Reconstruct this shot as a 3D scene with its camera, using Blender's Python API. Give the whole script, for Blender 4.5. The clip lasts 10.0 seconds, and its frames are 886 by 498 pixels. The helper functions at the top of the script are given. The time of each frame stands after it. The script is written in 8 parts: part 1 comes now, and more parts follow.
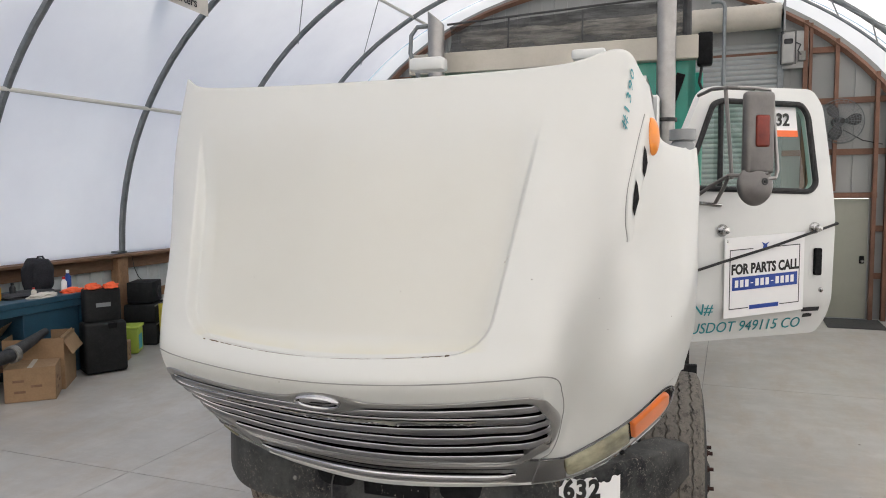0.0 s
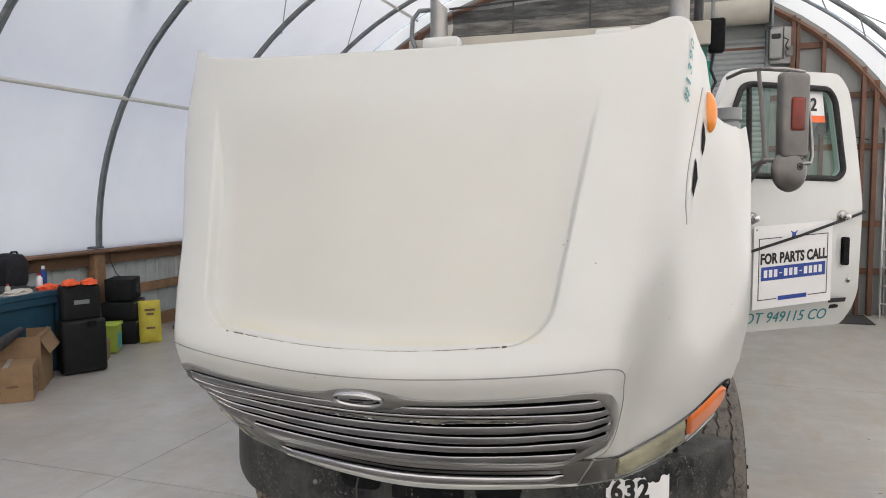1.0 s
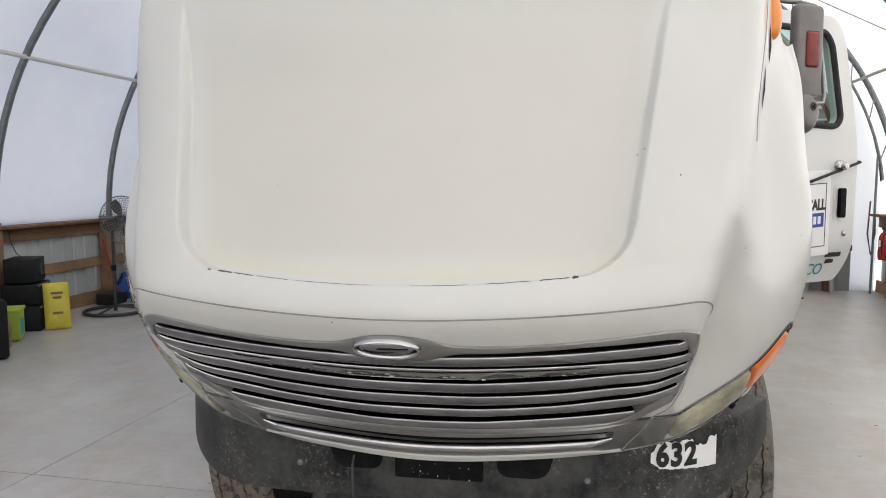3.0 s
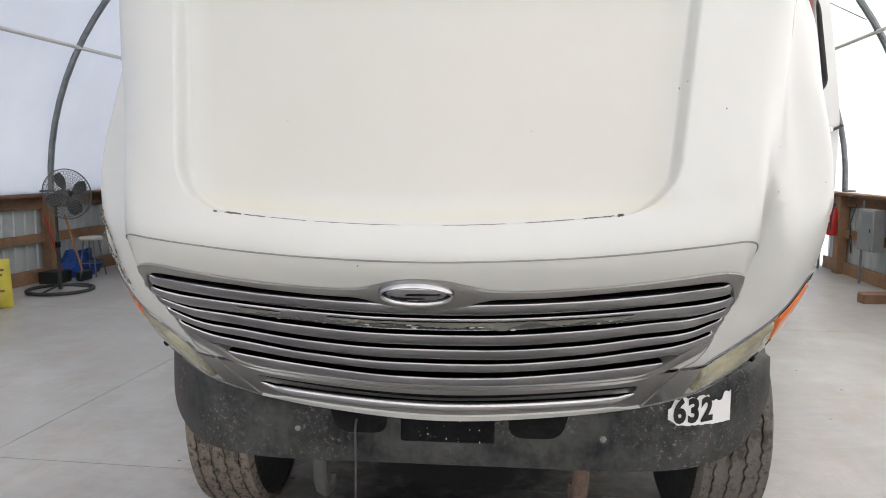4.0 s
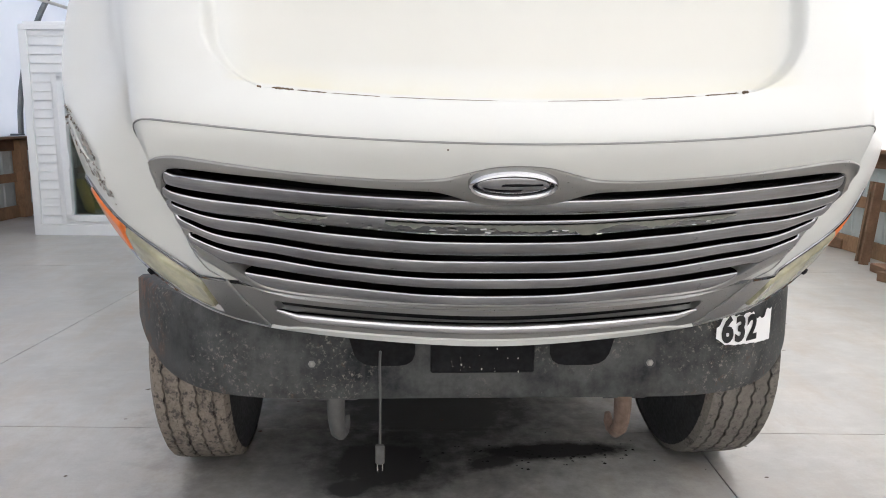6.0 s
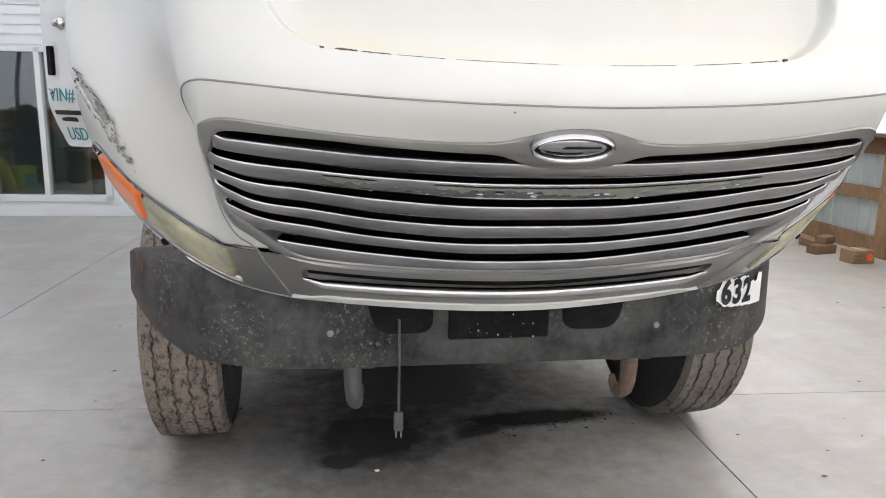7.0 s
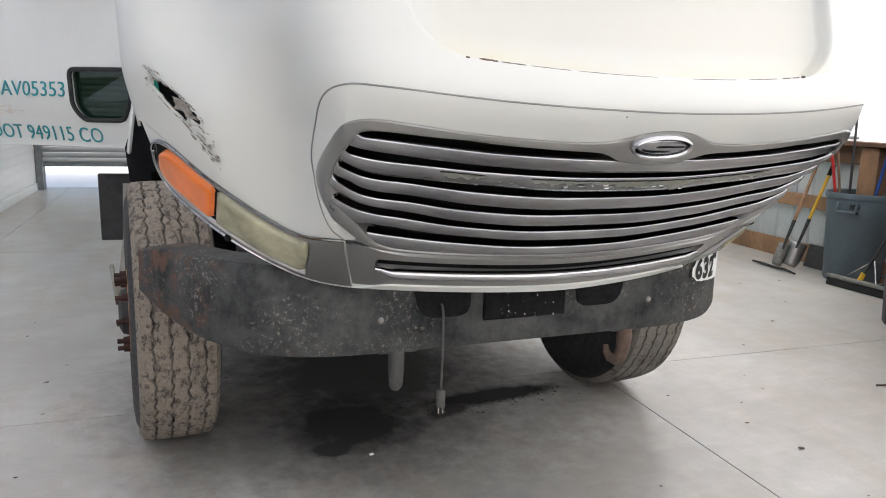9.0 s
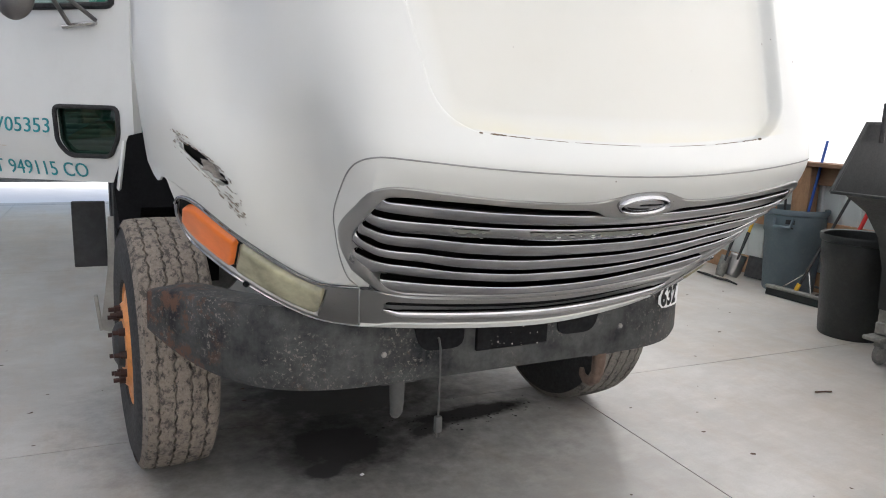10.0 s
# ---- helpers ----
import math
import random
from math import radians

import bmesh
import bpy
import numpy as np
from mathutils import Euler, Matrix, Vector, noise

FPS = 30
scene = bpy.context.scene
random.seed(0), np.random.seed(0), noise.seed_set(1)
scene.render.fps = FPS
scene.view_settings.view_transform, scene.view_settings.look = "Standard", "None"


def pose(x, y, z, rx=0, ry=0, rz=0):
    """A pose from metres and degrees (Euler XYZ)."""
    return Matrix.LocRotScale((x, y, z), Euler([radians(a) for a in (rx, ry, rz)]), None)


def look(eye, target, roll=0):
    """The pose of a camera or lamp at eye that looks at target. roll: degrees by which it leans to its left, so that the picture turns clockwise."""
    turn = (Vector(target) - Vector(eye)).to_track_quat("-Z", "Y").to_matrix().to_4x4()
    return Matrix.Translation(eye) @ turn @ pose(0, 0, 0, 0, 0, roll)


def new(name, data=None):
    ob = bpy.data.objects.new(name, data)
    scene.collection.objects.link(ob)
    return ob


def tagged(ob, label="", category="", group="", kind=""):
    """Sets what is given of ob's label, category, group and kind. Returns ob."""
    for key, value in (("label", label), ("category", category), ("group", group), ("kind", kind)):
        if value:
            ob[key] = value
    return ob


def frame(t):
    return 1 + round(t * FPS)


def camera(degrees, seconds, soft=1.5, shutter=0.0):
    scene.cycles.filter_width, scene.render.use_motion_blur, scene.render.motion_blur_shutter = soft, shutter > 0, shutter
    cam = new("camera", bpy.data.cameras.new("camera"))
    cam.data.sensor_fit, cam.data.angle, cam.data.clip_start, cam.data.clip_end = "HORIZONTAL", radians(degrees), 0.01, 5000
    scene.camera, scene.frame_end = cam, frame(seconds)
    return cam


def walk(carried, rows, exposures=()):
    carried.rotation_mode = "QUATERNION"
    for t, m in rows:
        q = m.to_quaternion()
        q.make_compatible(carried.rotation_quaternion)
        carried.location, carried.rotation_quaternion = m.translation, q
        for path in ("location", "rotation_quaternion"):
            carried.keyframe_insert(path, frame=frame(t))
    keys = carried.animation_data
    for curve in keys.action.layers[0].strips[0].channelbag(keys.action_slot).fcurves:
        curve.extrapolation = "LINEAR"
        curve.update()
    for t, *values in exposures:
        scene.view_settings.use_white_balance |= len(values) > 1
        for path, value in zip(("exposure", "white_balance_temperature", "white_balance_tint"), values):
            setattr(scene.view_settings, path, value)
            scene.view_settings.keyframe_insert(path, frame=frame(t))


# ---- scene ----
import functools

cam = camera(62.7, 10.0, soft=1.0)
PATH = [
    (0, (1.265, -3.009, 2.222), (0.618, -1.123, 2.066), -0.5),
    (0.5, (1.109, -2.93, 2.188), (0.505, -1.03, 2.03), -0.5),
    (1, (0.937, -2.881, 2.149), (0.365, -0.972, 1.99), -0.4),
    (1.5, (0.768, -2.809, 2.109), (0.275, -0.877, 1.946), -0.3),
    (2, (0.658, -2.723, 2.047), (0.227, -0.778, 1.877), -0.2),
    (3.5, (0.339, -2.459, 1.833), (0.061, -0.489, 1.631), -0.1),
    (4, (0.219, -2.424, 1.778), (0.026, -0.446, 1.546), 0.1),
    (4.5, (0.103, -2.384, 1.744), (0.006, -0.405, 1.471), 0.2),
    (5, (0.014, -2.353, 1.704), (-0.023, -0.375, 1.413), 0.3),
    (5.5, (-0.094, -2.26, 1.64), (-0.1, -0.285, 1.328), 0.3),
    (6, (-0.218, -2.182, 1.587), (-0.135, -0.212, 1.249), 0.5),
    (7.5, (-0.67, -2.188, 1.521), (-0.27, -0.27, 1.119), 1.3),
    (8, (-0.854, -2.145, 1.485), (-0.323, -0.259, 1.086), 1.6),
    (8.5, (-1.019, -2.136, 1.495), (-0.386, -0.281, 1.101), 1.6),
    (9, (-1.196, -2.217, 1.551), (-0.471, -0.394, 1.164), 1.8),
    (9.5, (-1.342, -2.313, 1.635), (-0.527, -0.526, 1.256), 1.9),
    (10, (-1.444, -2.321, 1.709), (-0.578, -0.556, 1.339), 1.9),
]
EXPOSURE = [(0.0, 0.64, 6600, 7), (2.0, 0.60, 6600, 7), (3.5, 0.75, 6450, 7), (6.0, 1.16, 6350, 7), (8.5, 1.19, 6390, 7), (10.0, 1.03, 6320, 7)]
walk(cam, [(t, look(eye, target, roll)) for t, eye, target, roll in PATH], EXPOSURE)

# ---- light: bright overcast day outside a white fabric hall, brighter on the +x side ----
world = bpy.data.worlds.new("sky")
scene.world = world
world.use_nodes = True
wn = world.node_tree
sky = wn.nodes.new("ShaderNodeTexSky")
sky.sky_type = 'NISHITA'
sky.sun_disc = False
SUN_EL, SUN_AZ = 46.0, 130.0
sky.sun_elevation, sky.sun_rotation = radians(SUN_EL), radians(SUN_AZ)
sky.air_density, sky.dust_density, sky.ozone_density = 1.0, 6.0, 0.4
wn.nodes["Background"].inputs["Strength"].default_value = 0.15
wn.links.new(sky.outputs[0], wn.nodes["Background"].inputs["Color"])
sun_data = bpy.data.lights.new("sun", 'SUN')
sun_data.energy, sun_data.angle, sun_data.color = 2.4, radians(12), (0.985, 0.98, 0.93)
sun = new("sun", sun_data)
SUN_DIR = Vector((math.sin(radians(SUN_AZ)) * math.cos(radians(SUN_EL)), math.cos(radians(SUN_AZ)) * math.cos(radians(SUN_EL)), math.sin(radians(SUN_EL))))
sun.rotation_euler = SUN_DIR.to_track_quat("Z", "Y").to_euler()


# ---- materials ----
def node_mat(name):
    m = bpy.data.materials.new(name)
    m.use_nodes = True
    nt = m.node_tree
    return m, nt, nt.nodes["Principled BSDF"]


def noise_of(nt, scale, detail=4, rough=0.55, coord="Object", stretch=None, vec=None):
    tc = nt.nodes.new("ShaderNodeTexCoord")
    src = vec or tc.outputs[coord]
    if stretch:
        mp = nt.nodes.new("ShaderNodeMapping")
        mp.inputs["Scale"].default_value = stretch
        nt.links.new(src, mp.inputs[0])
        src = mp.outputs[0]
    n = nt.nodes.new("ShaderNodeTexNoise")
    n.inputs["Scale"].default_value, n.inputs["Detail"].default_value, n.inputs["Roughness"].default_value = scale, detail, rough
    nt.links.new(src, n.inputs["Vector"])
    return n.outputs["Fac"]


def ramp_of(nt, fac, stops):
    r = nt.nodes.new("ShaderNodeValToRGB")
    while len(r.color_ramp.elements) < len(stops):
        r.color_ramp.elements.new(0.5)
    for e, (p, c) in zip(r.color_ramp.elements, stops):
        e.position = p
        e.color = (*c, 1) if len(c) == 3 else (c[0], c[0], c[0], 1)
    nt.links.new(fac, r.inputs[0])
    return r.outputs[0]


def mix_of(nt, fac, a, b, mode='MIX'):
    m = nt.nodes.new("ShaderNodeMix")
    m.data_type, m.blend_type = 'RGBA', mode
    for sock, v in ((m.inputs[0], fac), (m.inputs[6], a), (m.inputs[7], b)):
        if isinstance(v, (int, float)):
            sock.default_value = v
        elif isinstance(v, tuple):
            sock.default_value = (*v, 1)
        else:
            nt.links.new(v, sock)
    return m.outputs[2]


def bump_of(nt, b, fac, strength, dist=0.01):
    n = nt.nodes.new("ShaderNodeBump")
    n.inputs["Strength"].default_value, n.inputs["Distance"].default_value = strength, dist
    nt.links.new(fac, n.inputs["Height"])
    nt.links.new(n.outputs[0], b.inputs["Normal"])


def simple(name, col, rough=0.5, metal=0.0, var=0.12, scale=6.0, bump=0.0, coat=0.0, fine=60.0, dirt=None, stretch=None, spec=0.5):
    """A painted, plastic, wooden or metal surface: broad tone changes, fine grain in colour and gloss."""
    m, nt, b = node_mat(name)
    broad = noise_of(nt, scale, 5, stretch=stretch)
    grain = noise_of(nt, fine, 3, stretch=stretch)
    lo = tuple(c * (1 - var) for c in col)
    hi = tuple(min(1, c * (1 + var)) for c in col)
    c = ramp_of(nt, broad, [(0.3, lo), (0.7, hi)])
    c = mix_of(nt, ramp_of(nt, grain, [(0.35, (0.0,)), (0.75, (var * 1.2,))]), c, tuple(x * 0.55 for x in col))
    if dirt:
        dcol, amount = dirt
        c = mix_of(nt, ramp_of(nt, noise_of(nt, scale * 2.3, 8, 0.7), [(0.5, (0.0,)), (0.72, (amount,))]), c, dcol)
    nt.links.new(c, b.inputs["Base Color"])
    b.inputs["Metallic"].default_value = metal
    r = ramp_of(nt, grain, [(0.3, (max(0.02, rough * 0.85),)), (0.7, (min(1, rough * 1.15),))])
    nt.links.new(r, b.inputs["Roughness"])
    b.inputs["Specular IOR Level"].default_value = spec
    b.inputs["Coat Weight"].default_value = coat
    b.inputs["Coat Roughness"].default_value = 0.12
    if bump:
        bump_of(nt, b, grain, bump, 0.004)
    return m


M_PAINT = simple("truck_white_paint", (0.548, 0.556, 0.536), 0.34, var=0.018, scale=2.2, coat=0.35, fine=240, dirt=((0.52, 0.49, 0.42), 0.10))


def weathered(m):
    """Slightly darker, creamier tone over the hood's pressed panel, patchy and fading out upwards."""
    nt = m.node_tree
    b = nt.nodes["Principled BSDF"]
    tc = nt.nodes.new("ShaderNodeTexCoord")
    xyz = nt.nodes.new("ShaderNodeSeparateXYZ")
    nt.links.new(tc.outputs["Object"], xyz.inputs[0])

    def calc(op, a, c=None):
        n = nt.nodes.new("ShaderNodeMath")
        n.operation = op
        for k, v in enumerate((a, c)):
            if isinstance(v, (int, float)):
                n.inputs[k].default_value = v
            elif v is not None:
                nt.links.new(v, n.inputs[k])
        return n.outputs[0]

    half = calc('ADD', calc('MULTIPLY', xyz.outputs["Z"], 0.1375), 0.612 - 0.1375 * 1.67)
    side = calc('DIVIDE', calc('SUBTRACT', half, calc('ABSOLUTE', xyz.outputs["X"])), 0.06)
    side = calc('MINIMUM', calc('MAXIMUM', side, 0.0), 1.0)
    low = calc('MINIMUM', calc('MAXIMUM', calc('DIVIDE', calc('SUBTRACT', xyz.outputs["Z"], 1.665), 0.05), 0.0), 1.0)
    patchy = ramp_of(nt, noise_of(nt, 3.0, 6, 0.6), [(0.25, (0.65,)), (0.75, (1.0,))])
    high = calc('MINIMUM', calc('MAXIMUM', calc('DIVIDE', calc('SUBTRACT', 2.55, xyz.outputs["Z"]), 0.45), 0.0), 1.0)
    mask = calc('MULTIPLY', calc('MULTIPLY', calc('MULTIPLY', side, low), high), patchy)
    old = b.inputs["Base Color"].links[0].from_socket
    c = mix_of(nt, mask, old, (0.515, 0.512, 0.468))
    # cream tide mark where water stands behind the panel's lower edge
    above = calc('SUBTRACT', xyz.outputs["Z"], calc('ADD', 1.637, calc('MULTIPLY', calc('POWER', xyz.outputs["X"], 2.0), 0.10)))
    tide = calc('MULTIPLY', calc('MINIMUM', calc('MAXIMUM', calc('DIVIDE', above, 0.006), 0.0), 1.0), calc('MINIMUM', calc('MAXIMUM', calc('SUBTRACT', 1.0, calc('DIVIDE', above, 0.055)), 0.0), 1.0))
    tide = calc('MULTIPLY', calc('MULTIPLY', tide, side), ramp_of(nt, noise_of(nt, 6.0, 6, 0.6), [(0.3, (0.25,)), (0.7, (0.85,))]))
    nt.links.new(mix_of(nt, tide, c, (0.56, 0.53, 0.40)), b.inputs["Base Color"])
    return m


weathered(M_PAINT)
M_CABPAINT = simple("cab_white_paint", (0.64, 0.65, 0.635), 0.33, var=0.02, scale=3, coat=0.35, fine=200, dirt=((0.5, 0.5, 0.47), 0.16))
M_SEAM = simple("seam_shadow_gap", (0.24, 0.24, 0.235), 0.7, var=0.2)
M_SILVER = simple("satin_grey_trim", (0.28, 0.277, 0.27), 0.32, 0.75, var=0.02, scale=3, fine=200)
M_BLACK = simple("black_plastic", (0.009, 0.009, 0.010), 0.8, var=0.3, scale=20, spec=0.15)
M_RUBBER = simple("black_rubber", (0.02, 0.02, 0.021), 0.75, var=0.3, scale=20, bump=0.2)
M_STEEL = simple("stainless_steel", (0.56, 0.55, 0.53), 0.24, 1.0, var=0.08, scale=12, fine=120)
M_DULLSTEEL = simple("dull_stainless", (0.33, 0.32, 0.31), 0.34, 0.9, var=0.1, scale=12, fine=120)
M_GREYSTEEL = simple("galvanised_tube", (0.20, 0.215, 0.225), 0.5, 0.6, var=0.18, scale=9)
M_WHITETUBE = simple("white_purlin", (0.62, 0.61, 0.57), 0.6, var=0.06)
M_WOOD = simple("pine_framing", (0.33, 0.19, 0.105), 0.75, var=0.28, scale=3.5, fine=40, bump=0.25, stretch=(1, 1, 0.35), dirt=((0.12, 0.075, 0.05), 0.5))
M_WOODB = simple("brown_plank", (0.20, 0.112, 0.066), 0.78, var=0.3, scale=3, fine=40, bump=0.25, stretch=(1, 0.2, 1))
M_REDWOOD = simple("red_brown_girt", (0.17, 0.085, 0.055), 0.75, var=0.25, scale=3, fine=40, bump=0.2)
M_PANEL = simple("pale_steel_cladding", (0.54, 0.57, 0.575), 0.45, 0.15, var=0.07, scale=1.6, fine=80, dirt=((0.27, 0.27, 0.25), 0.35))
M_BACKPANEL = simple("grey_steel_cladding", (0.27, 0.275, 0.27), 0.5, 0.15, var=0.09, scale=1.2, fine=80)
M_CURTAIN = simple("grey_roller_slats", (0.30, 0.31, 0.31), 0.45, 0.3, var=0.08, scale=4)
M_SIDING = simple("white_vinyl_siding", (0.84, 0.85, 0.86), 0.5, var=0.02, scale=4)
M_GREEN = simple("teal_green_paint", (0.012, 0.27, 0.20), 0.35, var=0.1, scale=3, coat=0.2, dirt=((0.05, 0.12, 0.10), 0.3))
M_BEIGE = simple("beige_header_paint", (0.44, 0.41, 0.355), 0.5, var=0.08, scale=3, dirt=((0.3, 0.26, 0.2), 0.25))
M_TEALTEXT = simple("teal_lettering", (0.02, 0.24, 0.27), 0.4, var=0.08)
M_BLUE = simple("blue_print", (0.02, 0.06, 0.30), 0.45, var=0.05)
M_INK = simple("black_print", (0.012, 0.012, 0.012), 0.5, var=0.1)
M_SIGN = simple("white_sign_board", (0.80, 0.80, 0.80), 0.4, var=0.02)
M_ORANGEPRINT = simple("orange_print", (0.85, 0.16, 0.04), 0.5, var=0.05)
M_HUB = simple("orange_wheel_paint", (0.62, 0.25, 0.07), 0.5, var=0.15, scale=14, dirt=((0.25, 0.12, 0.06), 0.5))
M_RUST = simple("rusty_iron", (0.085, 0.05, 0.035), 0.85, 0.2, var=0.4, scale=18, bump=0.4)
M_NUT = simple("dark_red_rusted_nut", (0.042, 0.017, 0.013), 0.8, 0.1, var=0.35, scale=30, bump=0.3)
M_IRON = simple("dark_iron", (0.05, 0.05, 0.052), 0.65, 0.4, var=0.3, scale=15, bump=0.2)
M_GREYIRON = simple("worn_grey_iron", (0.22, 0.215, 0.2), 0.6, 0.5, var=0.25, scale=20, bump=0.3)
M_TANHANDLE = simple("orange_brown_handle", (0.46, 0.20, 0.045), 0.5, var=0.12)
M_CARD = simple("brown_cardboard", (0.30, 0.19, 0.105), 0.85, var=0.1, scale=8, dirt=((0.25, 0.16, 0.09), 0.3))
M_BENCHBLUE = simple("blue_bench_paint", (0.018, 0.07, 0.115), 0.5, var=0.15, scale=7)
M_GREYBIN = simple("slate_blue_plastic", (0.085, 0.115, 0.135), 0.55, var=0.08, scale=7, dirt=((0.17, 0.18, 0.18), 0.25))
M_BLACKBIN = simple("black_bin_plastic", (0.013, 0.015, 0.015), 0.5, var=0.25, scale=7, dirt=((0.045, 0.047, 0.045), 0.4))
M_YELLOWBAG = simple("yellow_sack", (0.60, 0.50, 0.06), 0.6, var=0.12, scale=9, bump=0.3)
M_LIME = simple("lime_plastic", (0.36, 0.46, 0.06), 0.5, var=0.08)
M_CYAN = simple("cyan_label", (0.03, 0.36, 0.50), 0.5, var=0.08)
M_ORANGECLOTH = simple("orange_cloth", (0.90, 0.14, 0.05), 0.9, var=0.1)
M_CLOTH = simple("white_cloth", (0.62, 0.58, 0.52), 0.9, var=0.1)
M_DARKCLOTH = simple("dark_cloth", (0.02, 0.02, 0.025), 0.9, var=0.3)
M_BLUECLOTH = simple("blue_plastic", (0.012, 0.06, 0.28), 0.55, var=0.2)
M_RED = simple("red_enamel", (0.45, 0.012, 0.012), 0.35, var=0.1, coat=0.3)
M_DARKRED = simple("dark_red_card", (0.10, 0.012, 0.015), 0.6, var=0.15)
M_YELLOW = simple("yellow_fibreglass", (0.68, 0.40, 0.03), 0.45, var=0.1)
M_ALU = simple("aluminium", (0.60, 0.60, 0.60), 0.38, 1.0, var=0.1)
M_ZINC = simple("pale_zinc_enclosure", (0.36, 0.36, 0.35), 0.5, 0.2, var=0.08)
M_GREYBOX = simple("grey_enclosure", (0.24, 0.25, 0.255), 0.5, var=0.08)
M_DOORPAINT = simple("pale_grey_door_paint", (0.29, 0.29, 0.245), 0.5, var=0.03)
M_MAT = simple("dark_floor_mat", (0.05, 0.05, 0.05), 0.95, var=0.3, scale=30, bump=0.5)
M_ROOM = simple("office_wall_paint", (0.45, 0.43, 0.38), 0.7, var=0.05)
M_FIBRE = simple("torn_fibreglass", (0.30, 0.275, 0.25), 0.95, var=0.45, scale=40, bump=0.6)
M_RAWFIBRE = simple("brown_raw_fibreglass", (0.17, 0.125, 0.09), 0.95, var=0.45, scale=40, bump=0.6)
M_MIRRORBACK = simple("weathered_mirror_shell", (0.165, 0.157, 0.15), 0.42, 0.7, var=0.14, scale=10, fine=150)
M_HOOK = simple("tan_rusted_iron", (0.13, 0.088, 0.066), 0.85, 0.1, var=0.3, scale=18, bump=0.4)
M_CORD = simple("dull_grey_cord", (0.062, 0.062, 0.06), 0.7, var=0.1)
M_STEPSTEEL = simple("pale_galvanised_plate", (0.34, 0.33, 0.30), 0.6, 0.3, var=0.15, scale=12)
M_DARKCASE = simple("black_case_plastic", (0.010, 0.0105, 0.011), 0.6, var=0.3, scale=7, dirt=((0.03, 0.03, 0.03), 0.4), spec=0.3)
M_BAREPLASTIC = simple("bare_grey_plastic", (0.20, 0.20, 0.175), 0.45, var=0.25, scale=30)
M_DIRT = simple("brown_caught_dirt", (0.13, 0.09, 0.055), 0.95, var=0.4, scale=60)
M_SNOW = simple("pale_yard", (0.85, 0.85, 0.85), 0.9, var=0.1, scale=0.5)


def chrome_mat():
    m, nt, b = node_mat("worn_chrome")
    b.inputs["Metallic"].default_value = 1.0
    g = noise_of(nt, 9, 6, 0.65, stretch=(0.4, 1, 1))
    c = ramp_of(nt, g, [(0.35, (0.23, 0.23, 0.245)), (0.6, (0.34, 0.34, 0.35))])
    nt.links.new(c, b.inputs["Base Color"])
    r = ramp_of(nt, noise_of(nt, 14, 6, 0.7), [(0.35, (0.03,)), (0.75, (0.09,))])
    nt.links.new(r, b.inputs["Roughness"])
    return m


def stain_shade_mask(nt, c, r, turn, rough, soft):
    """A soft irregular blot on the floor, for stains and for painted shade: 1 inside, 0 outside."""
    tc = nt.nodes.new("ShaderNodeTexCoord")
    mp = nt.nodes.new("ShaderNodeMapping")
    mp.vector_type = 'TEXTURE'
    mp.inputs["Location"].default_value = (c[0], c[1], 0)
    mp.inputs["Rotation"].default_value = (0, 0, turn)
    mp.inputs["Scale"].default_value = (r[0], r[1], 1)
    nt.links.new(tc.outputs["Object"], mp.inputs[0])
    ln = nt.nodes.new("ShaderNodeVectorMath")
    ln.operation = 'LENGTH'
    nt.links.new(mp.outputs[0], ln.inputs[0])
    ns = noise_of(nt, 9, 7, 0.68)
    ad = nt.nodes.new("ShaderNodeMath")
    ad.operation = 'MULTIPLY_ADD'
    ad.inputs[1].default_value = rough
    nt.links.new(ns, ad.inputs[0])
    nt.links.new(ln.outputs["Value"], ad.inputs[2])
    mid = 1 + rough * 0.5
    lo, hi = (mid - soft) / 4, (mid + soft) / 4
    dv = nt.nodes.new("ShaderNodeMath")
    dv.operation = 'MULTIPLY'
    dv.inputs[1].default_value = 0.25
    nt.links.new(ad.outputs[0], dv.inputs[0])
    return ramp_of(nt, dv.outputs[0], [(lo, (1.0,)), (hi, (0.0,))])


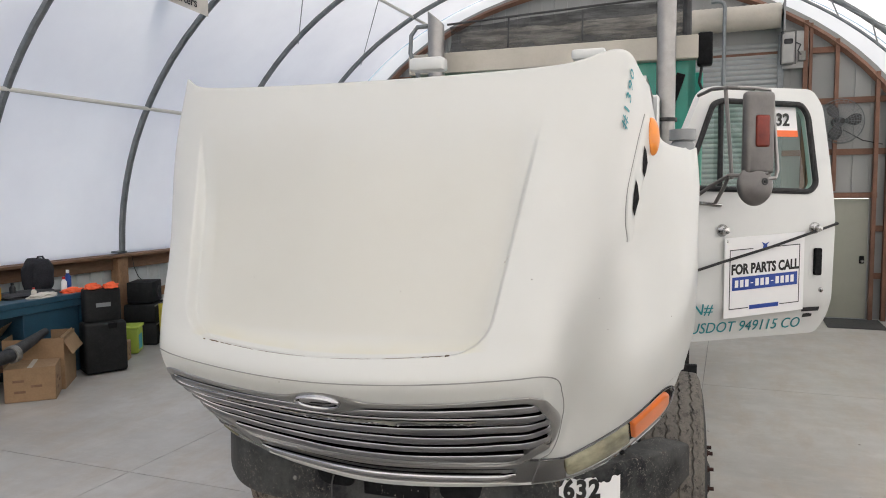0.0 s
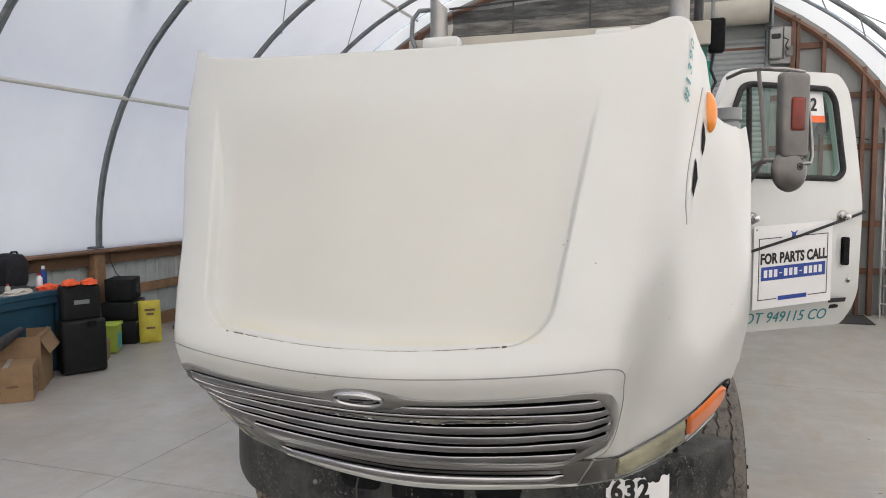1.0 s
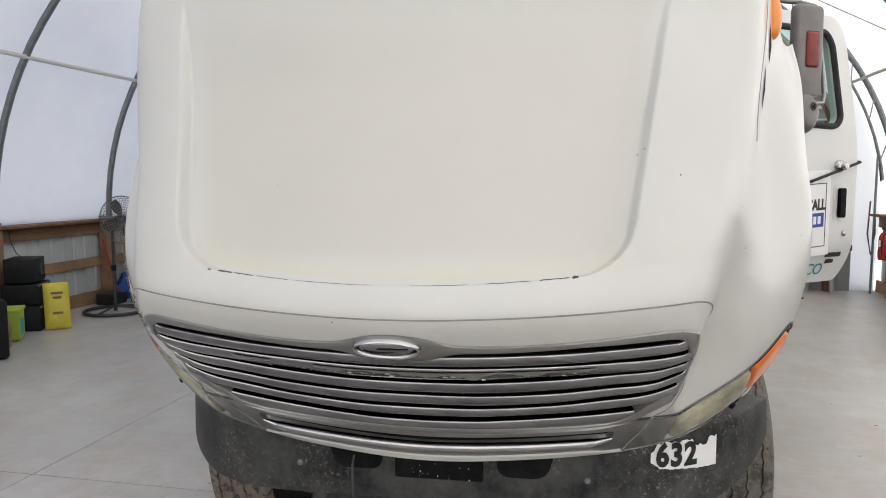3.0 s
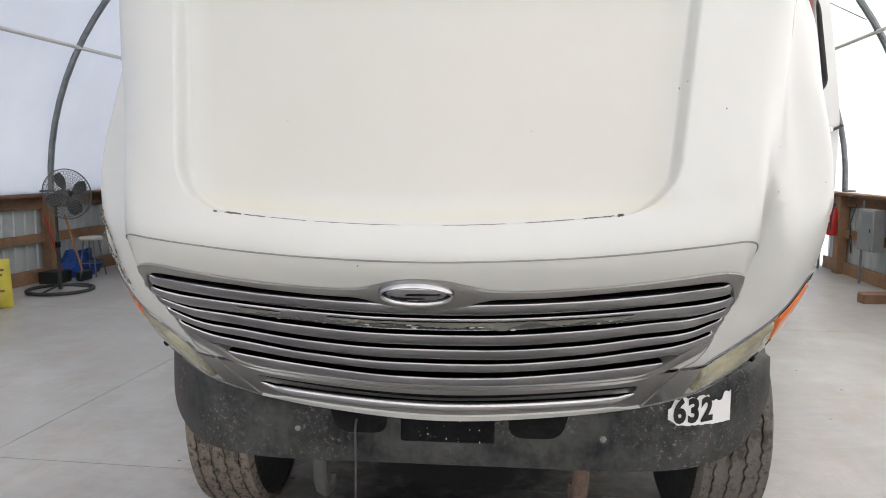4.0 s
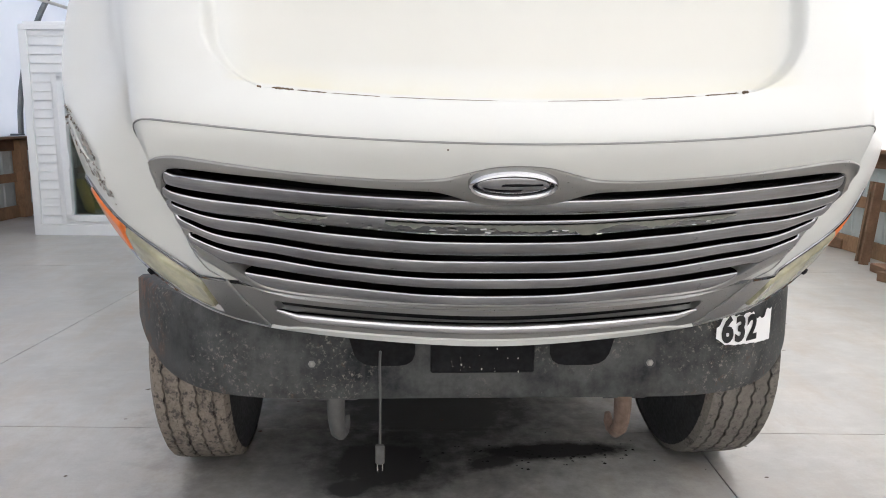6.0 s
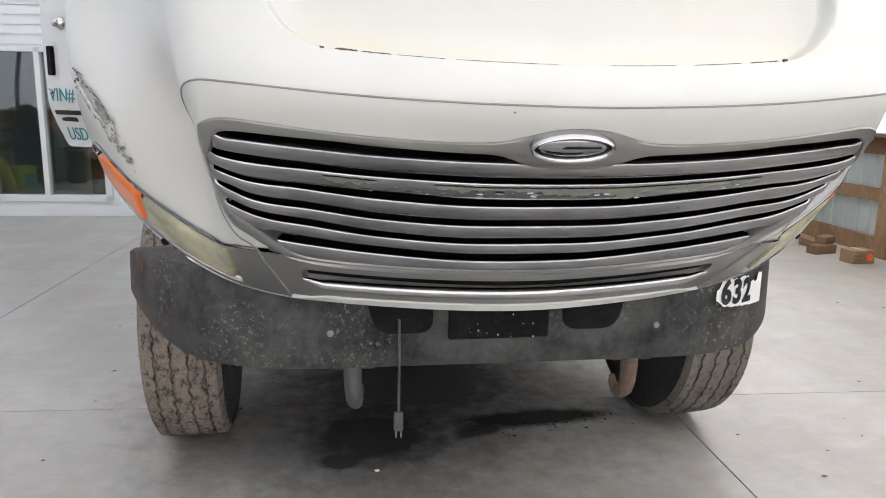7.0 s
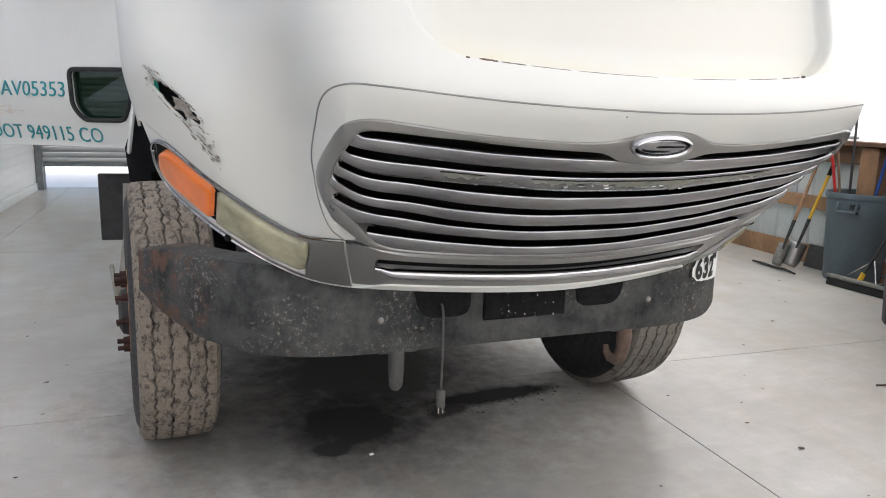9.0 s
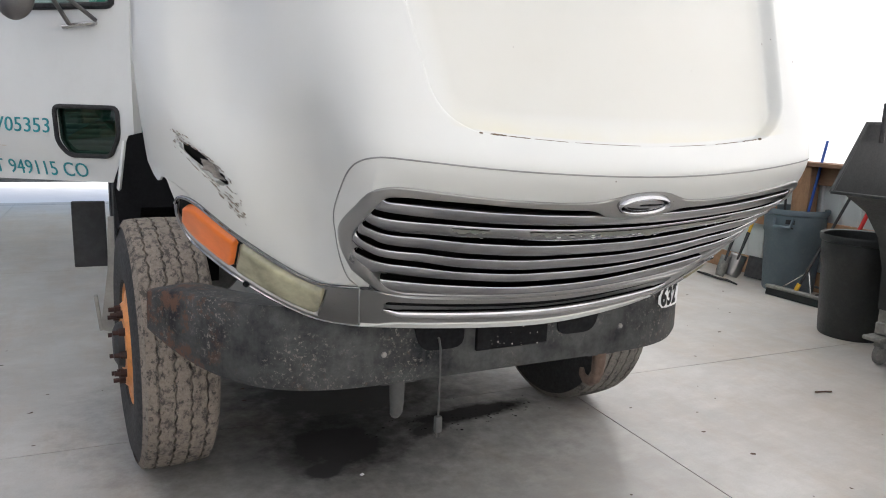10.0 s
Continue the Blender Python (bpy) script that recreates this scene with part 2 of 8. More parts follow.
def concrete_mat():
    m, nt, b = node_mat("polished_concrete")
    big = noise_of(nt, 0.55, 5, 0.6)
    mid = noise_of(nt, 2.6, 8, 0.62)
    patch = noise_of(nt, 1.1, 7, 0.7)
    fine = noise_of(nt, 120, 3, 0.6)
    c = ramp_of(nt, big, [(0.3, (0.38, 0.373, 0.356)), (0.7, (0.53, 0.52, 0.498))])
    c = mix_of(nt, ramp_of(nt, mid, [(0.28, (0.55,)), (0.66, (0.0,))]), c, (0.32, 0.304, 0.28))
    c = mix_of(nt, ramp_of(nt, patch, [(0.46, (0.0,)), (0.74, (0.5,))]), c, (0.60, 0.592, 0.567))
    c = mix_of(nt, ramp_of(nt, fine, [(0.45, (0.0,)), (0.8, (0.22,))]), c, (0.19, 0.185, 0.175))
    c = mix_of(nt, ramp_of(nt, noise_of(nt, 1.7, 7, 0.72), [(0.50, (0.0,)), (0.66, (0.42,))]), c, (0.47, 0.41, 0.345))
    # tan tyre marks and trowel streaks
    c = mix_of(nt, ramp_of(nt, noise_of(nt, 3.2, 8, 0.74, stretch=(1.0, 0.35, 1.0)), [(0.47, (0.0,)), (0.68, (0.6,))]), c, (0.37, 0.31, 0.245))
    c = mix_of(nt, ramp_of(nt, noise_of(nt, 9.0, 7, 0.75, stretch=(0.4, 1.0, 1.0)), [(0.50, (0.0,)), (0.72, (0.32,))]), c, (0.60, 0.59, 0.56))
    c = mix_of(nt, ramp_of(nt, noise_of(nt, 26.0, 6, 0.75), [(0.60, (0.0,)), (0.72, (0.35,))]), c, (0.25, 0.235, 0.21))
    obi = nt.nodes.new("ShaderNodeObjectInfo")
    c = mix_of(nt, ramp_of(nt, obi.outputs["Random"], [(0.0, (0.0,)), (1.0, (0.10,))]), c, (0.27, 0.27, 0.26))
    rough = ramp_of(nt, big, [(0.3, (0.30,)), (0.7, (0.38,))])
    dry = None
    # First three entries paint the truck's shade into the slab; the rest are stains.
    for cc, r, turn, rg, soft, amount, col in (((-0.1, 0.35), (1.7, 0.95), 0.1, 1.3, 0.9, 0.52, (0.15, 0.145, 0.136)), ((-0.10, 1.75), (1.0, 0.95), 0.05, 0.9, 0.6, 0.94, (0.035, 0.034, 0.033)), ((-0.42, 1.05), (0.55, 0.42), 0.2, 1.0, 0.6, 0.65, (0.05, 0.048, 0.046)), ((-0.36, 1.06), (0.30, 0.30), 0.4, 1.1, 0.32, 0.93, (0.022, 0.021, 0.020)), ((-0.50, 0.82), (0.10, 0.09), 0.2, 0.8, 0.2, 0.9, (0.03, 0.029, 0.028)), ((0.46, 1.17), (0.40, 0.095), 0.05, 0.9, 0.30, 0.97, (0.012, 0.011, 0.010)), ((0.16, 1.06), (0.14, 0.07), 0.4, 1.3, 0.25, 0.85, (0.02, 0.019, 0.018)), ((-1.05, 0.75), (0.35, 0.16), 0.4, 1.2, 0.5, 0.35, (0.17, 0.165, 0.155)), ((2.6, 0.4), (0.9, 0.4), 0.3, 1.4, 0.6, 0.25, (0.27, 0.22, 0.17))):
        msk = stain_shade_mask(nt, cc, r, turn, rg, soft)
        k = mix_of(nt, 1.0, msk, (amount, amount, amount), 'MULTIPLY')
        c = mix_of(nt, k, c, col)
        if amount > 0.6:
            dry = mix_of(nt, 1.0, dry, k, 'LIGHTEN') if dry else k
    rough = mix_of(nt, dry, rough, (0.75, 0.75, 0.75))
    nt.links.new(mix_of(nt, dry, (0.5, 0.5, 0.5), (0.12, 0.12, 0.12)), b.inputs["Specular IOR Level"])
    nt.links.new(c, b.inputs["Base Color"])
    nt.links.new(rough, b.inputs["Roughness"])
    bump_of(nt, b, fine, 0.04, 0.002)
    return m


def tyre_mat(name, dust, bare, share):
    """Worn tread: dried mud and dust over dark rubber that shows through in blots and small chips."""
    m, nt, b = node_mat(name)
    blotch = noise_of(nt, 34, 7, 0.72, stretch=(1.0, 0.7, 0.7))
    large = noise_of(nt, 9, 6, 0.7)
    soft = noise_of(nt, 3.0, 4)
    c = ramp_of(nt, noise_of(nt, 70, 5, 0.7), [(0.3, tuple(0.68 * x for x in dust)), (0.7, tuple(1.15 * x for x in dust))])
    c = mix_of(nt, ramp_of(nt, soft, [(0.4, (0.0,)), (0.75, (0.45,))]), c, tuple(0.55 * x for x in dust))
    c = mix_of(nt, ramp_of(nt, blotch, [(share - 0.05, (0.92,)), (share + 0.035, (0.0,))]), c, bare)
    c = mix_of(nt, ramp_of(nt, large, [(0.36, (0.75,)), (0.45, (0.0,))]), c, bare)
    nt.links.new(c, b.inputs["Base Color"])
    b.inputs["Roughness"].default_value = 0.95
    bump_of(nt, b, blotch, 0.7, 0.008)
    return m


def bumper_mat():
    """Charcoal paint, chipped to the primer in clusters, rusting at the passenger's end."""
    m, nt, b = node_mat("scuffed_grey_bumper")
    broad = noise_of(nt, 5.5, 7, 0.7)
    streak = noise_of(nt, 5, 5, 0.6, stretch=(4, 4, 0.35))
    chips = noise_of(nt, 62, 7, 0.78)
    specks = noise_of(nt, 150, 3, 0.6)
    where = noise_of(nt, 3.4, 4, 0.6)
    c = ramp_of(nt, broad, [(0.36, (0.011, 0.012, 0.014)), (0.66, (0.078, 0.080, 0.078))])
    c = mix_of(nt, ramp_of(nt, streak, [(0.50, (0.0,)), (0.75, (0.4,))]), c, (0.085, 0.085, 0.08))
    area = ramp_of(nt, where, [(0.44, (0.0,)), (0.58, (1.0,))])
    both = mix_of(nt, 1.0, ramp_of(nt, chips, [(0.56, (0.0,)), (0.60, (0.9,))]), area, 'MULTIPLY')
    c = mix_of(nt, both, c, (0.20, 0.182, 0.16))
    c = mix_of(nt, ramp_of(nt, specks, [(0.70, (0.0,)), (0.76, (0.5,))]), c, (0.22, 0.21, 0.195))
    tc = nt.nodes.new("ShaderNodeTexCoord")
    sx_ = nt.nodes.new("ShaderNodeSeparateXYZ")
    nt.links.new(tc.outputs["Object"], sx_.inputs[0])
    mr = nt.nodes.new("ShaderNodeMapRange")
    mr.inputs["From Min"].default_value, mr.inputs["From Max"].default_value = -0.98, -1.18
    nt.links.new(sx_.outputs["X"], mr.inputs["Value"])
    blot = ramp_of(nt, noise_of(nt, 13, 7, 0.7), [(0.50, (0.0,)), (0.57, (0.85,))])
    rustm = mix_of(nt, 1.0, blot, mr.outputs[0], 'MULTIPLY')
    c = mix_of(nt, rustm, c, (0.115, 0.058, 0.036))
    few = mix_of(nt, 1.0, ramp_of(nt, noise_of(nt, 30, 6, 0.7), [(0.60, (0.0,)), (0.66, (0.7,))]), area, 'MULTIPLY')
    c = mix_of(nt, few, c, (0.085, 0.055, 0.043))
    nt.links.new(c, b.inputs["Base Color"])
    nt.links.new(ramp_of(nt, broad, [(0.3, (0.45,)), (0.7, (0.65,))]), b.inputs["Roughness"])
    b.inputs["Metallic"].default_value = 0.0
    b.inputs["Specular IOR Level"].default_value = 0.16
    bump_of(nt, b, both, 0.3, 0.002)
    return m


def fabric_mat(name="white_hall_fabric", solid=0.45, lo=(0.80, 0.80, 0.84), hi=(0.88, 0.88, 0.91)):
    """White coated cloth: lets daylight through, with faint mottling and folds."""
    m, nt, b = node_mat(name)
    out = nt.nodes["Material Output"]
    nt.nodes.remove(b)
    n = noise_of(nt, 0.7, 6, 0.6)
    c = ramp_of(nt, n, [(0.3, lo), (0.7, hi)])
    tr = nt.nodes.new("ShaderNodeBsdfTranslucent")
    df = nt.nodes.new("ShaderNodeBsdfDiffuse")
    mx = nt.nodes.new("ShaderNodeMixShader")
    mx.inputs[0].default_value = solid
    nt.links.new(c, tr.inputs[0])
    nt.links.new(c, df.inputs[0])
    nt.links.new(tr.outputs[0], mx.inputs[1])
    nt.links.new(df.outputs[0], mx.inputs[2])
    nt.links.new(mx.outputs[0], out.inputs[0])
    return m


def lens_mat(name, col, rough, trans, var, coat=0.5):
    m, nt, b = node_mat(name)
    c = ramp_of(nt, noise_of(nt, 9, 6, 0.6), [(0.3, tuple(x * (1 - var) for x in col)), (0.7, tuple(min(1, x * (1 + var)) for x in col))])
    nt.links.new(c, b.inputs["Base Color"])
    b.inputs["Roughness"].default_value = rough
    b.inputs["Transmission Weight"].default_value = trans
    b.inputs["Coat Weight"].default_value = coat
    return m


def glass_mat(name, col=(0.9, 0.95, 0.93), gloss=0.07):
    """A thin pane: clear or tinted, with a faint mirror gloss."""
    m, nt, b = node_mat(name)
    nt.nodes.remove(b)
    tr = nt.nodes.new("ShaderNodeBsdfTransparent")
    gl = nt.nodes.new("ShaderNodeBsdfGlossy")
    mx = nt.nodes.new("ShaderNodeMixShader")
    tr.inputs[0].default_value = (*col, 1)
    gl.inputs["Roughness"].default_value = 0.03
    mx.inputs[0].default_value = gloss
    nt.links.new(tr.outputs[0], mx.inputs[1])
    nt.links.new(gl.outputs[0], mx.inputs[2])
    nt.links.new(mx.outputs[0], nt.nodes["Material Output"].inputs[0])
    return m


def mesh_mat():
    """Open black netting: partly see-through."""
    m, nt, b = node_mat("dark_mesh_tarp")
    c = ramp_of(nt, noise_of(nt, 5, 6, 0.65, stretch=(1, 1, 4)), [(0.3, (0.025, 0.025, 0.026)), (0.7, (0.07, 0.07, 0.07))])
    nt.links.new(c, b.inputs["Base Color"])
    b.inputs["Roughness"].default_value = 0.9
    nt.links.new(ramp_of(nt, noise_of(nt, 9, 5, 0.6, stretch=(0.4, 1, 3)), [(0.35, (0.60,)), (0.65, (0.92,))]), b.inputs["Alpha"])
    return m


M_MESH = mesh_mat()
M_GREYTYRE = tyre_mat("grey_tread_rubber", (0.175, 0.16, 0.14), (0.04, 0.037, 0.034), 0.41)
M_CHROME, M_CONCRETE, M_TYRE, M_BUMPER, M_FABRIC = chrome_mat(), concrete_mat(), tyre_mat("dusty_tread_rubber", (0.235, 0.20, 0.165), (0.045, 0.040, 0.036), 0.455), bumper_mat(), fabric_mat()
M_BRIGHTCHROME = simple("bright_chrome", (0.44, 0.44, 0.45), 0.09, 1.0, var=0.05, scale=14, fine=60)
M_THINFABRIC = fabric_mat("thin_white_fabric", 0.22, (0.92, 0.92, 0.92), (0.95, 0.95, 0.95))
M_ORANGELENS = lens_mat("orange_marker_lens", (0.72, 0.16, 0.015), 0.28, 0.0, 0.15)
M_AMBERLENS = lens_mat("amber_marker_lens", (0.78, 0.25, 0.03), 0.28, 0.0, 0.10)
M_CLEARLENS = lens_mat("yellowed_lamp_lens", (0.30, 0.285, 0.19), 0.26, 0.0, 0.42)
M_REDLENS = lens_mat("red_marker_lens", (0.17, 0.018, 0.008), 0.5, 0.0, 0.45, 0.0)
M_GLASS = glass_mat("window_glass", gloss=0.16)
M_GREENGLASS = glass_mat("green_tinted_glass", (0.60, 0.80, 0.72))
M_PEEP = glass_mat("dark_green_glass", (0.03, 0.07, 0.05))
M_OIL = simple("oil_stain", (0.012, 0.011, 0.010), 0.9, var=0.3, scale=12, spec=0.1)


# ---- building blocks ----
def thing(name, at, label, category, group="", kind=""):
    ob = new(name)
    ob.location = at
    ob.empty_display_size = 0.1
    bpy.context.view_layer.update()
    return tagged(ob, label, category, group, kind)


def root_of(ob):
    while ob.parent:
        ob = ob.parent
    return ob


def part(name, bm, mat, parent=None, label="", smooth=40):
    """One mesh object from a bmesh in world coordinates, under a thing or a part."""
    if parent:
        bm.transform(Matrix.Translation(-root_of(parent).location))
    bmesh.ops.recalc_face_normals(bm, faces=bm.faces) if len(bm.faces) < 60000 else None
    me = bpy.data.meshes.new(name)
    bm.to_mesh(me)
    bm.free()
    me.materials.append(mat)
    if smooth:
        me.polygons.foreach_set("use_smooth", [True] * len(me.polygons))
        me.set_sharp_from_angle(angle=radians(smooth))
    ob = new(name, me)
    ob.parent = parent
    if label:
        tagged(ob, label)
    return ob


def setting(name, bm, mat, label="", category="", smooth=40, kind="structure"):
    return tagged(part(name, bm, mat, None, "", smooth), label, category, "", kind)


def box(bm, c, size, rot=None, bevel=0.0, seg=1):
    m = Matrix.Translation(c) @ (rot.to_4x4() if rot else Matrix.Identity(4))
    r = bmesh.ops.create_cube(bm, size=1.0, matrix=m @ Matrix.Diagonal((*size, 1)))
    if bevel:
        edges = {e for v in r["verts"] for e in v.link_edges}
        bmesh.ops.bevel(bm, geom=list(edges), offset=bevel, segments=seg, affect='EDGES', profile=0.5)
    return bm


def boxed(c, size, rot=None, bevel=0.0, seg=1):
    return box(bmesh.new(), c, size, rot, bevel, seg)


def beam(bm, p0, p1, w, h, up=(0, 0, 1), bevel=0.0):
    """A squared bar from p0 to p1, w wide and h high."""
    p0, p1 = Vector(p0), Vector(p1)
    d = (p1 - p0)
    z = Vector(up)
    x = d.normalized()
    y = z.cross(x).normalized()
    z = x.cross(y)
    rot = Matrix((x, y, z)).transposed()
    return box(bm, (p0 + p1) / 2, (d.length, w, h), rot, bevel)


def tube(bm, pts, r, n=10, close=False, caps=True):
    """A round tube along points; r is one radius or a list."""
    pts = [Vector(p) for p in pts]
    rings = []
    prev = None
    for i, p in enumerate(pts):
        a = pts[i - 1] if i else (pts[-1] if close else pts[0])
        b = pts[(i + 1) % len(pts)] if (close or i < len(pts) - 1) else pts[-1]
        d = (b - a).normalized()
        side = prev if prev else (Vector((0, 0, 1)) if abs(d.z) < 0.9 else Vector((1, 0, 0)))
        u = (side - d * side.dot(d))
        u = u.normalized() if u.length > 1e-5 else d.orthogonal().normalized()
        prev = u
        v = d.cross(u)
        rr = r[i] if isinstance(r, (list, tuple)) else r
        rings.append([bm.verts.new(p + (u * math.cos(6.2832 * k / n) + v * math.sin(6.2832 * k / n)) * rr) for k in range(n)])
    m = len(rings)
    for i in range(m if close else m - 1):
        q, s = rings[i], rings[(i + 1) % m]
        for k in range(n):
            bm.faces.new((q[k], q[(k + 1) % n], s[(k + 1) % n], s[k]))
    if caps and not close:
        bm.faces.new(rings[0][::-1])
        bm.faces.new(rings[-1])
    return bm


def tubed(pts, r, n=10, close=False):
    return tube(bmesh.new(), pts, r, n, close)


def lathe(bm, at, axis, profile, n=32, cap=False):
    """Turns a profile of (distance along the axis, radius) round the axis."""
    q = Vector(axis).to_track_quat("Z", "Y")
    rings = []
    for h, r in profile:
        rings.append([bm.verts.new(Vector(at) + q @ Vector((r * math.cos(6.2832 * k / n), r * math.sin(6.2832 * k / n), h))) for k in range(n)])
    for a, b in zip(rings, rings[1:]):
        for k in range(n):
            bm.faces.new((a[k], a[(k + 1) % n], b[(k + 1) % n], b[k]))
    if cap:
        bm.faces.new(rings[0][::-1])
        bm.faces.new(rings[-1])
    return bm


def sheet(bm, f, us, vs):
    """A grid surface from f(u, v)."""
    rows = [[bm.verts.new(f(u, v)) for u in us] for v in vs]
    for a, b in zip(rows, rows[1:]):
        for k in range(len(us) - 1):
            bm.faces.new((a[k], a[k + 1], b[k + 1], b[k]))
    return bm


def span(a, b, n):
    return [a + (b - a) * i / n for i in range(n + 1)]


def plate(bm, loops, place, thick):
    """A flat plate with holes: loops of (u, v), the first the outline; place(u, v, w) gives the world point, w through the thickness."""
    start = set(bm.verts)
    edges = []
    for lp in loops:
        vs = [bm.verts.new((u, v, 0)) for u, v in lp]
        edges += [bm.edges.new((vs[i], vs[(i + 1) % len(vs)])) for i in range(len(vs))]
    r = bmesh.ops.triangle_fill(bm, use_beauty=True, use_dissolve=False, edges=edges)
    faces = [g for g in r["geom"] if isinstance(g, bmesh.types.BMFace)]
    ex = bmesh.ops.extrude_face_region(bm, geom=faces)
    top = [g for g in ex["geom"] if isinstance(g, bmesh.types.BMVert)]
    for v in top:
        v.co.z = thick
    for v in bm.verts:
        if v not in start:
            v.co = Vector(place(*v.co))
    return bm


def rounded(u0, v0, u1, v1, r, n=5):
    """A rounded rectangle's outline."""
    out = []
    for cx, cy, a0 in ((u1 - r, v1 - r, 0), (u0 + r, v1 - r, 90), (u0 + r, v0 + r, 180), (u1 - r, v0 + r, 270)):
        out += [(cx + r * math.cos(radians(a0 + 90 * i / n)), cy + r * math.sin(radians(a0 + 90 * i / n))) for i in range(n + 1)]
    return out


def lettering(text, size, origin, along, up, depth=0.002, align='LEFT', shear=0.0, squeeze=1.0, bold=0.0):
    """A bmesh of built-in letters; along and up span the plane that they lie on."""
    cu = bpy.data.curves.new("letters", 'FONT')
    cu.body, cu.size, cu.extrude, cu.align_x, cu.shear, cu.offset = text, size, depth / 2, align, shear, bold
    cu.resolution_u = 3
    ob = bpy.data.objects.new("letters", cu)
    scene.collection.objects.link(ob)
    bpy.context.view_layer.update()
    me = bpy.data.meshes.new_from_object(ob.evaluated_get(bpy.context.evaluated_depsgraph_get()))
    bm = bmesh.new()
    bm.from_mesh(me)
    bpy.data.objects.remove(ob)
    bpy.data.curves.remove(cu)
    bpy.data.meshes.remove(me)
    x, y = Vector(along).normalized() * squeeze, Vector(up).normalized()
    z = x.cross(y).normalized()
    rot = Matrix((x, y, z)).transposed().to_4x4()
    bm.transform(Matrix.Translation(origin) @ rot)
    return bm


def sliced(bm, axis, step):
    """Cuts a flat mesh into strips, so that it can follow a curved surface."""
    lo, hi = min(v.co[axis] for v in bm.verts), max(v.co[axis] for v in bm.verts)
    q = lo + step
    while q < hi:
        at, no = Vector((0, 0, 0)), Vector((0, 0, 0))
        at[axis], no[axis] = q, 1.0
        bmesh.ops.bisect_plane(bm, geom=bm.verts[:] + bm.edges[:] + bm.faces[:], plane_co=at, plane_no=no)
        q += step
    return bm


# ---- the hall, turned a little against the truck ----
HALL = pose(0, 0, 0, 0, 0, -2.5)
XL, XR, YB, YF = -7.2, 5.15, 11.1, -9.0
XC, HALF, RAIL, CROWN = (XL + XR) / 2, (XR - XL) / 2, 1.33, 4.95


def hall(bm):
    bm.transform(HALL)
    return bm


def H(x, y, z=0.0):
    return HALL @ Vector((x, y, z))


def arch(u):
    """The hall's cross-section; u from -1 (left eave) over 0 (ridge) to 1."""
    a = u * math.pi / 2
    return XC + HALF * math.sin(a) * (0.985 + 0.015 * abs(math.sin(a))), RAIL + CROWN * abs(math.cos(a)) ** 0.96

# ground outside, one sheet to the horizon, and the slab
bm = bmesh.new()
sheet(bm, lambda u, v: (u, v, -0.06), (-900, -40, 0, 40, 900), (-900, -40, 0, 40, 900))
setting("ground", bm, M_SNOW, "pale bare yard outside the hall", "ground")
base = setting("floor", hall(boxed((XC, (YB + YF) / 2, -0.045), (XR - XL + 0.6, YB - YF + 0.6, 0.06))), M_SEAM, "grey polished concrete slab floor with sawn joints", "floor")
xs = [XL - 0.3, -3.05, 1.16, XR + 0.3]
ys = [YF - 0.3, -7.0, -2.8, 1.42, 5.75, 10.0, YB + 0.3]
for x0, x1 in zip(xs, xs[1:]):
    for y0, y1 in zip(ys, ys[1:]):
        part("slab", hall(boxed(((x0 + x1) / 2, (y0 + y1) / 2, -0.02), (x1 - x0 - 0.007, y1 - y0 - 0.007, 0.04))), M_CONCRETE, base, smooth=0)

# fabric cover, hung from eave to eave
bm = bmesh.new()
ribs_l = [-7.95 + 2.24 * i for i in range(9)]


def cover(u, y):
    x, z = arch(u)
    sag = 0.05 * math.sin(math.pi * ((y + 7.95) / 2.24 % 1.0)) * math.sin(math.pi * (u + 1) / 2)
    return H(XC + (x - XC) * (1.012 - 0.004 * sag), y, z + 0.09 - 0.14 * abs(u) ** 10 - sag * 0.4)


sheet(bm, cover, span(-1, 1, 56), span(YF, YB + 0.05, 60))
setting("roof_cover", bm, M_FABRIC, "white translucent fabric cover stretched over steel hoops", "fabric roof")

# steel hoops, each with its own foot plate
hoop = None
for y in ribs_l:
    hoop = thing("hoop", H(XL, y, RAIL), "dark galvanised steel hoop carrying the fabric roof", "hoop", "hoops of the hall", "structure")
    part("tube", hall(tubed([(XC + (arch(u)[0] - XC) * 0.99, y + 0.085 * (u + 1), arch(u)[1]) for u in span(-0.995, 0.995, 48)], 0.045, 8)), M_GREYSTEEL, hoop)
    if y > 9:
        part("inner_chord", hall(tubed([(XC + (arch(u)[0] - XC) * 0.95, y, RAIL + (arch(u)[1] - RAIL) * 0.955) for u in span(0.05, 0.93, 30)], 0.022, 6)), M_GREYSTEEL, hoop)
        for u in span(0.10, 0.85, 9):
            part("web_bar", hall(tubed([(XC + (arch(u)[0] - XC) * 0.99, y + 0.085 * (u + 1), arch(u)[1]), (XC + (arch(u + 0.04)[0] - XC) * 0.95, y, RAIL + (arch(u + 0.04)[1] - RAIL) * 0.955)], 0.012, 5)), M_GREYSTEEL, hoop)
    for sx in (-1, 1):
        x, z = arch(0.995 * sx)
        part("foot_plate", hall(boxed((x, y + 0.085 * (sx + 1), RAIL + 0.03), (0.16, 0.16, 0.03), None, 0.004)), M_GREYSTEEL, hoop)
for u in (-0.725, -0.36, 0.0, 0.36, 0.725):
    x, z = arch(u)
    setting("purlin", hall(tubed([(XC + (x - XC) * 0.985, y, z + 0.0) for y in span(YF + 0.1, YB - 0.1, 20)], 0.028, 8)), M_WHITETUBE, "white steel purlin tied across the hoops", "purlin")
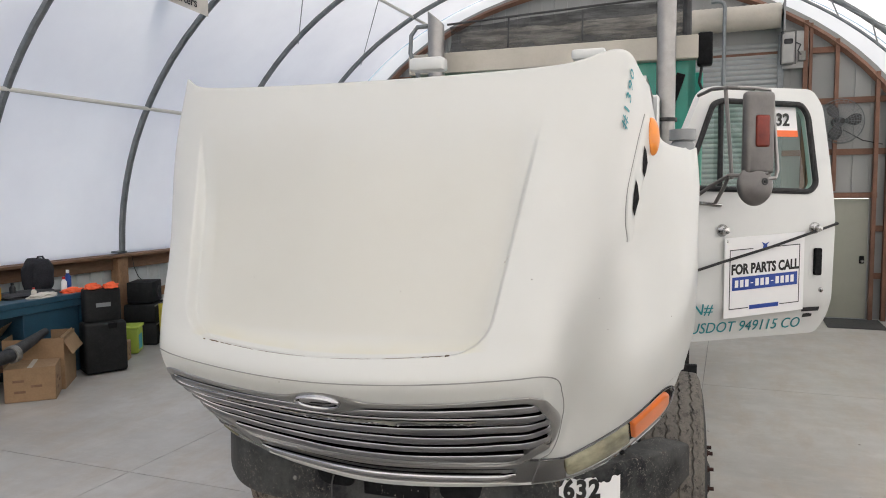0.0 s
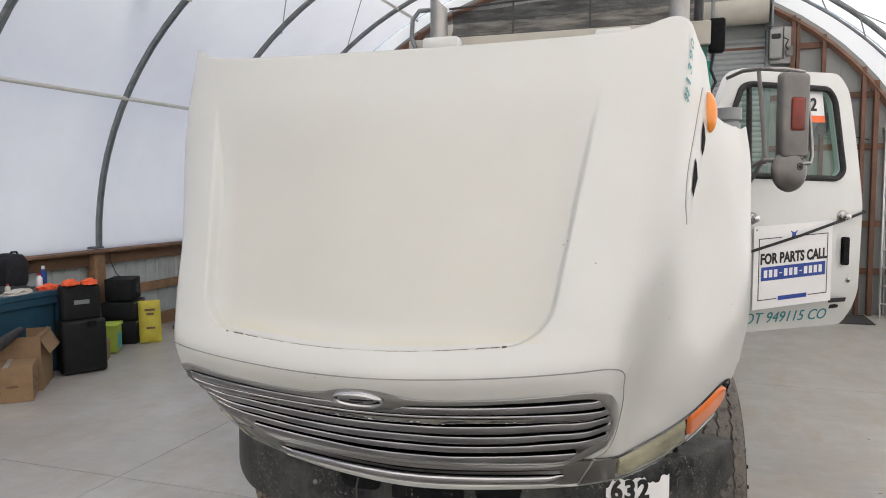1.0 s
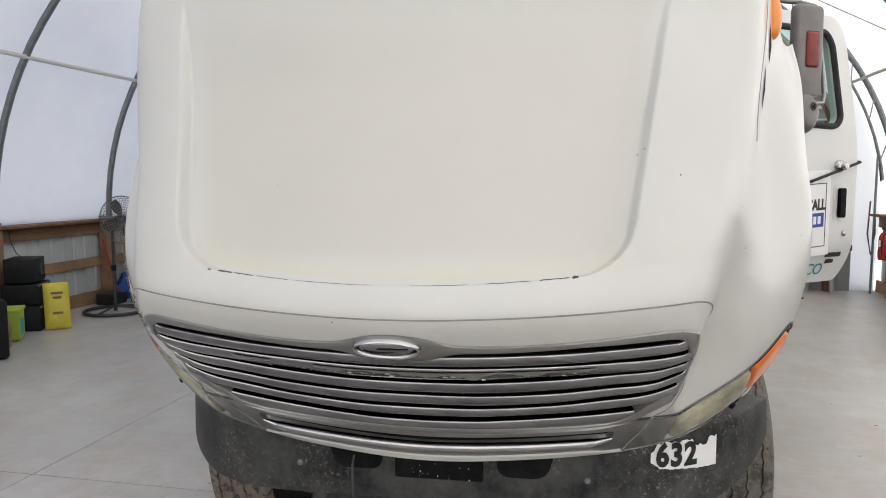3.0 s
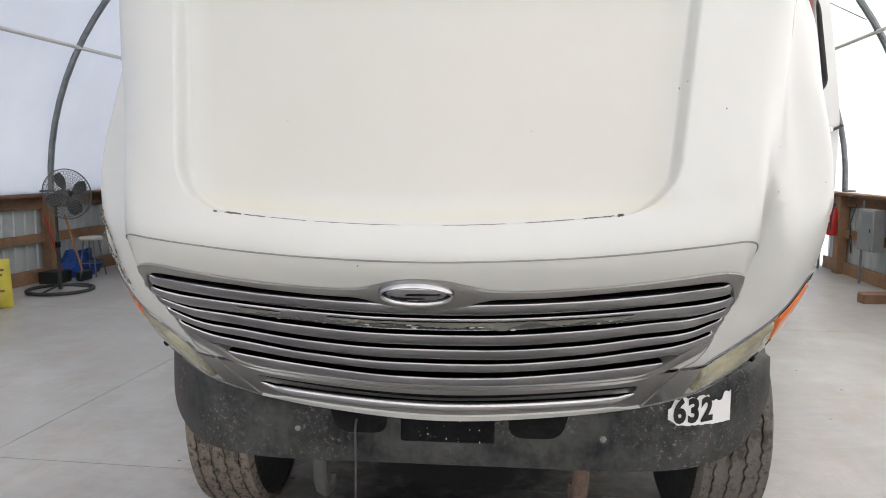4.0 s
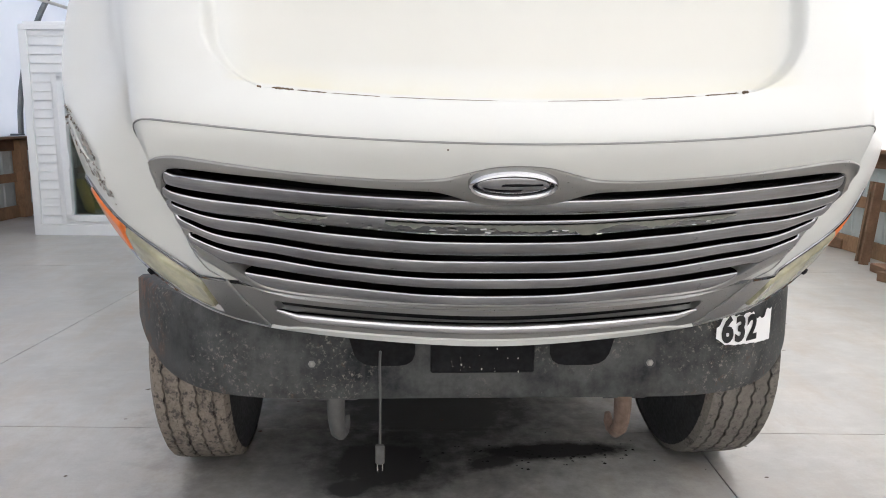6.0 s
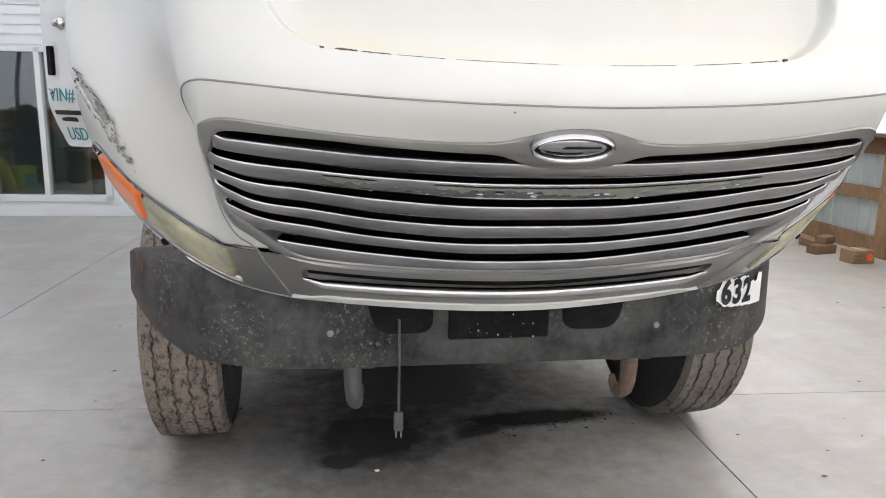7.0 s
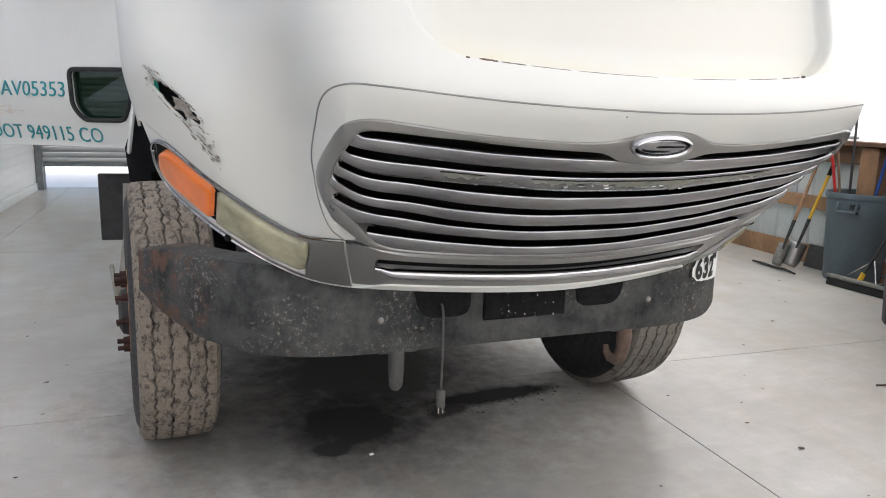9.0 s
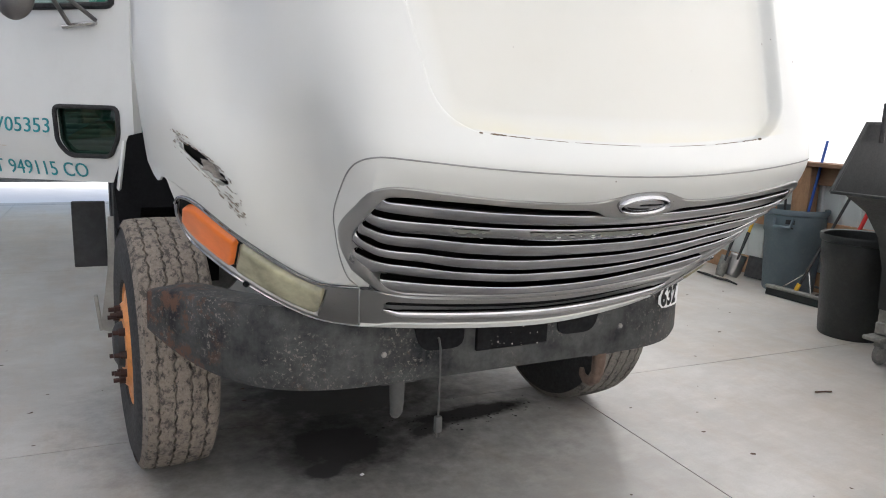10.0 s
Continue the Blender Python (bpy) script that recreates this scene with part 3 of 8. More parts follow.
# diagonal cables near the roof
for k, (y0, y1) in enumerate(((5.49, 7.73), (7.73, 9.97))):
    bm = bmesh.new()
    for u0, u1 in ((-0.30, -0.52), (0.70, 0.36)):
        a, b = arch(u0), arch(u1)
        tube(bm, [H(XC + (a[0] - XC) * 0.97, y0, a[1] - 0.05), H(XC + (b[0] - XC) * 0.97, y1, b[1] - 0.05)], 0.008, 5)
    setting("bracing_cable", bm, M_GREYSTEEL, "thin steel bracing cable between roof hoops", "cable")


# low side walls: posts, plates, girts and ribbed cladding
def ribbed(bm, p0, p1, z0, z1, rib=0.23, depth=0.02):
    """Ribbed steel sheet between two plan points."""
    p0, p1 = Vector((*p0, 0)), Vector((*p1, 0))
    d = p1 - p0
    length = d.length
    d.normalize()
    nrm = Vector((-d.y, d.x, 0))
    prof = []
    s = 0.0
    while s < length:
        for ds, off in ((0.0, 0.0), (rib * 0.74, 0.0), (rib * 0.80, depth), (rib * 0.92, depth)):
            if s + ds < length:
                prof.append((s + ds, off))
        s += rib
    prof.append((length, 0.0))
    lo = [bm.verts.new(p0 + d * s + nrm * o + Vector((0, 0, z0))) for s, o in prof]
    hi = [bm.verts.new(p0 + d * s + nrm * o + Vector((0, 0, z1))) for s, o in prof]
    for i in range(len(prof) - 1):
        bm.faces.new((lo[i], lo[i + 1], hi[i + 1], hi[i]))
    return bm


def side_wall(name, x, sx, posts, y1):
    """sx: the side on which the room lies."""
    w = setting(name, hall(boxed((x - sx * 0.14, (YF + y1) / 2, RAIL / 2), (0.05, y1 - YF, RAIL))), M_BACKPANEL, "low side wall of timber framing and pale ribbed steel", "wall")
    bm = bmesh.new()
    ribbed(bm, (x - sx * 0.085, YF), (x - sx * 0.085, y1), 0.0, RAIL - 0.02)
    part("cladding", hall(bm), M_PANEL, w, "pale ribbed steel cladding", smooth=0)
    part("top_plate", hall(boxed((x, (YF + y1) / 2, RAIL - 0.02), (0.30, y1 - YF, 0.04), None, 0.004)), M_WOODB, w, "weathered timber top plate")
    part("top_rail", hall(boxed((x - sx * 0.03, (YF + y1) / 2, RAIL - 0.135), (0.045, y1 - YF, 0.19), None, 0.004)), M_WOODB, w)
    part("girt", hall(boxed((x - sx * 0.03, (YF + y1) / 2, 0.66), (0.045, y1 - YF, 0.14), None, 0.004)), M_WOOD, w)
    part("sill_plank", hall(boxed((x - sx * 0.03, (YF + y1) / 2, 0.10), (0.045, y1 - YF, 0.20), None, 0.004)), M_WOOD, w)
    for y in posts:
        part("post", hall(boxed((x + sx * 0.02, y, (RAIL - 0.05) / 2), (0.15, 0.20, RAIL - 0.05), None, 0.006)), M_WOOD, w)
    return w


side_wall("wall_west", XL, 1, [y - 0.02 for y in ribs_l], YB)
side_wall("wall_east", XR, -1, [YF + 0.6, -5.8, -2.4, 1.0, 3.05, 5.0, 8.3, 10.3], YB)

# end walls
DX0, DX1, DZ = -3.38, 2.12, 4.55          # roller door opening in the north wall
PX0, PX1, PZ = 2.70, 3.60, 2.06           # man door opening


def gable(name, y, holes, thick=0.05, mat=M_BACKPANEL, label="grey ribbed steel end wall on timber studs", fit=1.008):
    outer = [(XL, 0.0), (XR, 0.0)] + [(XC + (arch(u)[0] - XC) * fit, RAIL + (arch(u)[1] + 0.075 - RAIL) * (fit + 0.03)) for u in span(1, -1, 40)]
    if fit < 1:
        outer[0], outer[1] = (XC - HALF * fit, 0.0), (XC + HALF * fit, 0.0)
    bm = bmesh.new()
    plate(bm, [outer] + holes, lambda u, v, w: H(u, y + w, v), thick)
    return setting(name, bm, mat, label, "wall", smooth=0)


GABLE = 0.935                             # the timber end wall stands a little inside the last hoop
ring_out = [(XC + (arch(u)[0] - XC) * 1.008, arch(u)[1] + 0.075) for u in span(1, -1, 40)]
ring_in = [(XC + (arch(u)[0] - XC) * (GABLE - 0.02), RAIL + (arch(u)[1] - RAIL) * (GABLE + 0.01)) for u in span(-1, 1, 40)]
bm = bmesh.new()
plate(bm, [[(XR, 0.0)] + ring_out + [(XL, 0.0), (XC - HALF * (GABLE - 0.02), 0.0)] + ring_in + [(XC + HALF * (GABLE - 0.02), 0.0)]], lambda u, v, w: H(u, YB + 0.08 + w, v), 0.004)
setting("end_skirt", bm, M_THINFABRIC, "white fabric skirt closing the roof round the end wall", "fabric wall", smooth=0)
north = gable("wall_north", YB, [[(DX0, 0.001), (DX1, 0.001), (DX1, DZ), (DX0, DZ)], [(PX0, 0.001), (PX1, 0.001), (PX1, PZ), (PX0, PZ)]], fit=GABLE)
# Out of view; its thin cloth is there to light the truck's front.
gable("wall_south", YF - 0.05, [], 0.004, M_THINFABRIC, "unseen white fabric end wall of the hall, thin to let in extra light")
bm = bmesh.new()


def arch_z(x):
    s = max(-1.0, min(1.0, (x - XC) / (HALF * GABLE)))
    return RAIL + (CROWN * math.cos(math.asin(s)) ** 0.96 + 0.05) * (GABLE + 0.03)


x = XC - HALF * GABLE + 0.1
while x < XC + HALF * GABLE - 0.1:
    inside = DX0 - 0.05 < x < DX1 + 0.05 or PX0 - 0.06 < x < PX1 + 0.06
    z0 = 0.0 if not inside else (DZ + 0.02 if x < 3 else PZ + 0.02)
    box(bm, (x, YB - 0.012, (z0 + arch_z(x) - 0.1) / 2), (0.035, 0.024, arch_z(x) - 0.1 - z0))
    x += 0.245
part("cladding_rib", hall(bm), M_BACKPANEL, north, smooth=0)
for z in (0.75, 1.55, 2.84, 3.70, 4.56):
    for x0, x1 in ((XL, DX0 - 0.1), (DX1 + 0.1, XR)) if z < DZ else ((XL, XR),):
        half = (HALF * math.sqrt(max(0, 1 - ((z - RAIL) / CROWN / 0.965) ** 2)) - 0.1 if z > RAIL else HALF) * GABLE
        x0, x1 = max(x0, XC - half), min(x1, XC + half)
        if z < PZ and x1 > PX0:
            for a, b in ((x0, PX0 - 0.09), (PX1 + 0.09, x1)):
                part("girt", hall(boxed(((a + b) / 2, YB - 0.045, z), (b - a, 0.045, 0.10), None, 0.003)), M_REDWOOD, north)
        else:
            part("girt", hall(boxed(((x0 + x1) / 2, YB - 0.045, z), (x1 - x0, 0.045, 0.10), None, 0.003)), M_REDWOOD, north)
for x, w, z0 in ((-5.6, 0.09, 0), (-4.2, 0.09, 0), (2.56, 0.07, 0), (3.04, 0.06, PZ + 0.12), (PX0 - 0.06, 0.05, 0), (PX1 + 0.05, 0.06, 0), (3.84, 0.07, 0), (4.35, 0.09, 0)):
    part("stud", hall(boxed((x, YB - 0.10, (z0 + arch_z(x) - 0.1) / 2), (w, 0.13, arch_z(x) - 0.1 - z0), None, 0.004)), M_REDWOOD, north)
part("door_header", hall(boxed(((PX0 + PX1) / 2, YB - 0.06, PZ + 0.05), (PX1 - PX0 + 0.2, 0.07, 0.09), None, 0.004)), M_REDWOOD, north)
part("rake_board", hall(tubed([(XC + (arch(u)[0] - XC) * (GABLE - 0.02), YB - 0.12, RAIL + (arch(u)[1] - RAIL) * (GABLE + 0.015)) for u in span(-0.97, 0.97, 40)], 0.06, 4)), M_REDWOOD, north)

# roller door, drawn down but for a gap at the floor
roller = thing("door_1", H(0, YB, 0), "grey roller shutter door raised a little above the floor", "roller door", "", "structure")
GAP = 0.43
z = GAP
row = 0
while z < DZ + 0.15:
    bm = bmesh.new()
    sheet(bm, lambda u, v, z=z: H(u, YB - 0.055 - 0.018 * math.sin(math.pi * v), z + 0.088 * v), (DX0 - 0.05, DX1 + 0.05), span(0, 1, 4))
    part("slat", bm, M_CURTAIN, roller)
    z += 0.09
part("bottom_bar", hall(boxed(((DX0 + DX1) / 2, YB - 0.06, GAP - 0.02), (DX1 - DX0 + 0.1, 0.05, 0.06), None, 0.006)), M_GREYSTEEL, roller)
bm = bmesh.new()
lathe(bm, H(DX0 - 0.12, YB - 0.32, 5.14), H(1, 0, 0) - H(0, 0, 0), [(0, 0.02), (0, 0.21)] + [(0.02 + (DX1 - DX0 + 0.12) * i / 120, 0.205 + 0.008 * (i % 2)) for i in range(121)] + [(DX1 - DX0 + 0.15, 0.21), (DX1 - DX0 + 0.15, 0.02)], 28)
part("drum", bm, M_BEIGE, roller, "beige coiled curtain round the drum")
for x in (DX0 - 0.06, DX1 + 0.06):
    part("guide", hall(boxed((x, YB - 0.07, DZ / 2 + 0.15), (0.10, 0.13, DZ + 0.3), None, 0.006)), M_GREYSTEEL, roller)
part("side_bracket", hall(boxed((DX1 + 0.08, YB - 0.3, 5.1), (0.03, 0.5, 0.5), None, 0.006)), M_GREYBOX, roller)

man_door = thing("door_2", H(PX0, YB, 0), "closed pale grey steel door in a brown timber frame", "door", "", "structure")
part("leaf", hall(boxed(((PX0 + PX1) / 2, YB - 0.02, PZ / 2), (PX1 - PX0 - 0.02, 0.05, PZ - 0.02), None, 0.004)), M_DOORPAINT, man_door)
part("lock", hall(boxed((PX1 - 0.09, YB - 0.06, 1.02), (0.07, 0.04, 0.13), None, 0.01)), M_BLACK, man_door)
part("knob", hall(lathe(bmesh.new(), (PX1 - 0.09, YB - 0.08, 1.0), (0, -1, 0), [(0, 0.0), (0, 0.02), (0.03, 0.028), (0.05, 0.02), (0.05, 0.0)], 12)), M_STEEL, man_door)

# booth of white siding in the north-west corner
BX0, BX1, BY0, BZ = -5.86, -3.5, 7.95, 2.86
booth = thing("booth", H(BX0, BY0, 0), "white vinyl-sided office booth with a sliding glass door", "office booth", "", "structure")
WX0, WX1, WZ0, WZ1 = -5.42, -3.86, 0.20, 2.20
bm = bmesh.new()
plate(bm, [[(BX0, 0), (BX1, 0), (BX1, BZ), (BX0, BZ)], [(WX0, WZ0), (WX1, WZ0), (WX1, WZ1), (WX0, WZ1)]], lambda u, v, w: H(u, BY0 + 0.02 + w, v), 0.08)
part("front_wall", bm, M_SIDING, booth, smooth=0)
bm = boxed((BX1 - 0.05, (BY0 + YB) / 2 + 0.08, BZ / 2), (0.08, YB - BY0 - 0.25, BZ))
part("side_wall", hall(bm), M_SIDING, booth, smooth=0)
part("side_wall", hall(boxed((BX0 + 0.05, (BY0 + YB) / 2 + 0.08, BZ / 2), (0.08, YB - BY0 - 0.25, BZ))), M_ROOM, booth, smooth=0)
part("roof", hall(boxed(((BX0 + BX1) / 2, (BY0 + YB) / 2, BZ + 0.03), (BX1 - BX0, YB - BY0 - 0.1, 0.05), None, 0.005)), M_SIDING, booth)
part("back_wall", hall(boxed(((BX0 + BX1) / 2, YB - 0.22, BZ / 2), (BX1 - BX0 - 0.2, 0.05, BZ - 0.02))), M_ROOM, booth, smooth=0)


def lap(u0, u1, z, face):
    """One lapped siding board; face(u, out, z) gives the world point."""
    bm = bmesh.new()
    sheet(bm, lambda u, v: face(u, (0.016, 0.014, 0.003, 0.0)[v], z + (0.0, 0.012, 0.112, 0.122)[v]), (u0, u1), (0, 1, 2, 3))
    return bm


z = 0.16
while z < BZ - 0.1:
    def front(u, o, zz):
        return H(u, BY0 + 0.015 - o, zz)

    def flank(u, o, zz):
        return H(BX1 - 0.008 + o, u, zz)

    for u0, u1 in ((BX0 + 0.08, WX0 - 0.09), (WX1 + 0.09, BX1 - 0.08)) if WZ0 - 0.15 < z < WZ1 + 0.02 else ((BX0 + 0.08, BX1 - 0.08),):
        part("siding_board", lap(u0, u1, z, front), M_SIDING, booth, smooth=0)
    part("siding_board", lap(BY0 + 0.08, YB - 0.12, z, flank), M_SIDING, booth, smooth=0)
    z += 0.122
for x in (BX0 + 0.03, BX1 - 0.03):
    part("corner_trim", hall(boxed((x, BY0 + 0.01, BZ / 2), (0.11, 0.07, BZ), None, 0.006)), M_SIDING, booth)
part("base_trim", hall(boxed(((BX0 + BX1) / 2, BY0 + 0.0, 0.075), (BX1 - BX0 + 0.02, 0.05, 0.15), None, 0.004)), M_SIDING, booth)
part("base_trim", hall(boxed((BX1 + 0.0, (BY0 + YB) / 2, 0.06), (0.04, YB - BY0 - 0.2, 0.12), None, 0.004)), M_SIDING, booth)
part("eave_trim", hall(boxed(((BX0 + BX1) / 2, BY0 + 0.0, BZ - 0.03), (BX1 - BX0 + 0.03, 0.06, 0.07), None, 0.004)), M_SIDING, booth)
slider = thing("window_1", H(WX0, BY0, WZ0), "white-framed sliding glass door of the office booth", "window", "", "structure")
for c, s in ((((WX0 + WX1) / 2, WZ1 - 0.03), (WX1 - WX0, 0.07)), (((WX0 + WX1) / 2, WZ0 + 0.04), (WX1 - WX0, 0.09)), ((WX0 + 0.04, (WZ0 + WZ1) / 2), (0.09, WZ1 - WZ0)), ((WX1 - 0.04, (WZ0 + WZ1) / 2), (0.09, WZ1 - WZ0)), (((WX0 + WX1) / 2 - 0.05, (WZ0 + WZ1) / 2), (0.07, WZ1 - WZ0))):
    part("window_frame", hall(boxed((c[0], BY0 + 0.03, c[1]), (s[0], 0.11, s[1]), None, 0.006)), M_SIDING, slider)
pane = part("pane", hall(boxed(((WX0 + WX1) / 2, BY0 + 0.05, (WZ0 + WZ1) / 2), (WX1 - WX0 - 0.12, 0.008, WZ1 - WZ0 - 0.12))), M_GLASS, slider, smooth=0)
pane.visible_shadow = False
part("handle", hall(boxed((WX0 + 0.10, BY0 - 0.04, 1.05), (0.03, 0.03, 0.22), None, 0.008)), M_SIDING, slider)
# inside the booth
tagged(part("desk", hall(boxed((-4.6, 10.4, 0.74), (1.7, 0.6, 0.04), None, 0.004)), M_ROOM), "plain grey desk top inside the booth", "desk")
tagged(part("cabinet", hall(boxed((-4.5, 10.45, 0.36), (0.9, 0.45, 0.72), None, 0.006)), M_DARKCLOTH), "dark low cabinet under the booth desk", "cabinet")
tagged(part("plank", hall(boxed((-4.15, 9.2, 0.62), (0.5, 0.04, 1.24), None, 0.006)), M_WOODB), "brown timber board standing inside the booth", "board")

# ---- the truck: white conventional cab, hood tipped forward, nose towards -y ----
truck = thing("dump_truck", (0, 1.2, 0), "white dump truck with its hood tipped forward and both doors open", "truck")

# Design lines of the hood, centre to outer fender; each runs from the lower lip over the nose and up to the cowl edge.
R0 = ((0, -.20, .965), (0, -.30, 1.15), (0, -.52, 1.345), (0, -.695, 1.47), (0, -.752, 1.55), (0, -.69, 1.69), (0, -.585, 2.0), (0, -.45, 2.4), (0, -.357, 2.66))
R1 = ((.42, -.12, .97), (.42, -.285, 1.16), (.42, -.485, 1.35), (.42, -.652, 1.475), (.42, -.708, 1.563), (.42, -.655, 1.69), (.42, -.55, 2.0), (.42, -.42, 2.4), (.42, -.328, 2.668))
R2 = ((.70, -.025, .99), (.745, -.25, 1.175), (.780, -.43, 1.36), (.79, -.55, 1.475), (.79, -.602, 1.595), (.785, -.587, 1.70), (.78, -.485, 2.0), (.78, -.345, 2.4), (.80, -.25, 2.695))
R3 = ((.87, -.03, 1.06), (.852, -.153, 1.19), (.848, -.235, 1.37), (.862, -.295, 1.49), (.892, -.328, 1.60), (.915, -.343, 1.71), (.952, -.305, 2.0), (.985, -.222, 2.42), (1.0, -.10, 2.762))
R4 = ((1.046, .032, 1.175), (1.05, -.106, 1.325), (1.063, -.157, 1.42), (1.07, -.172, 1.52), (1.07, -.16, 1.62), (1.067, -.125, 1.72), (1.062, -.03, 2.03), (1.090, .035, 2.40), (1.078, .06, 2.665))
R5 = ((1.215, .185, 1.33), (1.220, .064, 1.475), (1.222, .025, 1.55), (1.227, .02, 1.60), (1.232, .02, 1.68), (1.237, .045, 1.78), (1.218, .13, 2.03), (1.222, .28, 2.285), (1.222, .39, 2.42))
R6 = ((1.24, .25, 1.40), (1.242, .24, 1.46), (1.262, .22, 1.55), (1.277, .22, 1.62), (1.282, .22, 1.70), (1.287, .24, 1.80), (1.287, .30, 2.03), (1.287, .38, 2.28), (1.277, .46, 2.41))
R7 = ((1.24, .50, 1.44), (1.25, .52, 1.50), (1.265, .48, 1.60), (1.277, .44, 1.68), (1.282, .45, 1.75), (1.287, .46, 1.84), (1.287, .50, 2.05), (1.287, .55, 2.27), (1.272, .60, 2.38))
RIBS = [[Vector(p) for p in r] for r in (R0, R1, R2, R3, R4, R5, R6, R7)]


def smooth_step(x, lo, hi):
    t = max(0.0, min(1.0, (x - lo) / (hi - lo)))
    return t * t * (3 - 2 * t)


def catmull(p, t):
    a, b, c, d = p
    return 0.5 * (2 * b + (c - a) * t + (2 * a - 5 * b + 4 * c - d) * t * t + (3 * b - a - 3 * c + d) * t ** 3)


def along_rib(i, s):
    mirror = i < 0
    r = RIBS[min(abs(i), 7)]
    k = max(0, min(7, int(math.floor(s))))
    g = [r[max(0, min(8, k + j))] for j in (-1, 0, 1, 2)]
    h0, h1, h2 = [max((q - p).length, 1e-6) for p, q in zip(g, g[1:])]
    d0, d1, d2 = [(q - p) for p, q in zip(g, g[1:])]
    m1 = (d0 * (h1 / h0) + d1 * (h0 / h1)) * (h1 / (h0 + h1)) if k > 0 else d1
    m2 = (d1 * (h2 / h1) + d2 * (h1 / h2)) * (h1 / (h1 + h2)) if k < 7 else d1
    t = s - k
    p = g[1] * (2 * t ** 3 - 3 * t * t + 1) + m1 * (t ** 3 - 2 * t * t + t) + g[2] * (3 * t * t - 2 * t ** 3) + m2 * (t ** 3 - t * t)
    return Vector((-p.x, p.y, p.z)) if mirror else p


def skin(a, s):
    """The hood's outer skin; a counts design lines from the centre (minus: the passenger's side), s counts stations from lip to cowl."""
    sg = -1 if a < 0 else 1
    b = min(abs(a), 6.999)
    k = int(b)
    g = [along_rib(i, s) for i in (k - 1, k, k + 1, min(k + 2, 7))]
    w = 0.7 * smooth_step(s, 0.8, 1.4) * (1 - smooth_step(s, 3.0, 4.0))
    if w and k == 2:
        g[0] = g[0] * (1 - w) + (g[1] * 2 - g[2]) * w
    elif w and k == 1:
        g[3] = g[3] * (1 - w) + (g[2] * 2 - g[1]) * w
    p = catmull(g, b - k)
    return Vector((sg * p.x, p.y, p.z))


def skin_n(a, s):
    e = 0.02
    du, dv = skin(a + e, s) - skin(a - e, s), skin(a, min(8, s + e)) - skin(a, max(0, s - e))
    n = du.cross(dv)
    return n.normalized()


def off(a, s, d):
    return skin(a, s) + skin_n(a, s) * d


def dish(p):
    """Depth of the shallow panel pressed into the hood's top."""
    half = 0.619 + 0.135 * (p.z - 1.67) / 0.8
    x = p.x + 0.016
    low = 1.665 - 0.03 * (1 - min(1, abs(x) / 0.55) ** 2)
    r = 0.12
    dx, dz = abs(x) - (half - r), (low + r) - p.z
    d = math.hypot(max(dx, 0), max(dz, 0)) + min(max(dx, dz), 0) - r
    fade = 1 - smooth_step(p.z, 2.15, 2.52)
    return 0.050 * (0.86 * smooth_step(-d, -0.003, 0.015) + 0.14 * smooth_step(-d, 0.0, 0.09)) * fade


# outline of the grille frame in skin coordinates
def g_side(s, k=0.0):
    pts = ((0.6, 1.45), (0.96, 1.70), (1.2, 1.88), (1.46, 2.06), (1.74, 2.32), (1.98, 2.48), (2.24, 2.46), (2.56, 2.34), (2.93, 2.17), (3.17, 2.07), (3.30, 2.0), (3.40, 1.9))
    for (s0, a0), (s1, a1) in zip(pts, pts[1:]):
        if s <= s1:
            t = (s - s0) / (s1 - s0)
            return a0 + (a1 - a0) * smooth_step(t, 0, 1) * 0.35 + (a1 - a0) * t * 0.65 - k
    return pts[-1][1] - k


def g_in(s):
    """Design line at which the slots end inside the frame."""
    pts = ((0.6, 1.42), (1.0, 1.60), (1.2, 1.72), (1.45, 1.86), (1.64, 2.0), (1.84, 2.09), (2.09, 2.10), (2.42, 2.03), (2.76, 1.965), (3.13, 1.90), (3.5, 1.82))
    for (s0, a0), (s1, a1) in zip(pts, pts[1:]):
        if s <= s1:
            return a0 + (a1 - a0) * (s - s0) / (s1 - s0)
    return pts[-1][1]


def g_at(s, k):
    """Side of the frame, from its outer edge (k 0) to the slots' ends (k 0.26)."""
    return g_side(s) + (g_in(s) - g_side(s)) * k / 0.26


def eased(x, xs, ys):
    """A smooth curve through a few values."""
    if x <= xs[0]:
        return ys[0]
    n = len(xs)
    k = min(n - 2, max(i for i in range(n - 1) if x >= xs[i]))

    def slope(i):
        return 0.0 if i == 0 else (ys[min(i + 1, n - 1)] - ys[i - 1]) / (xs[min(i + 1, n - 1)] - xs[i - 1])

    h = xs[k + 1] - xs[k]
    t = (x - xs[k]) / h
    if t > 1:
        return ys[-1] + slope(n - 1) * (x - xs[-1])
    return (2 * t ** 3 - 3 * t * t + 1) * ys[k] + (t ** 3 - 2 * t * t + t) * h * slope(k) + (3 * t * t - 2 * t ** 3) * ys[k + 1] + (t ** 3 - t * t) * h * slope(k + 1)


def g_top(a):
    """Station of the grille frame's upper edge: it dips beside the badge and rises to the corners."""
    return eased(abs(a), (0.0, 0.10, 0.17, 0.27, 0.38, 0.60, 0.90, 1.20, 1.50, 1.80, 1.92), (3.46, 3.43, 3.37, 3.22, 3.07, 3.01, 3.06, 3.16, 3.29, 3.39, 3.37)) + 0.01


def g_low(a):
    """Station of the grille frame's lower edge."""
    return 0.70 + 0.27 * min(1.0, abs(a) / 1.95) ** 2.2


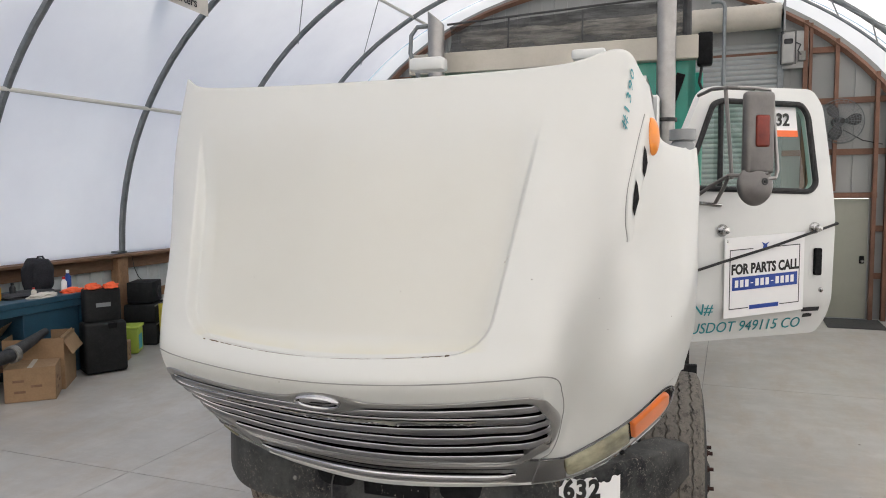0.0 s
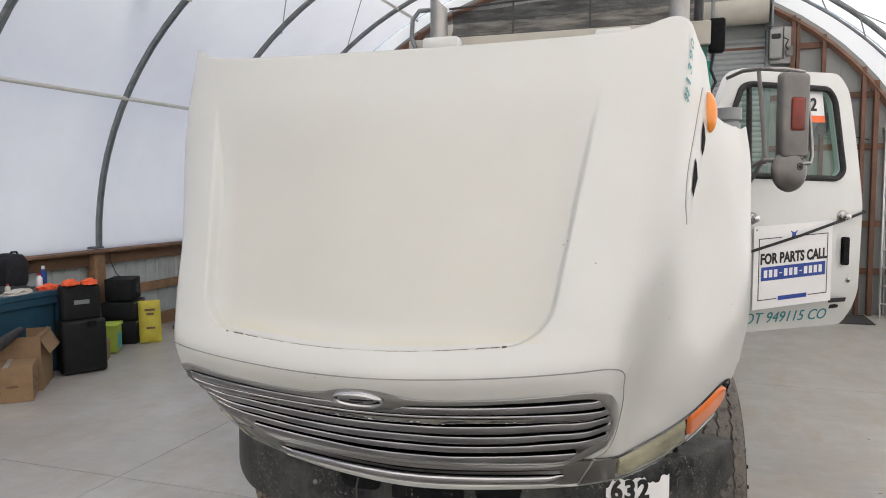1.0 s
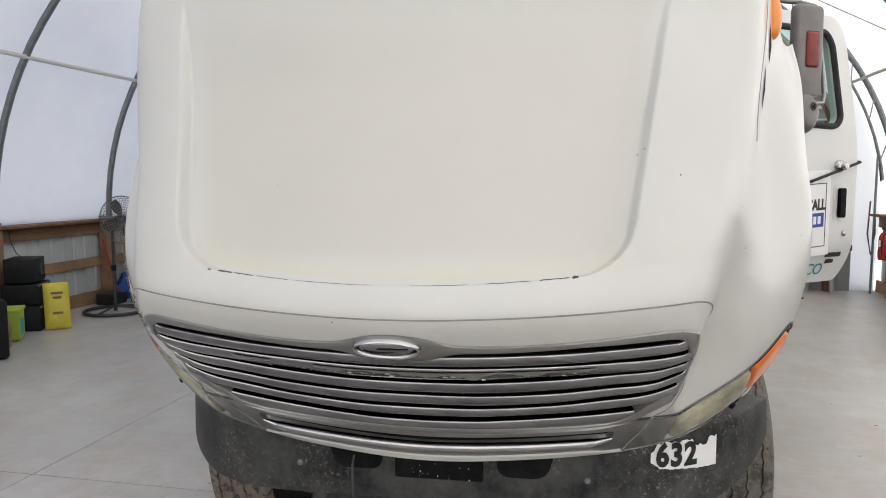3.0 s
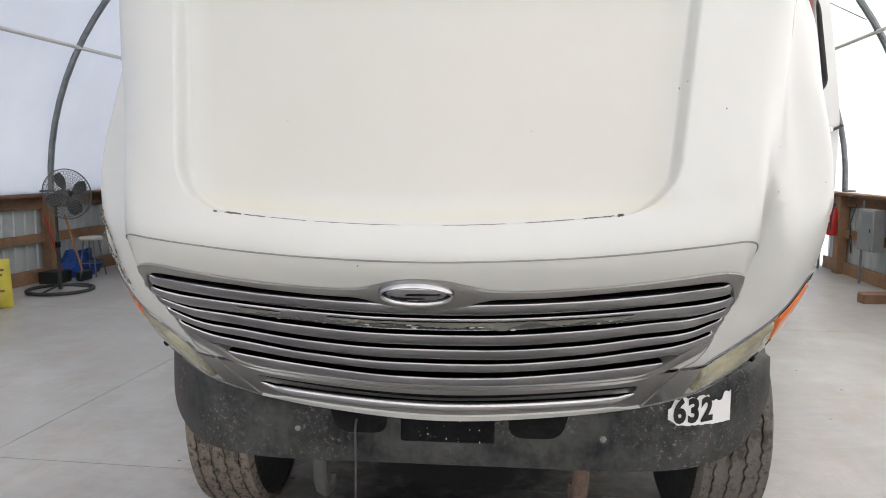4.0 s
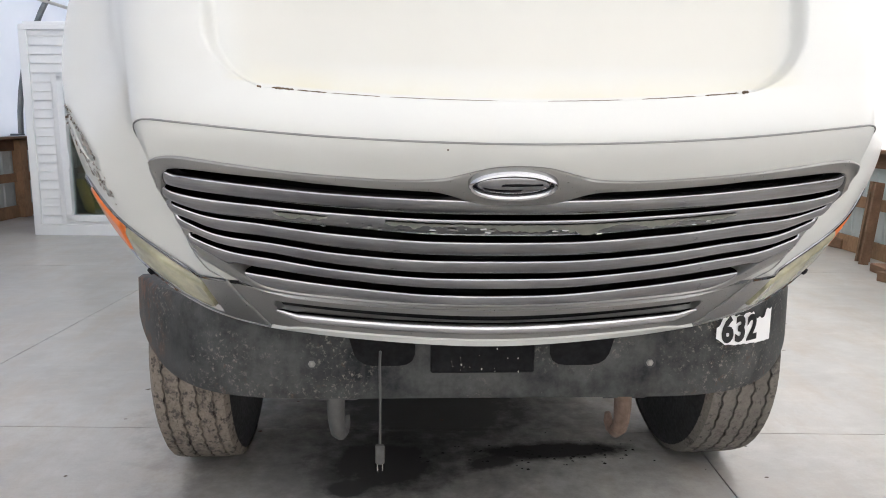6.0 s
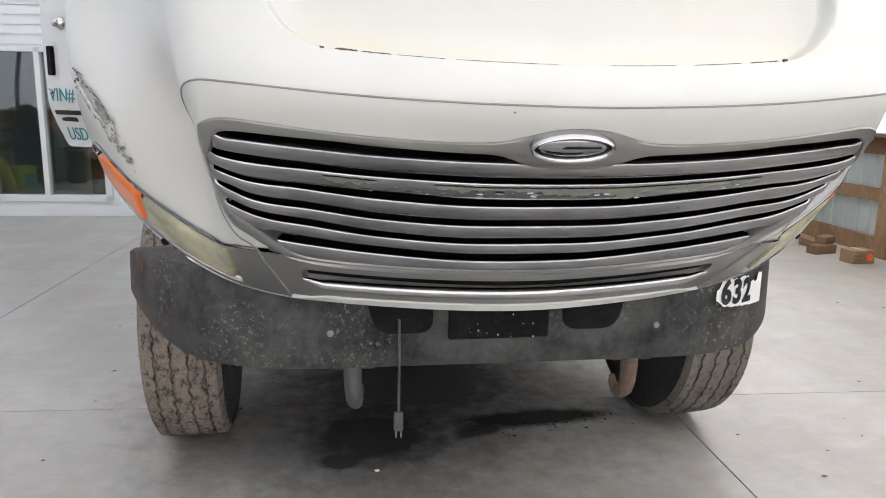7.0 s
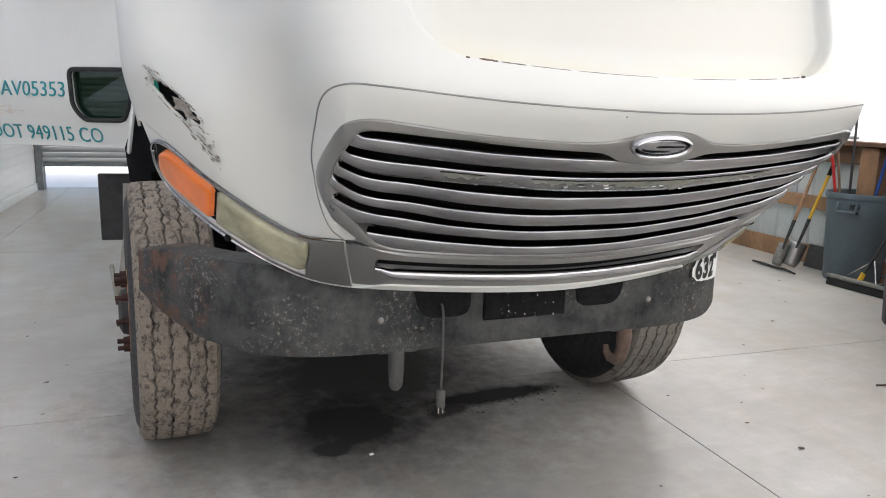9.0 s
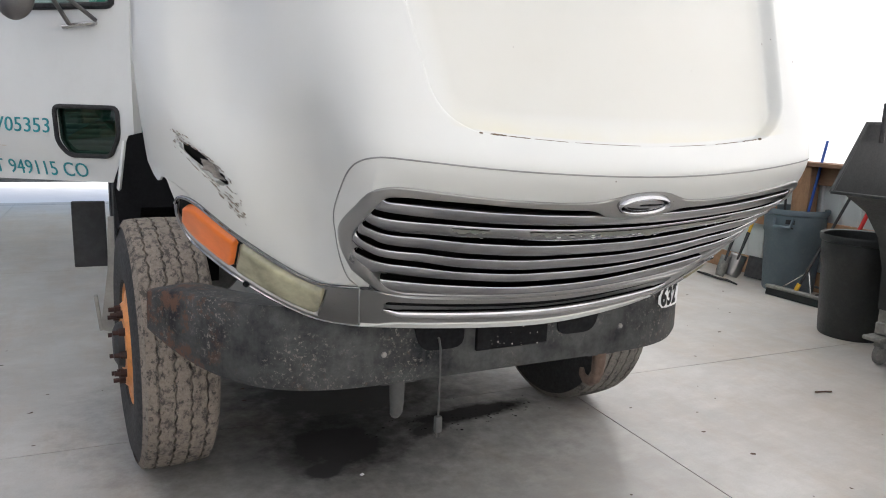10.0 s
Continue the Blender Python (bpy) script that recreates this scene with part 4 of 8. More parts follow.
def tear(t, w, d):
    """Along the tear in the passenger's fender from its upper end, w across it."""
    return off(-(4.75 - 0.84 * t) + w, 3.44 - 1.40 * t - 0.50 * t * t, d)


def tear_half(t):
    """Half width of the hole, in design lines."""
    return 0.27 * max(0.0, 1 - ((t - 0.37) / 0.25) ** 2) ** 0.6


def torn_out(a, st):
    """True where the skin is missing."""
    t = 0.35
    for _ in range(6):
        t += (3.44 - 1.40 * t - 0.50 * t * t - st) / 1.9
    if not 0.1 < t < 0.64:
        return False
    w = a + 4.75 - 0.84 * t
    return abs(w) < tear_half(t) * (1.0 + 0.35 * noise.noise(Vector((a * 7, st * 7, 1.0))))


def hem(a, s):
    """The cowl edge steps down from the hood's corner to the fender's top."""
    b = abs(a)
    if b < 4.12 or b > 5.1 or s < 5.5:
        return s
    top = 8.0
    pts = ((4.12, 8.0), (4.17, 7.80), (4.24, 7.52), (4.31, 7.36), (4.42, 7.34), (4.60, 7.46), (4.92, 7.82), (5.1, 8.0))
    for (a0, t0), (a1, t1) in zip(pts, pts[1:]):
        if a0 <= b <= a1:
            top = t0 + (t1 - t0) * (b - a0) / (a1 - a0)
    return 5.5 + (s - 5.5) * (top - 5.5) / 2.5


bm = bmesh.new()
us = span(-7, -5.0, 30)[:-1] + span(-5.0, -3.9, 56)[:-1] + span(-3.9, -2.5, 24)[:-1] + span(-2.5, -1.1, 110)[:-1] + span(-1.1, 1.1, 44)[:-1] + span(1.1, 2.5, 110)[:-1] + span(2.5, 4.1, 34)[:-1] + span(4.1, 4.36, 14)[:-1] + span(4.36, 7, 54)
vs = span(1.0, 2.2, 30)[:-1] + span(2.2, 3.5, 52)[:-1] + span(3.5, 4.6, 28)[:-1] + span(4.6, 5.3, 80)[:-1] + span(5.3, 8.0, 80)
rows = []
for s in vs:
    row = []
    for a in us:
        p = skin(a, hem(a, s))
        d = dish(p)
        if d:
            p = p - skin_n(a, s) * d
        row.append(bm.verts.new(p))
    rows.append(row)
for j in range(len(vs) - 1):
    for i in range(len(us) - 1):
        s, a = (vs[j] + vs[j + 1]) / 2, (us[i] + us[i + 1]) / 2
        if s < g_top(a) - 0.07 - 0.3 * max(0.0, abs(a) - 1.65) and s > g_low(a) and abs(a) < g_side(s) - 0.12:
            continue
        if -5.0 < a < -3.9 and torn_out(a, s):
            continue
        bm.faces.new((rows[j][i], rows[j][i + 1], rows[j + 1][i + 1], rows[j + 1][i]))
for v in [v for v in bm.verts if not v.link_faces]:
    bm.verts.remove(v)
bm.normal_update()
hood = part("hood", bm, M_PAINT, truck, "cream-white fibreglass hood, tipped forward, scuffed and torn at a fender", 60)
mod = hood.modifiers.new("thickness", 'SOLIDIFY')
mod.thickness, mod.offset = 0.008, -1

# panel line round the nose
def nose_line(t):
    """t 0..1 from the passenger's lower corner over the top to the driver's lower corner."""
    pts = ((-1.88, 1.0), (-2.20, 1.42), (-2.52, 1.98), (-2.64, 2.5), (-2.54, 3.1), (-2.30, 3.70), (-2.04, 3.96), (-1.7, 4.0), (-0.85, 4.0), (0, 4.0), (0.85, 4.0), (1.7, 4.0), (2.04, 3.96), (2.30, 3.70), (2.54, 3.1), (2.64, 2.5), (2.52, 1.98), (2.20, 1.42), (1.88, 1.0))
    f = t * (len(pts) - 1)
    k = min(int(f), len(pts) - 2)
    g = [Vector((*pts[max(0, min(len(pts) - 1, k + j))], 0)) for j in (-1, 0, 1, 2)]
    p = catmull(g, f - k)
    return p.x, p.y


part("seam", tubed([off(*nose_line(t), 0.0005) for t in span(0, 1, 160)], 0.0022, 6), M_SEAM, hood, "grey panel gap round the nose")

# middle of each slot, in stations, at four design lines: the slots climb where they turn the corner
SLOT_A = (0.30, 0.95, 1.40, 1.78, 2.02)
SLOTS = ((2.76, 2.82, 2.94, 3.06, 3.10), (2.28, 2.36, 2.49, 2.62, 2.78), (1.84, 1.92, 2.03, 2.15, 2.45), (1.51, 1.60, 1.73, 1.83, 2.07), (1.22, 1.32, 1.46, 1.58, 1.80), (0.98, 1.07, 1.17, 1.29, 1.48))


@functools.lru_cache(None)
def slot_mid(k, a):
    if k > 5:
        return g_low(a) - 0.10
    return eased(min(abs(a), 2.2), SLOT_A, SLOTS[k])


# grille: frame, bars, dark backing
def frame_loop(inset, n=56):
    """Points of the grille frame's outline, moved in by inset (in skin coordinates)."""
    k = inset
    lo = 0.98 + 0.28 * k
    f = k / 0.26
    out = [(a, g_top(a) + (slot_mid(0, a) + 0.105 - 0.26 * math.exp(-(a / 0.30) ** 4) - g_top(a)) * f) for a in span(-1.88 + 0.3 * k, 1.88 - 0.3 * k, 2 * n)]
    out += [(g_at(s, k), s) for s in span(3.38 - 0.75 * k, lo + 0.02, n)]
    out += [(a, g_low(a) + 0.22 * k) for a in span(g_at(lo, k) - 0.05, -g_at(lo, k) + 0.05, n)]
    out += [(-g_at(s, k), s) for s in span(lo + 0.02, 3.38 - 0.75 * k, n)]
    m = len(out)
    for _ in range(10):
        out = [p if abs(p[0]) < 1.3 else tuple((out[i - 1][c] + 2 * p[c] + out[(i + 1) % m][c]) / 4 for c in (0, 1)) for i, p in enumerate(out)]
    return out


bm = bmesh.new()
loops = []
for inset, d in ((0.0, -0.006), (0.0, 0.003), (0.02, 0.006), (0.12, 0.008), (0.22, 0.008), (0.25, 0.005), (0.265, -0.004), (0.27, -0.06)):
    loops.append([bm.verts.new(off(a, s, d * (1 - 0.6 * smooth_step(abs(a), 1.9, 2.1)) if d > 0 else d)) for a, s in frame_loop(inset)])
for p, q in zip(loops, loops[1:]):
    m = len(p)
    for i in range(m):
        bm.faces.new((p[i], p[(i + 1) % m], q[(i + 1) % m], q[i]))
part("grille_frame", bm, M_SILVER, hood, "satin grey grille surround, scuffed")
bm = bmesh.new()
sheet(bm, lambda a, s: off(a, s, -0.05), span(-2.3, 2.3, 70), span(0.72, 3.45, 30))
part("grille_backing", bm, M_BLACK, hood, "black hollow behind the grille bars")


@functools.lru_cache(None)
def slot_end(k):
    """Design line at which a slot closes."""
    a = 2.0
    for _ in range(8):
        a = g_in(slot_mid(k, a))
    return a


def closing(k, a):
    """Share of a slot's height that is left near its rounded end."""
    e = (abs(a) - slot_end(k) + 0.06) / 0.06
    return 1.0 if e < 0 else math.sqrt(max(0.0, 1 - e * e))


@functools.lru_cache(None)
def s_at(q, a):
    """Station at a share q of the way down the grille: each sixth is a slot (0.44) and the bar under it."""
    k = min(5, int(q * 6.0 + 1e-6))
    f = q * 6.0 - k
    c0, c1, c2 = slot_mid(k, a), slot_mid(k + 1, a), slot_mid(k + 2, a) if k < 4 else None
    h0 = 0.22 * (c0 - c1) * closing(k, a)
    h1 = 0.22 * (c1 - c2) * closing(k + 1, a) if c2 is not None else 0.22 * (c0 - c1) * closing(min(5, k + 1), a)
    if f < 0.44:
        return c0 + h0 - 2 * h0 * f / 0.44
    lo = c1 + h1 if k < 5 else g_low(a) + 0.02
    return c0 - h0 + (lo - c0 + h0) * (f - 0.44) / 0.56


def bar_reach(k):
    """Design line to which a bar runs on under the frame."""
    out = []
    for f in (0.22, 0.75):
        a = 2.0
        for _ in range(6):
            a = g_in(slot_mid(k, a) + (slot_mid(k + 1, a) - slot_mid(k, a)) * (f - 0.22))
        out.append(a)
    return max(out) + 0.12


for k in range(6):
    q0, q1 = (k + 0.44) / 6.0, (k + 0.9999) / 6.0
    reach = bar_reach(k)
    bm = bmesh.new()
    prof = [(0.16, -0.034), (0.04, -0.018), (0.0, -0.008), (0.02, -0.003), (0.07, 0.0), (0.18, 0.0025), (0.45, 0.0045), (0.75, 0.0045), (0.93, 0.002), (0.99, -0.003), (1.0, -0.010), (0.94, -0.034)]
    cols = [math.copysign(reach * (1 - (1 - abs(u)) ** 1.6), u) for u in span(-1, 1, 130)]
    ends = {a: (s_at(q0, a), s_at(q1, a)) for a in cols}

    def bar(a, v):
        f, d = prof[v]
        s0, s1 = ends[a]
        d -= 0.016 * smooth_step(abs(a), reach - 0.15, reach - 0.05)
        return off(a, min(3.3, s0 + (s1 - s0) * f), d)

    sheet(bm, bar, cols, list(range(len(prof))))
    part("grille_bar", bm, M_CHROME, hood, "worn chrome grille bar" if k != 1 else "chrome grille bar with its plating flaking off")
# plating lost along the second bar: long dull patches with a ragged lower edge, and a few loose chips
rnd = random.Random(5)


def bare_patch(a0, a1, deep, n):
    bm = bmesh.new()
    edge = 0.5 * deep
    top, bot = [], []
    for i, a in enumerate(span(a0, a1, n)):
        s0, s1 = s_at(1.44 / 6, a), s_at(1.9999 / 6, a)
        edge = min(deep, max(0.16, edge + rnd.uniform(-0.2, 0.2)))
        k = edge * min(1.0, 0.15 + 5 * i / n, 0.15 + 5 * (n - i) / n)
        top.append(bm.verts.new(off(a, s0 + (s1 - s0) * (0.06 + 0.05 * rnd.random()), 0.0042)))
        bot.append(bm.verts.new(off(a, s0 + (s1 - s0) * (0.10 + 0.78 * k), 0.0058)))
    mid = [bm.verts.new((t.co + b.co) / 2 + Vector((0, -0.0016, 0))) for t, b in zip(top, bot)]
    for p, q in ((top, mid), (mid, bot)):
        for i in range(n):
            bm.faces.new((p[i], p[i + 1], q[i + 1], q[i]))
    return bm


for a0, a1, deep, n in ((-1.30, -0.98, 0.5, 18), (-0.66, -0.22, 0.95, 30), (-0.24, 0.62, 1.0, 56), (0.60, 0.95, 0.7, 24), (0.93, 1.30, 0.45, 22)):
    part("bare_patch", bare_patch(a0, a1, deep, n), M_BAREPLASTIC, hood, "dull patch of bare plastic on a chrome bar", 60)
for k in range(26):
    a = rnd.uniform(-1.2, 1.35)
    s0, s1 = s_at(1.44 / 6, a), s_at(1.9999 / 6, a)
    st, r = s0 + (s1 - s0) * rnd.uniform(0.35, 0.85), rnd.uniform(0.008, 0.028)
    bm = bmesh.new()
    bm.faces.new([bm.verts.new(off(a + r * rnd.uniform(0.5, 1.4) * math.cos(q), st + 1.3 * r * rnd.uniform(0.3, 1) * math.sin(q), 0.0068)) for q in (0, 1.1, 2.1, 3.2, 4.2, 5.3)])
    part("loose_chip", bm, M_SIGN if k % 3 == 0 else M_SEAM, hood, "", 0)

# oval badge
c, n0 = off(-0.032, 3.06, 0.006), skin_n(0, 3.06)
ux = Vector((1, 0, 0))
uy = n0.cross(ux).normalized()
if uy.z < 0:
    uy = -uy


def oval(rx, ry, d, n=40):
    return [c + ux * rx * math.cos(6.2832 * k / n) + uy * ry * math.sin(6.2832 * k / n) + n0 * d for k in range(n)]


def rings(stack, mat, name, label, cap=True):
    bm = bmesh.new()
    loops = [[bm.verts.new(p) for p in oval(rx, ry, d)] for rx, ry, d in stack]
    for p, q in zip(loops, loops[1:]):
        for i in range(40):
            bm.faces.new((p[i], p[(i + 1) % 40], q[(i + 1) % 40], q[i]))
    if cap:
        bm.faces.new(loops[-1])
    return part(name, bm, mat, hood, label, 50)


badge = rings(((0.093, 0.041, -0.04), (0.093, 0.041, 0.006), (0.0915, 0.0395, 0.013), (0.088, 0.036, 0.0165), (0.084, 0.032, 0.0150), (0.0815, 0.0295, 0.009), (0.080, 0.028, 0.004)), M_BRIGHTCHROME, "badge", "oval chrome badge")
part("badge_groove", sheet(bmesh.new(), lambda u, v: oval(0.0808 - 0.0035 * v, 0.0288 - 0.0035 * v, 0.0058, 41)[int(u)], range(41), (0, 1)), M_BLACK, hood, "", 0)
rings([(0.0765 * math.cos(q), 0.0248 * math.cos(q), 0.005 + 0.0105 * math.sin(q)) for q in (0, 0.15, 0.35, 0.6, 0.9, 1.2, 1.45)], M_CHROME, "badge_dome", "")
for lp in (((-0.026, 0.0055), (-0.018, 0.0095), (0.010, 0.011), (0.060, 0.0075), (0.060, 0.0045), (0.010, 0.0060)), ((-0.062, -0.0045), (-0.030, -0.0075), (0.022, -0.0065), (0.006, -0.0105), (-0.030, -0.0125), (-0.056, -0.0095))):
    bm = bmesh.new()
    plate(bm, [list(lp)], lambda u, v, w: c + ux * u + uy * v + n0 * (0.0055 + 0.0108 * math.sqrt(max(0.0, 1 - (u / 0.0765) ** 2 - (v / 0.0248) ** 2)) + w), 0.001)
    part("emblem", bm, M_BLACK, hood, "dark plain stroke on the badge", 0)

# lower valance with its slot, chrome strip and white lip


def val(a, v, d):
    """The valance between the white lip (v 0) and the grille frame (v 1)."""
    a = a * (1.745 + 0.135 * v) / 2.0
    s = 0.10 + (g_low(a) - 0.10 + 0.01) * v
    return off(a, s, d)


def val_slot(a, v):
    """The same with the slot sunk into it, which closes in round ends."""
    e = (abs(a) * 0.89 - 1.44) / 0.06
    p = 1.0 if e < 0 else math.sqrt(max(0.0, 1 - e * e))
    inside = 0.45 < v < 0.75
    return val(a, 0.60 + (v - 0.60) * p if inside else v, 0.002 - 0.03 * (1 if 0.47 < v < 0.73 and p > 0.05 else 0))


bm = bmesh.new()
sheet(bm, val_slot, span(-2.0, -1.7, 8)[:-1] + span(-1.7, -1.55, 24)[:-1] + span(-1.55, 1.55, 70)[:-1] + span(1.55, 1.7, 24)[:-1] + span(1.7, 2.0, 8), (0.0, 0.2, 0.42, 0.46, 0.50, 0.62, 0.70, 0.74, 0.78, 0.9, 1.0))
part("valance", bm, M_SILVER, hood, "satin grey lower valance")
part("valance_slot", sheet(bmesh.new(), lambda a, v: val(a, v, -0.016), span(-1.655, 1.655, 50), (0.50, 0.6, 0.70)), M_BLACK, hood)
bm = bmesh.new()
tube(bm, [val(a, 0.42 + 0.10 * smooth_step(abs(a), 1.5, 1.69), 0.006) for a in span(-1.69, 1.69, 60)], [0.0165 * min(1.0, 0.25 + 12 * q, 0.25 + 12 * (1 - q)) for q in span(0, 1, 60)], 10)
part("chrome_strip", bm, M_BRIGHTCHROME, hood, "bright chrome strip")
bm = bmesh.new()
sheet(bm, lambda a, v: off(a, (0.0, 0.03, 0.14, 0.17)[v] * (1.0 - 0.75 * smooth_step(abs(a), 1.3, 1.74)), (-0.03, 0.004, 0.007, -0.004)[v]), span(-1.74, 1.74, 70), (0, 1, 2, 3))
part("lower_lip", bm, M_PAINT, hood)
bm = bmesh.new()
sheet(bm, lambda a, v: off(a, g_low(a) - 0.03 + 0.05 * v, (0.0, 0.012, 0.014, 0.0)[int(v * 3 + 0.5)] * (1 - smooth_step(abs(a), 1.25, 1.80)) + 0.001), span(-1.80, 1.80, 70), (0, 1 / 3, 2 / 3, 1))
part("lip_line", bm, M_SILVER, hood)
for sg in (-1, 1):
    part("seam", tubed([off(sg * (1.735 + 0.145 * s), s, 0.003) for s in span(0.05, 1.0, 12)], 0.004, 6), M_SEAM, hood)
    
    def strip(a, v):
        """Station at a share v of the lamp strip's height; the strip closes in a round end."""
        e = max(0.0, (a - 4.45) / 0.42)
        r = 0.97 * (1 - math.sqrt(max(0.0, 1 - min(1.0, e) ** 2)))
        return 0.58 * r + (1.0 - r) * v

    def corner(a, v):
        """The fender's skin round the outer end of the lamp."""
        low = strip(min(a, 4.869), 1.0) if a < 4.87 else 0.60 + 0.40 * smooth_step(a, 4.80, 5.15)
        return off(sg * a, low + (1.004 - low) * v, 0.0005)

    part("fender_corner", sheet(bmesh.new(), corner, span(4.45, 5.15, 40), span(0, 1, 6)), M_PAINT, hood)

    lamp = part("headlamp_housing", sheet(bmesh.new(), lambda a, s: off(sg * (a if a > 2.4 else 1.745 + 0.145 * s + (a - 2.02) / 0.38 * (0.655 - 0.145 * s)), strip(a, s), 0.001 - (0.012 if 0.1 < s < 0.9 and a > 2.4 else 0.0)), span(2.02, 4.869, 90), (0.0, 0.04, 0.09, 0.13, 0.3, 0.5, 0.7, 0.87, 0.91, 0.96, 1.0)), M_SILVER, hood, "satin grey headlamp housing")

    def lens(a0, a1, round_far, lo=0.13, hi=0.88, sg=sg):
        """A bulging lens; one end is rounded, the other cut straight across."""
        def f(u, v):
            e = (a1 - u) if round_far else (u - a0)
            g = (u - a0) if round_far else (a1 - u)
            pinch = math.sqrt(max(0.02, 1 - max(0.0, 1 - e / 0.20) ** 2)) * (1.0 - 0.06 * (1 - smooth_step(g, 0, 0.05)))
            m = (lo + hi) / 2
            edge = min(v - lo, hi - v) / (hi - lo)
            d = 0.010 - 0.022 * (1 - smooth_step(edge, -0.001, 0.16)) ** 2 - 0.014 * (1 - smooth_step(min(e, g), 0, 0.07)) ** 2
            return off(sg * u, strip(u, m + (v - m) * pinch), d)

        ends = [a0 + (a1 - a0) * (0.5 - 0.5 * math.cos(math.pi * q)) for q in span(0, 1, 40)]
        return sheet(bmesh.new(), f, ends, [lo + (hi - lo) * (0.5 - 0.5 * math.cos(math.pi * q)) for q in span(0, 1, 16)])

    # Black sheet under the lens stands for shade in the housing's gap.
    part("lamp_recess", sheet(bmesh.new(), lambda a, v: off(sg * a, strip(a, v), -0.0085), span(3.93, 4.84, 30), span(0.12, 0.90, 6)), M_BLACK, hood, "black sheet for the shade of the gap round the turn signal")
    part("headlamp_lens", lens(2.42, 3.97, False), M_CLEARLENS, hood, "clear headlamp lens, yellowed and hazy")
    part("turn_signal_lens", lens(4.0, 4.76, True), M_ORANGELENS, hood, "amber turn signal lens")
    part("trim", tubed([off(sg * a, strip(a, 1.0), 0.003) for a in span(1.89, 4.87, 110)], 0.0045, 6), M_CHROME, hood)
    part("trim", tubed([off(sg * a, strip(a, 0.0), 0.0) for a in span(1.74, 4.87, 110)], 0.005, 6), M_CHROME, hood)
    part("fastener", lathe(bmesh.new(), off(sg * 3.75, 0.03, 0.004), skin_n(sg * 3.75, 0.03), [(0, 0.0), (0, 0.012), (0.008, 0.010), (0.01, 0.0)], 10), M_BLACK, hood)

# side vent, marker lamp and fleet number on the driver's side
def vent_pt(t, w, d):
    """Along the vent from its lower tip to its top; w from 0 at the seam to 1 at its outer edge."""
    a = eased(t, (0.0, 0.15, 0.35, 0.6, 1.0), (3.69, 3.56, 3.50, 3.62, 3.92))
    return off(a + w * 0.46 * math.sin(math.pi * min(1.0, 0.04 + 0.9 * t)) ** 0.6, 6.0 + 1.44 * t, d)


bm = bmesh.new()
sheet(bm, lambda t, v: vent_pt(t, (0.02, 0.07, 0.16, 0.5, 0.84, 0.95, 1.0)[v], (-0.004, 0.002, 0.004, 0.004, 0.003, 0.001, -0.004)[v]), span(0.0, 1, 40), range(7))
vent = part("side_vent", bm, M_PAINT, hood, "white side vent with two dark slots")
for lp in (((3.87, 6.98), (3.94, 6.93), (4.0, 6.82), (3.98, 6.72), (3.945, 6.65), (3.88, 6.71), (3.85, 6.85)), ((3.69, 6.62), (3.77, 6.57), (3.88, 6.43), (3.84, 6.34), (3.80, 6.25), (3.71, 6.32), (3.68, 6.47))):
    bm = bmesh.new()
    ring = [bm.verts.new(off(a, st, 0.0062)) for a, st in lp]
    hub = bm.verts.new(off(sum(a for a, _ in lp) / 7, sum(st for _, st in lp) / 7, 0.0062))
    for i in range(7):
        bm.faces.new((hub, ring[i], ring[(i + 1) % 7]))
    part("vent_slot", bm, M_BLACK, hood, "", 0)
part("vent_seam", tubed([vent_pt(t, 0.0, -0.0008) for t in span(0.0, 1.0, 40)], 0.0027, 6), M_SEAM, hood, "grey gap round the side vent")
bm = bmesh.new()
bmesh.ops.create_icosphere(bm, subdivisions=3, radius=1.0)
mk = off(4.13, 7.20, 0.0)
dz = (skin(4.09, 7.45) - skin(4.12, 6.95)).normalized()
dy = skin_n(4.12, 7.2)
dx = dy.cross(dz).normalized()
dy = dz.cross(dx).normalized()
bm.transform(Matrix.Translation(mk) @ Matrix((dx, dy, dz)).transposed().to_4x4() @ Matrix.Diagonal((0.034, 0.030, 0.078, 1)))
part("side_marker", bm, M_AMBERLENS, hood, "amber side marker lamp")
for n_, ch in enumerate("#1390"):
    bm = sliced(lettering(ch, 1.0, (0, 0, 0), (1, 0, 0), (0, 1, 0), 0.0, bold=0.010), 1, 0.08)
    xa = (min(v.co.x for v in bm.verts) + max(v.co.x for v in bm.verts)) / 2 - 0.33
    for v in bm.verts:
        x = (n_ * 0.66 + 1.08 * (v.co.x - xa)) / 3.25
        y = v.co.y / 0.72
        v.co = off(3.26 + 0.18 * x - 0.17 * y + 0.02 * x * y, 7.08 + 0.72 * x + 0.045 * y, 0.004)
    part("digit", bm, M_TEALTEXT, hood, "teal fleet number", 0)

# torn fibreglass on the passenger's fender, round the hole left in the skin
rnd = random.Random(11)
part("inner_panel", sheet(bmesh.new(), lambda a, st: off(a, st, -0.045), span(-4.95, -4.05, 10), span(2.2, 3.5, 10)), M_BLACK, hood, "dark hollow behind the torn fender")
part("torn_ply", sheet(bmesh.new(), lambda u, v: off(-4.33 + 0.15 * u + 0.03 * math.sin(9 * v), 2.52 + 0.42 * v, -0.013 + 0.008 * math.sin(5 * u + 7 * v)), span(-1, 1, 8), span(0, 1, 10)), M_FIBRE, hood, "grey ply hanging inside the tear", 0)


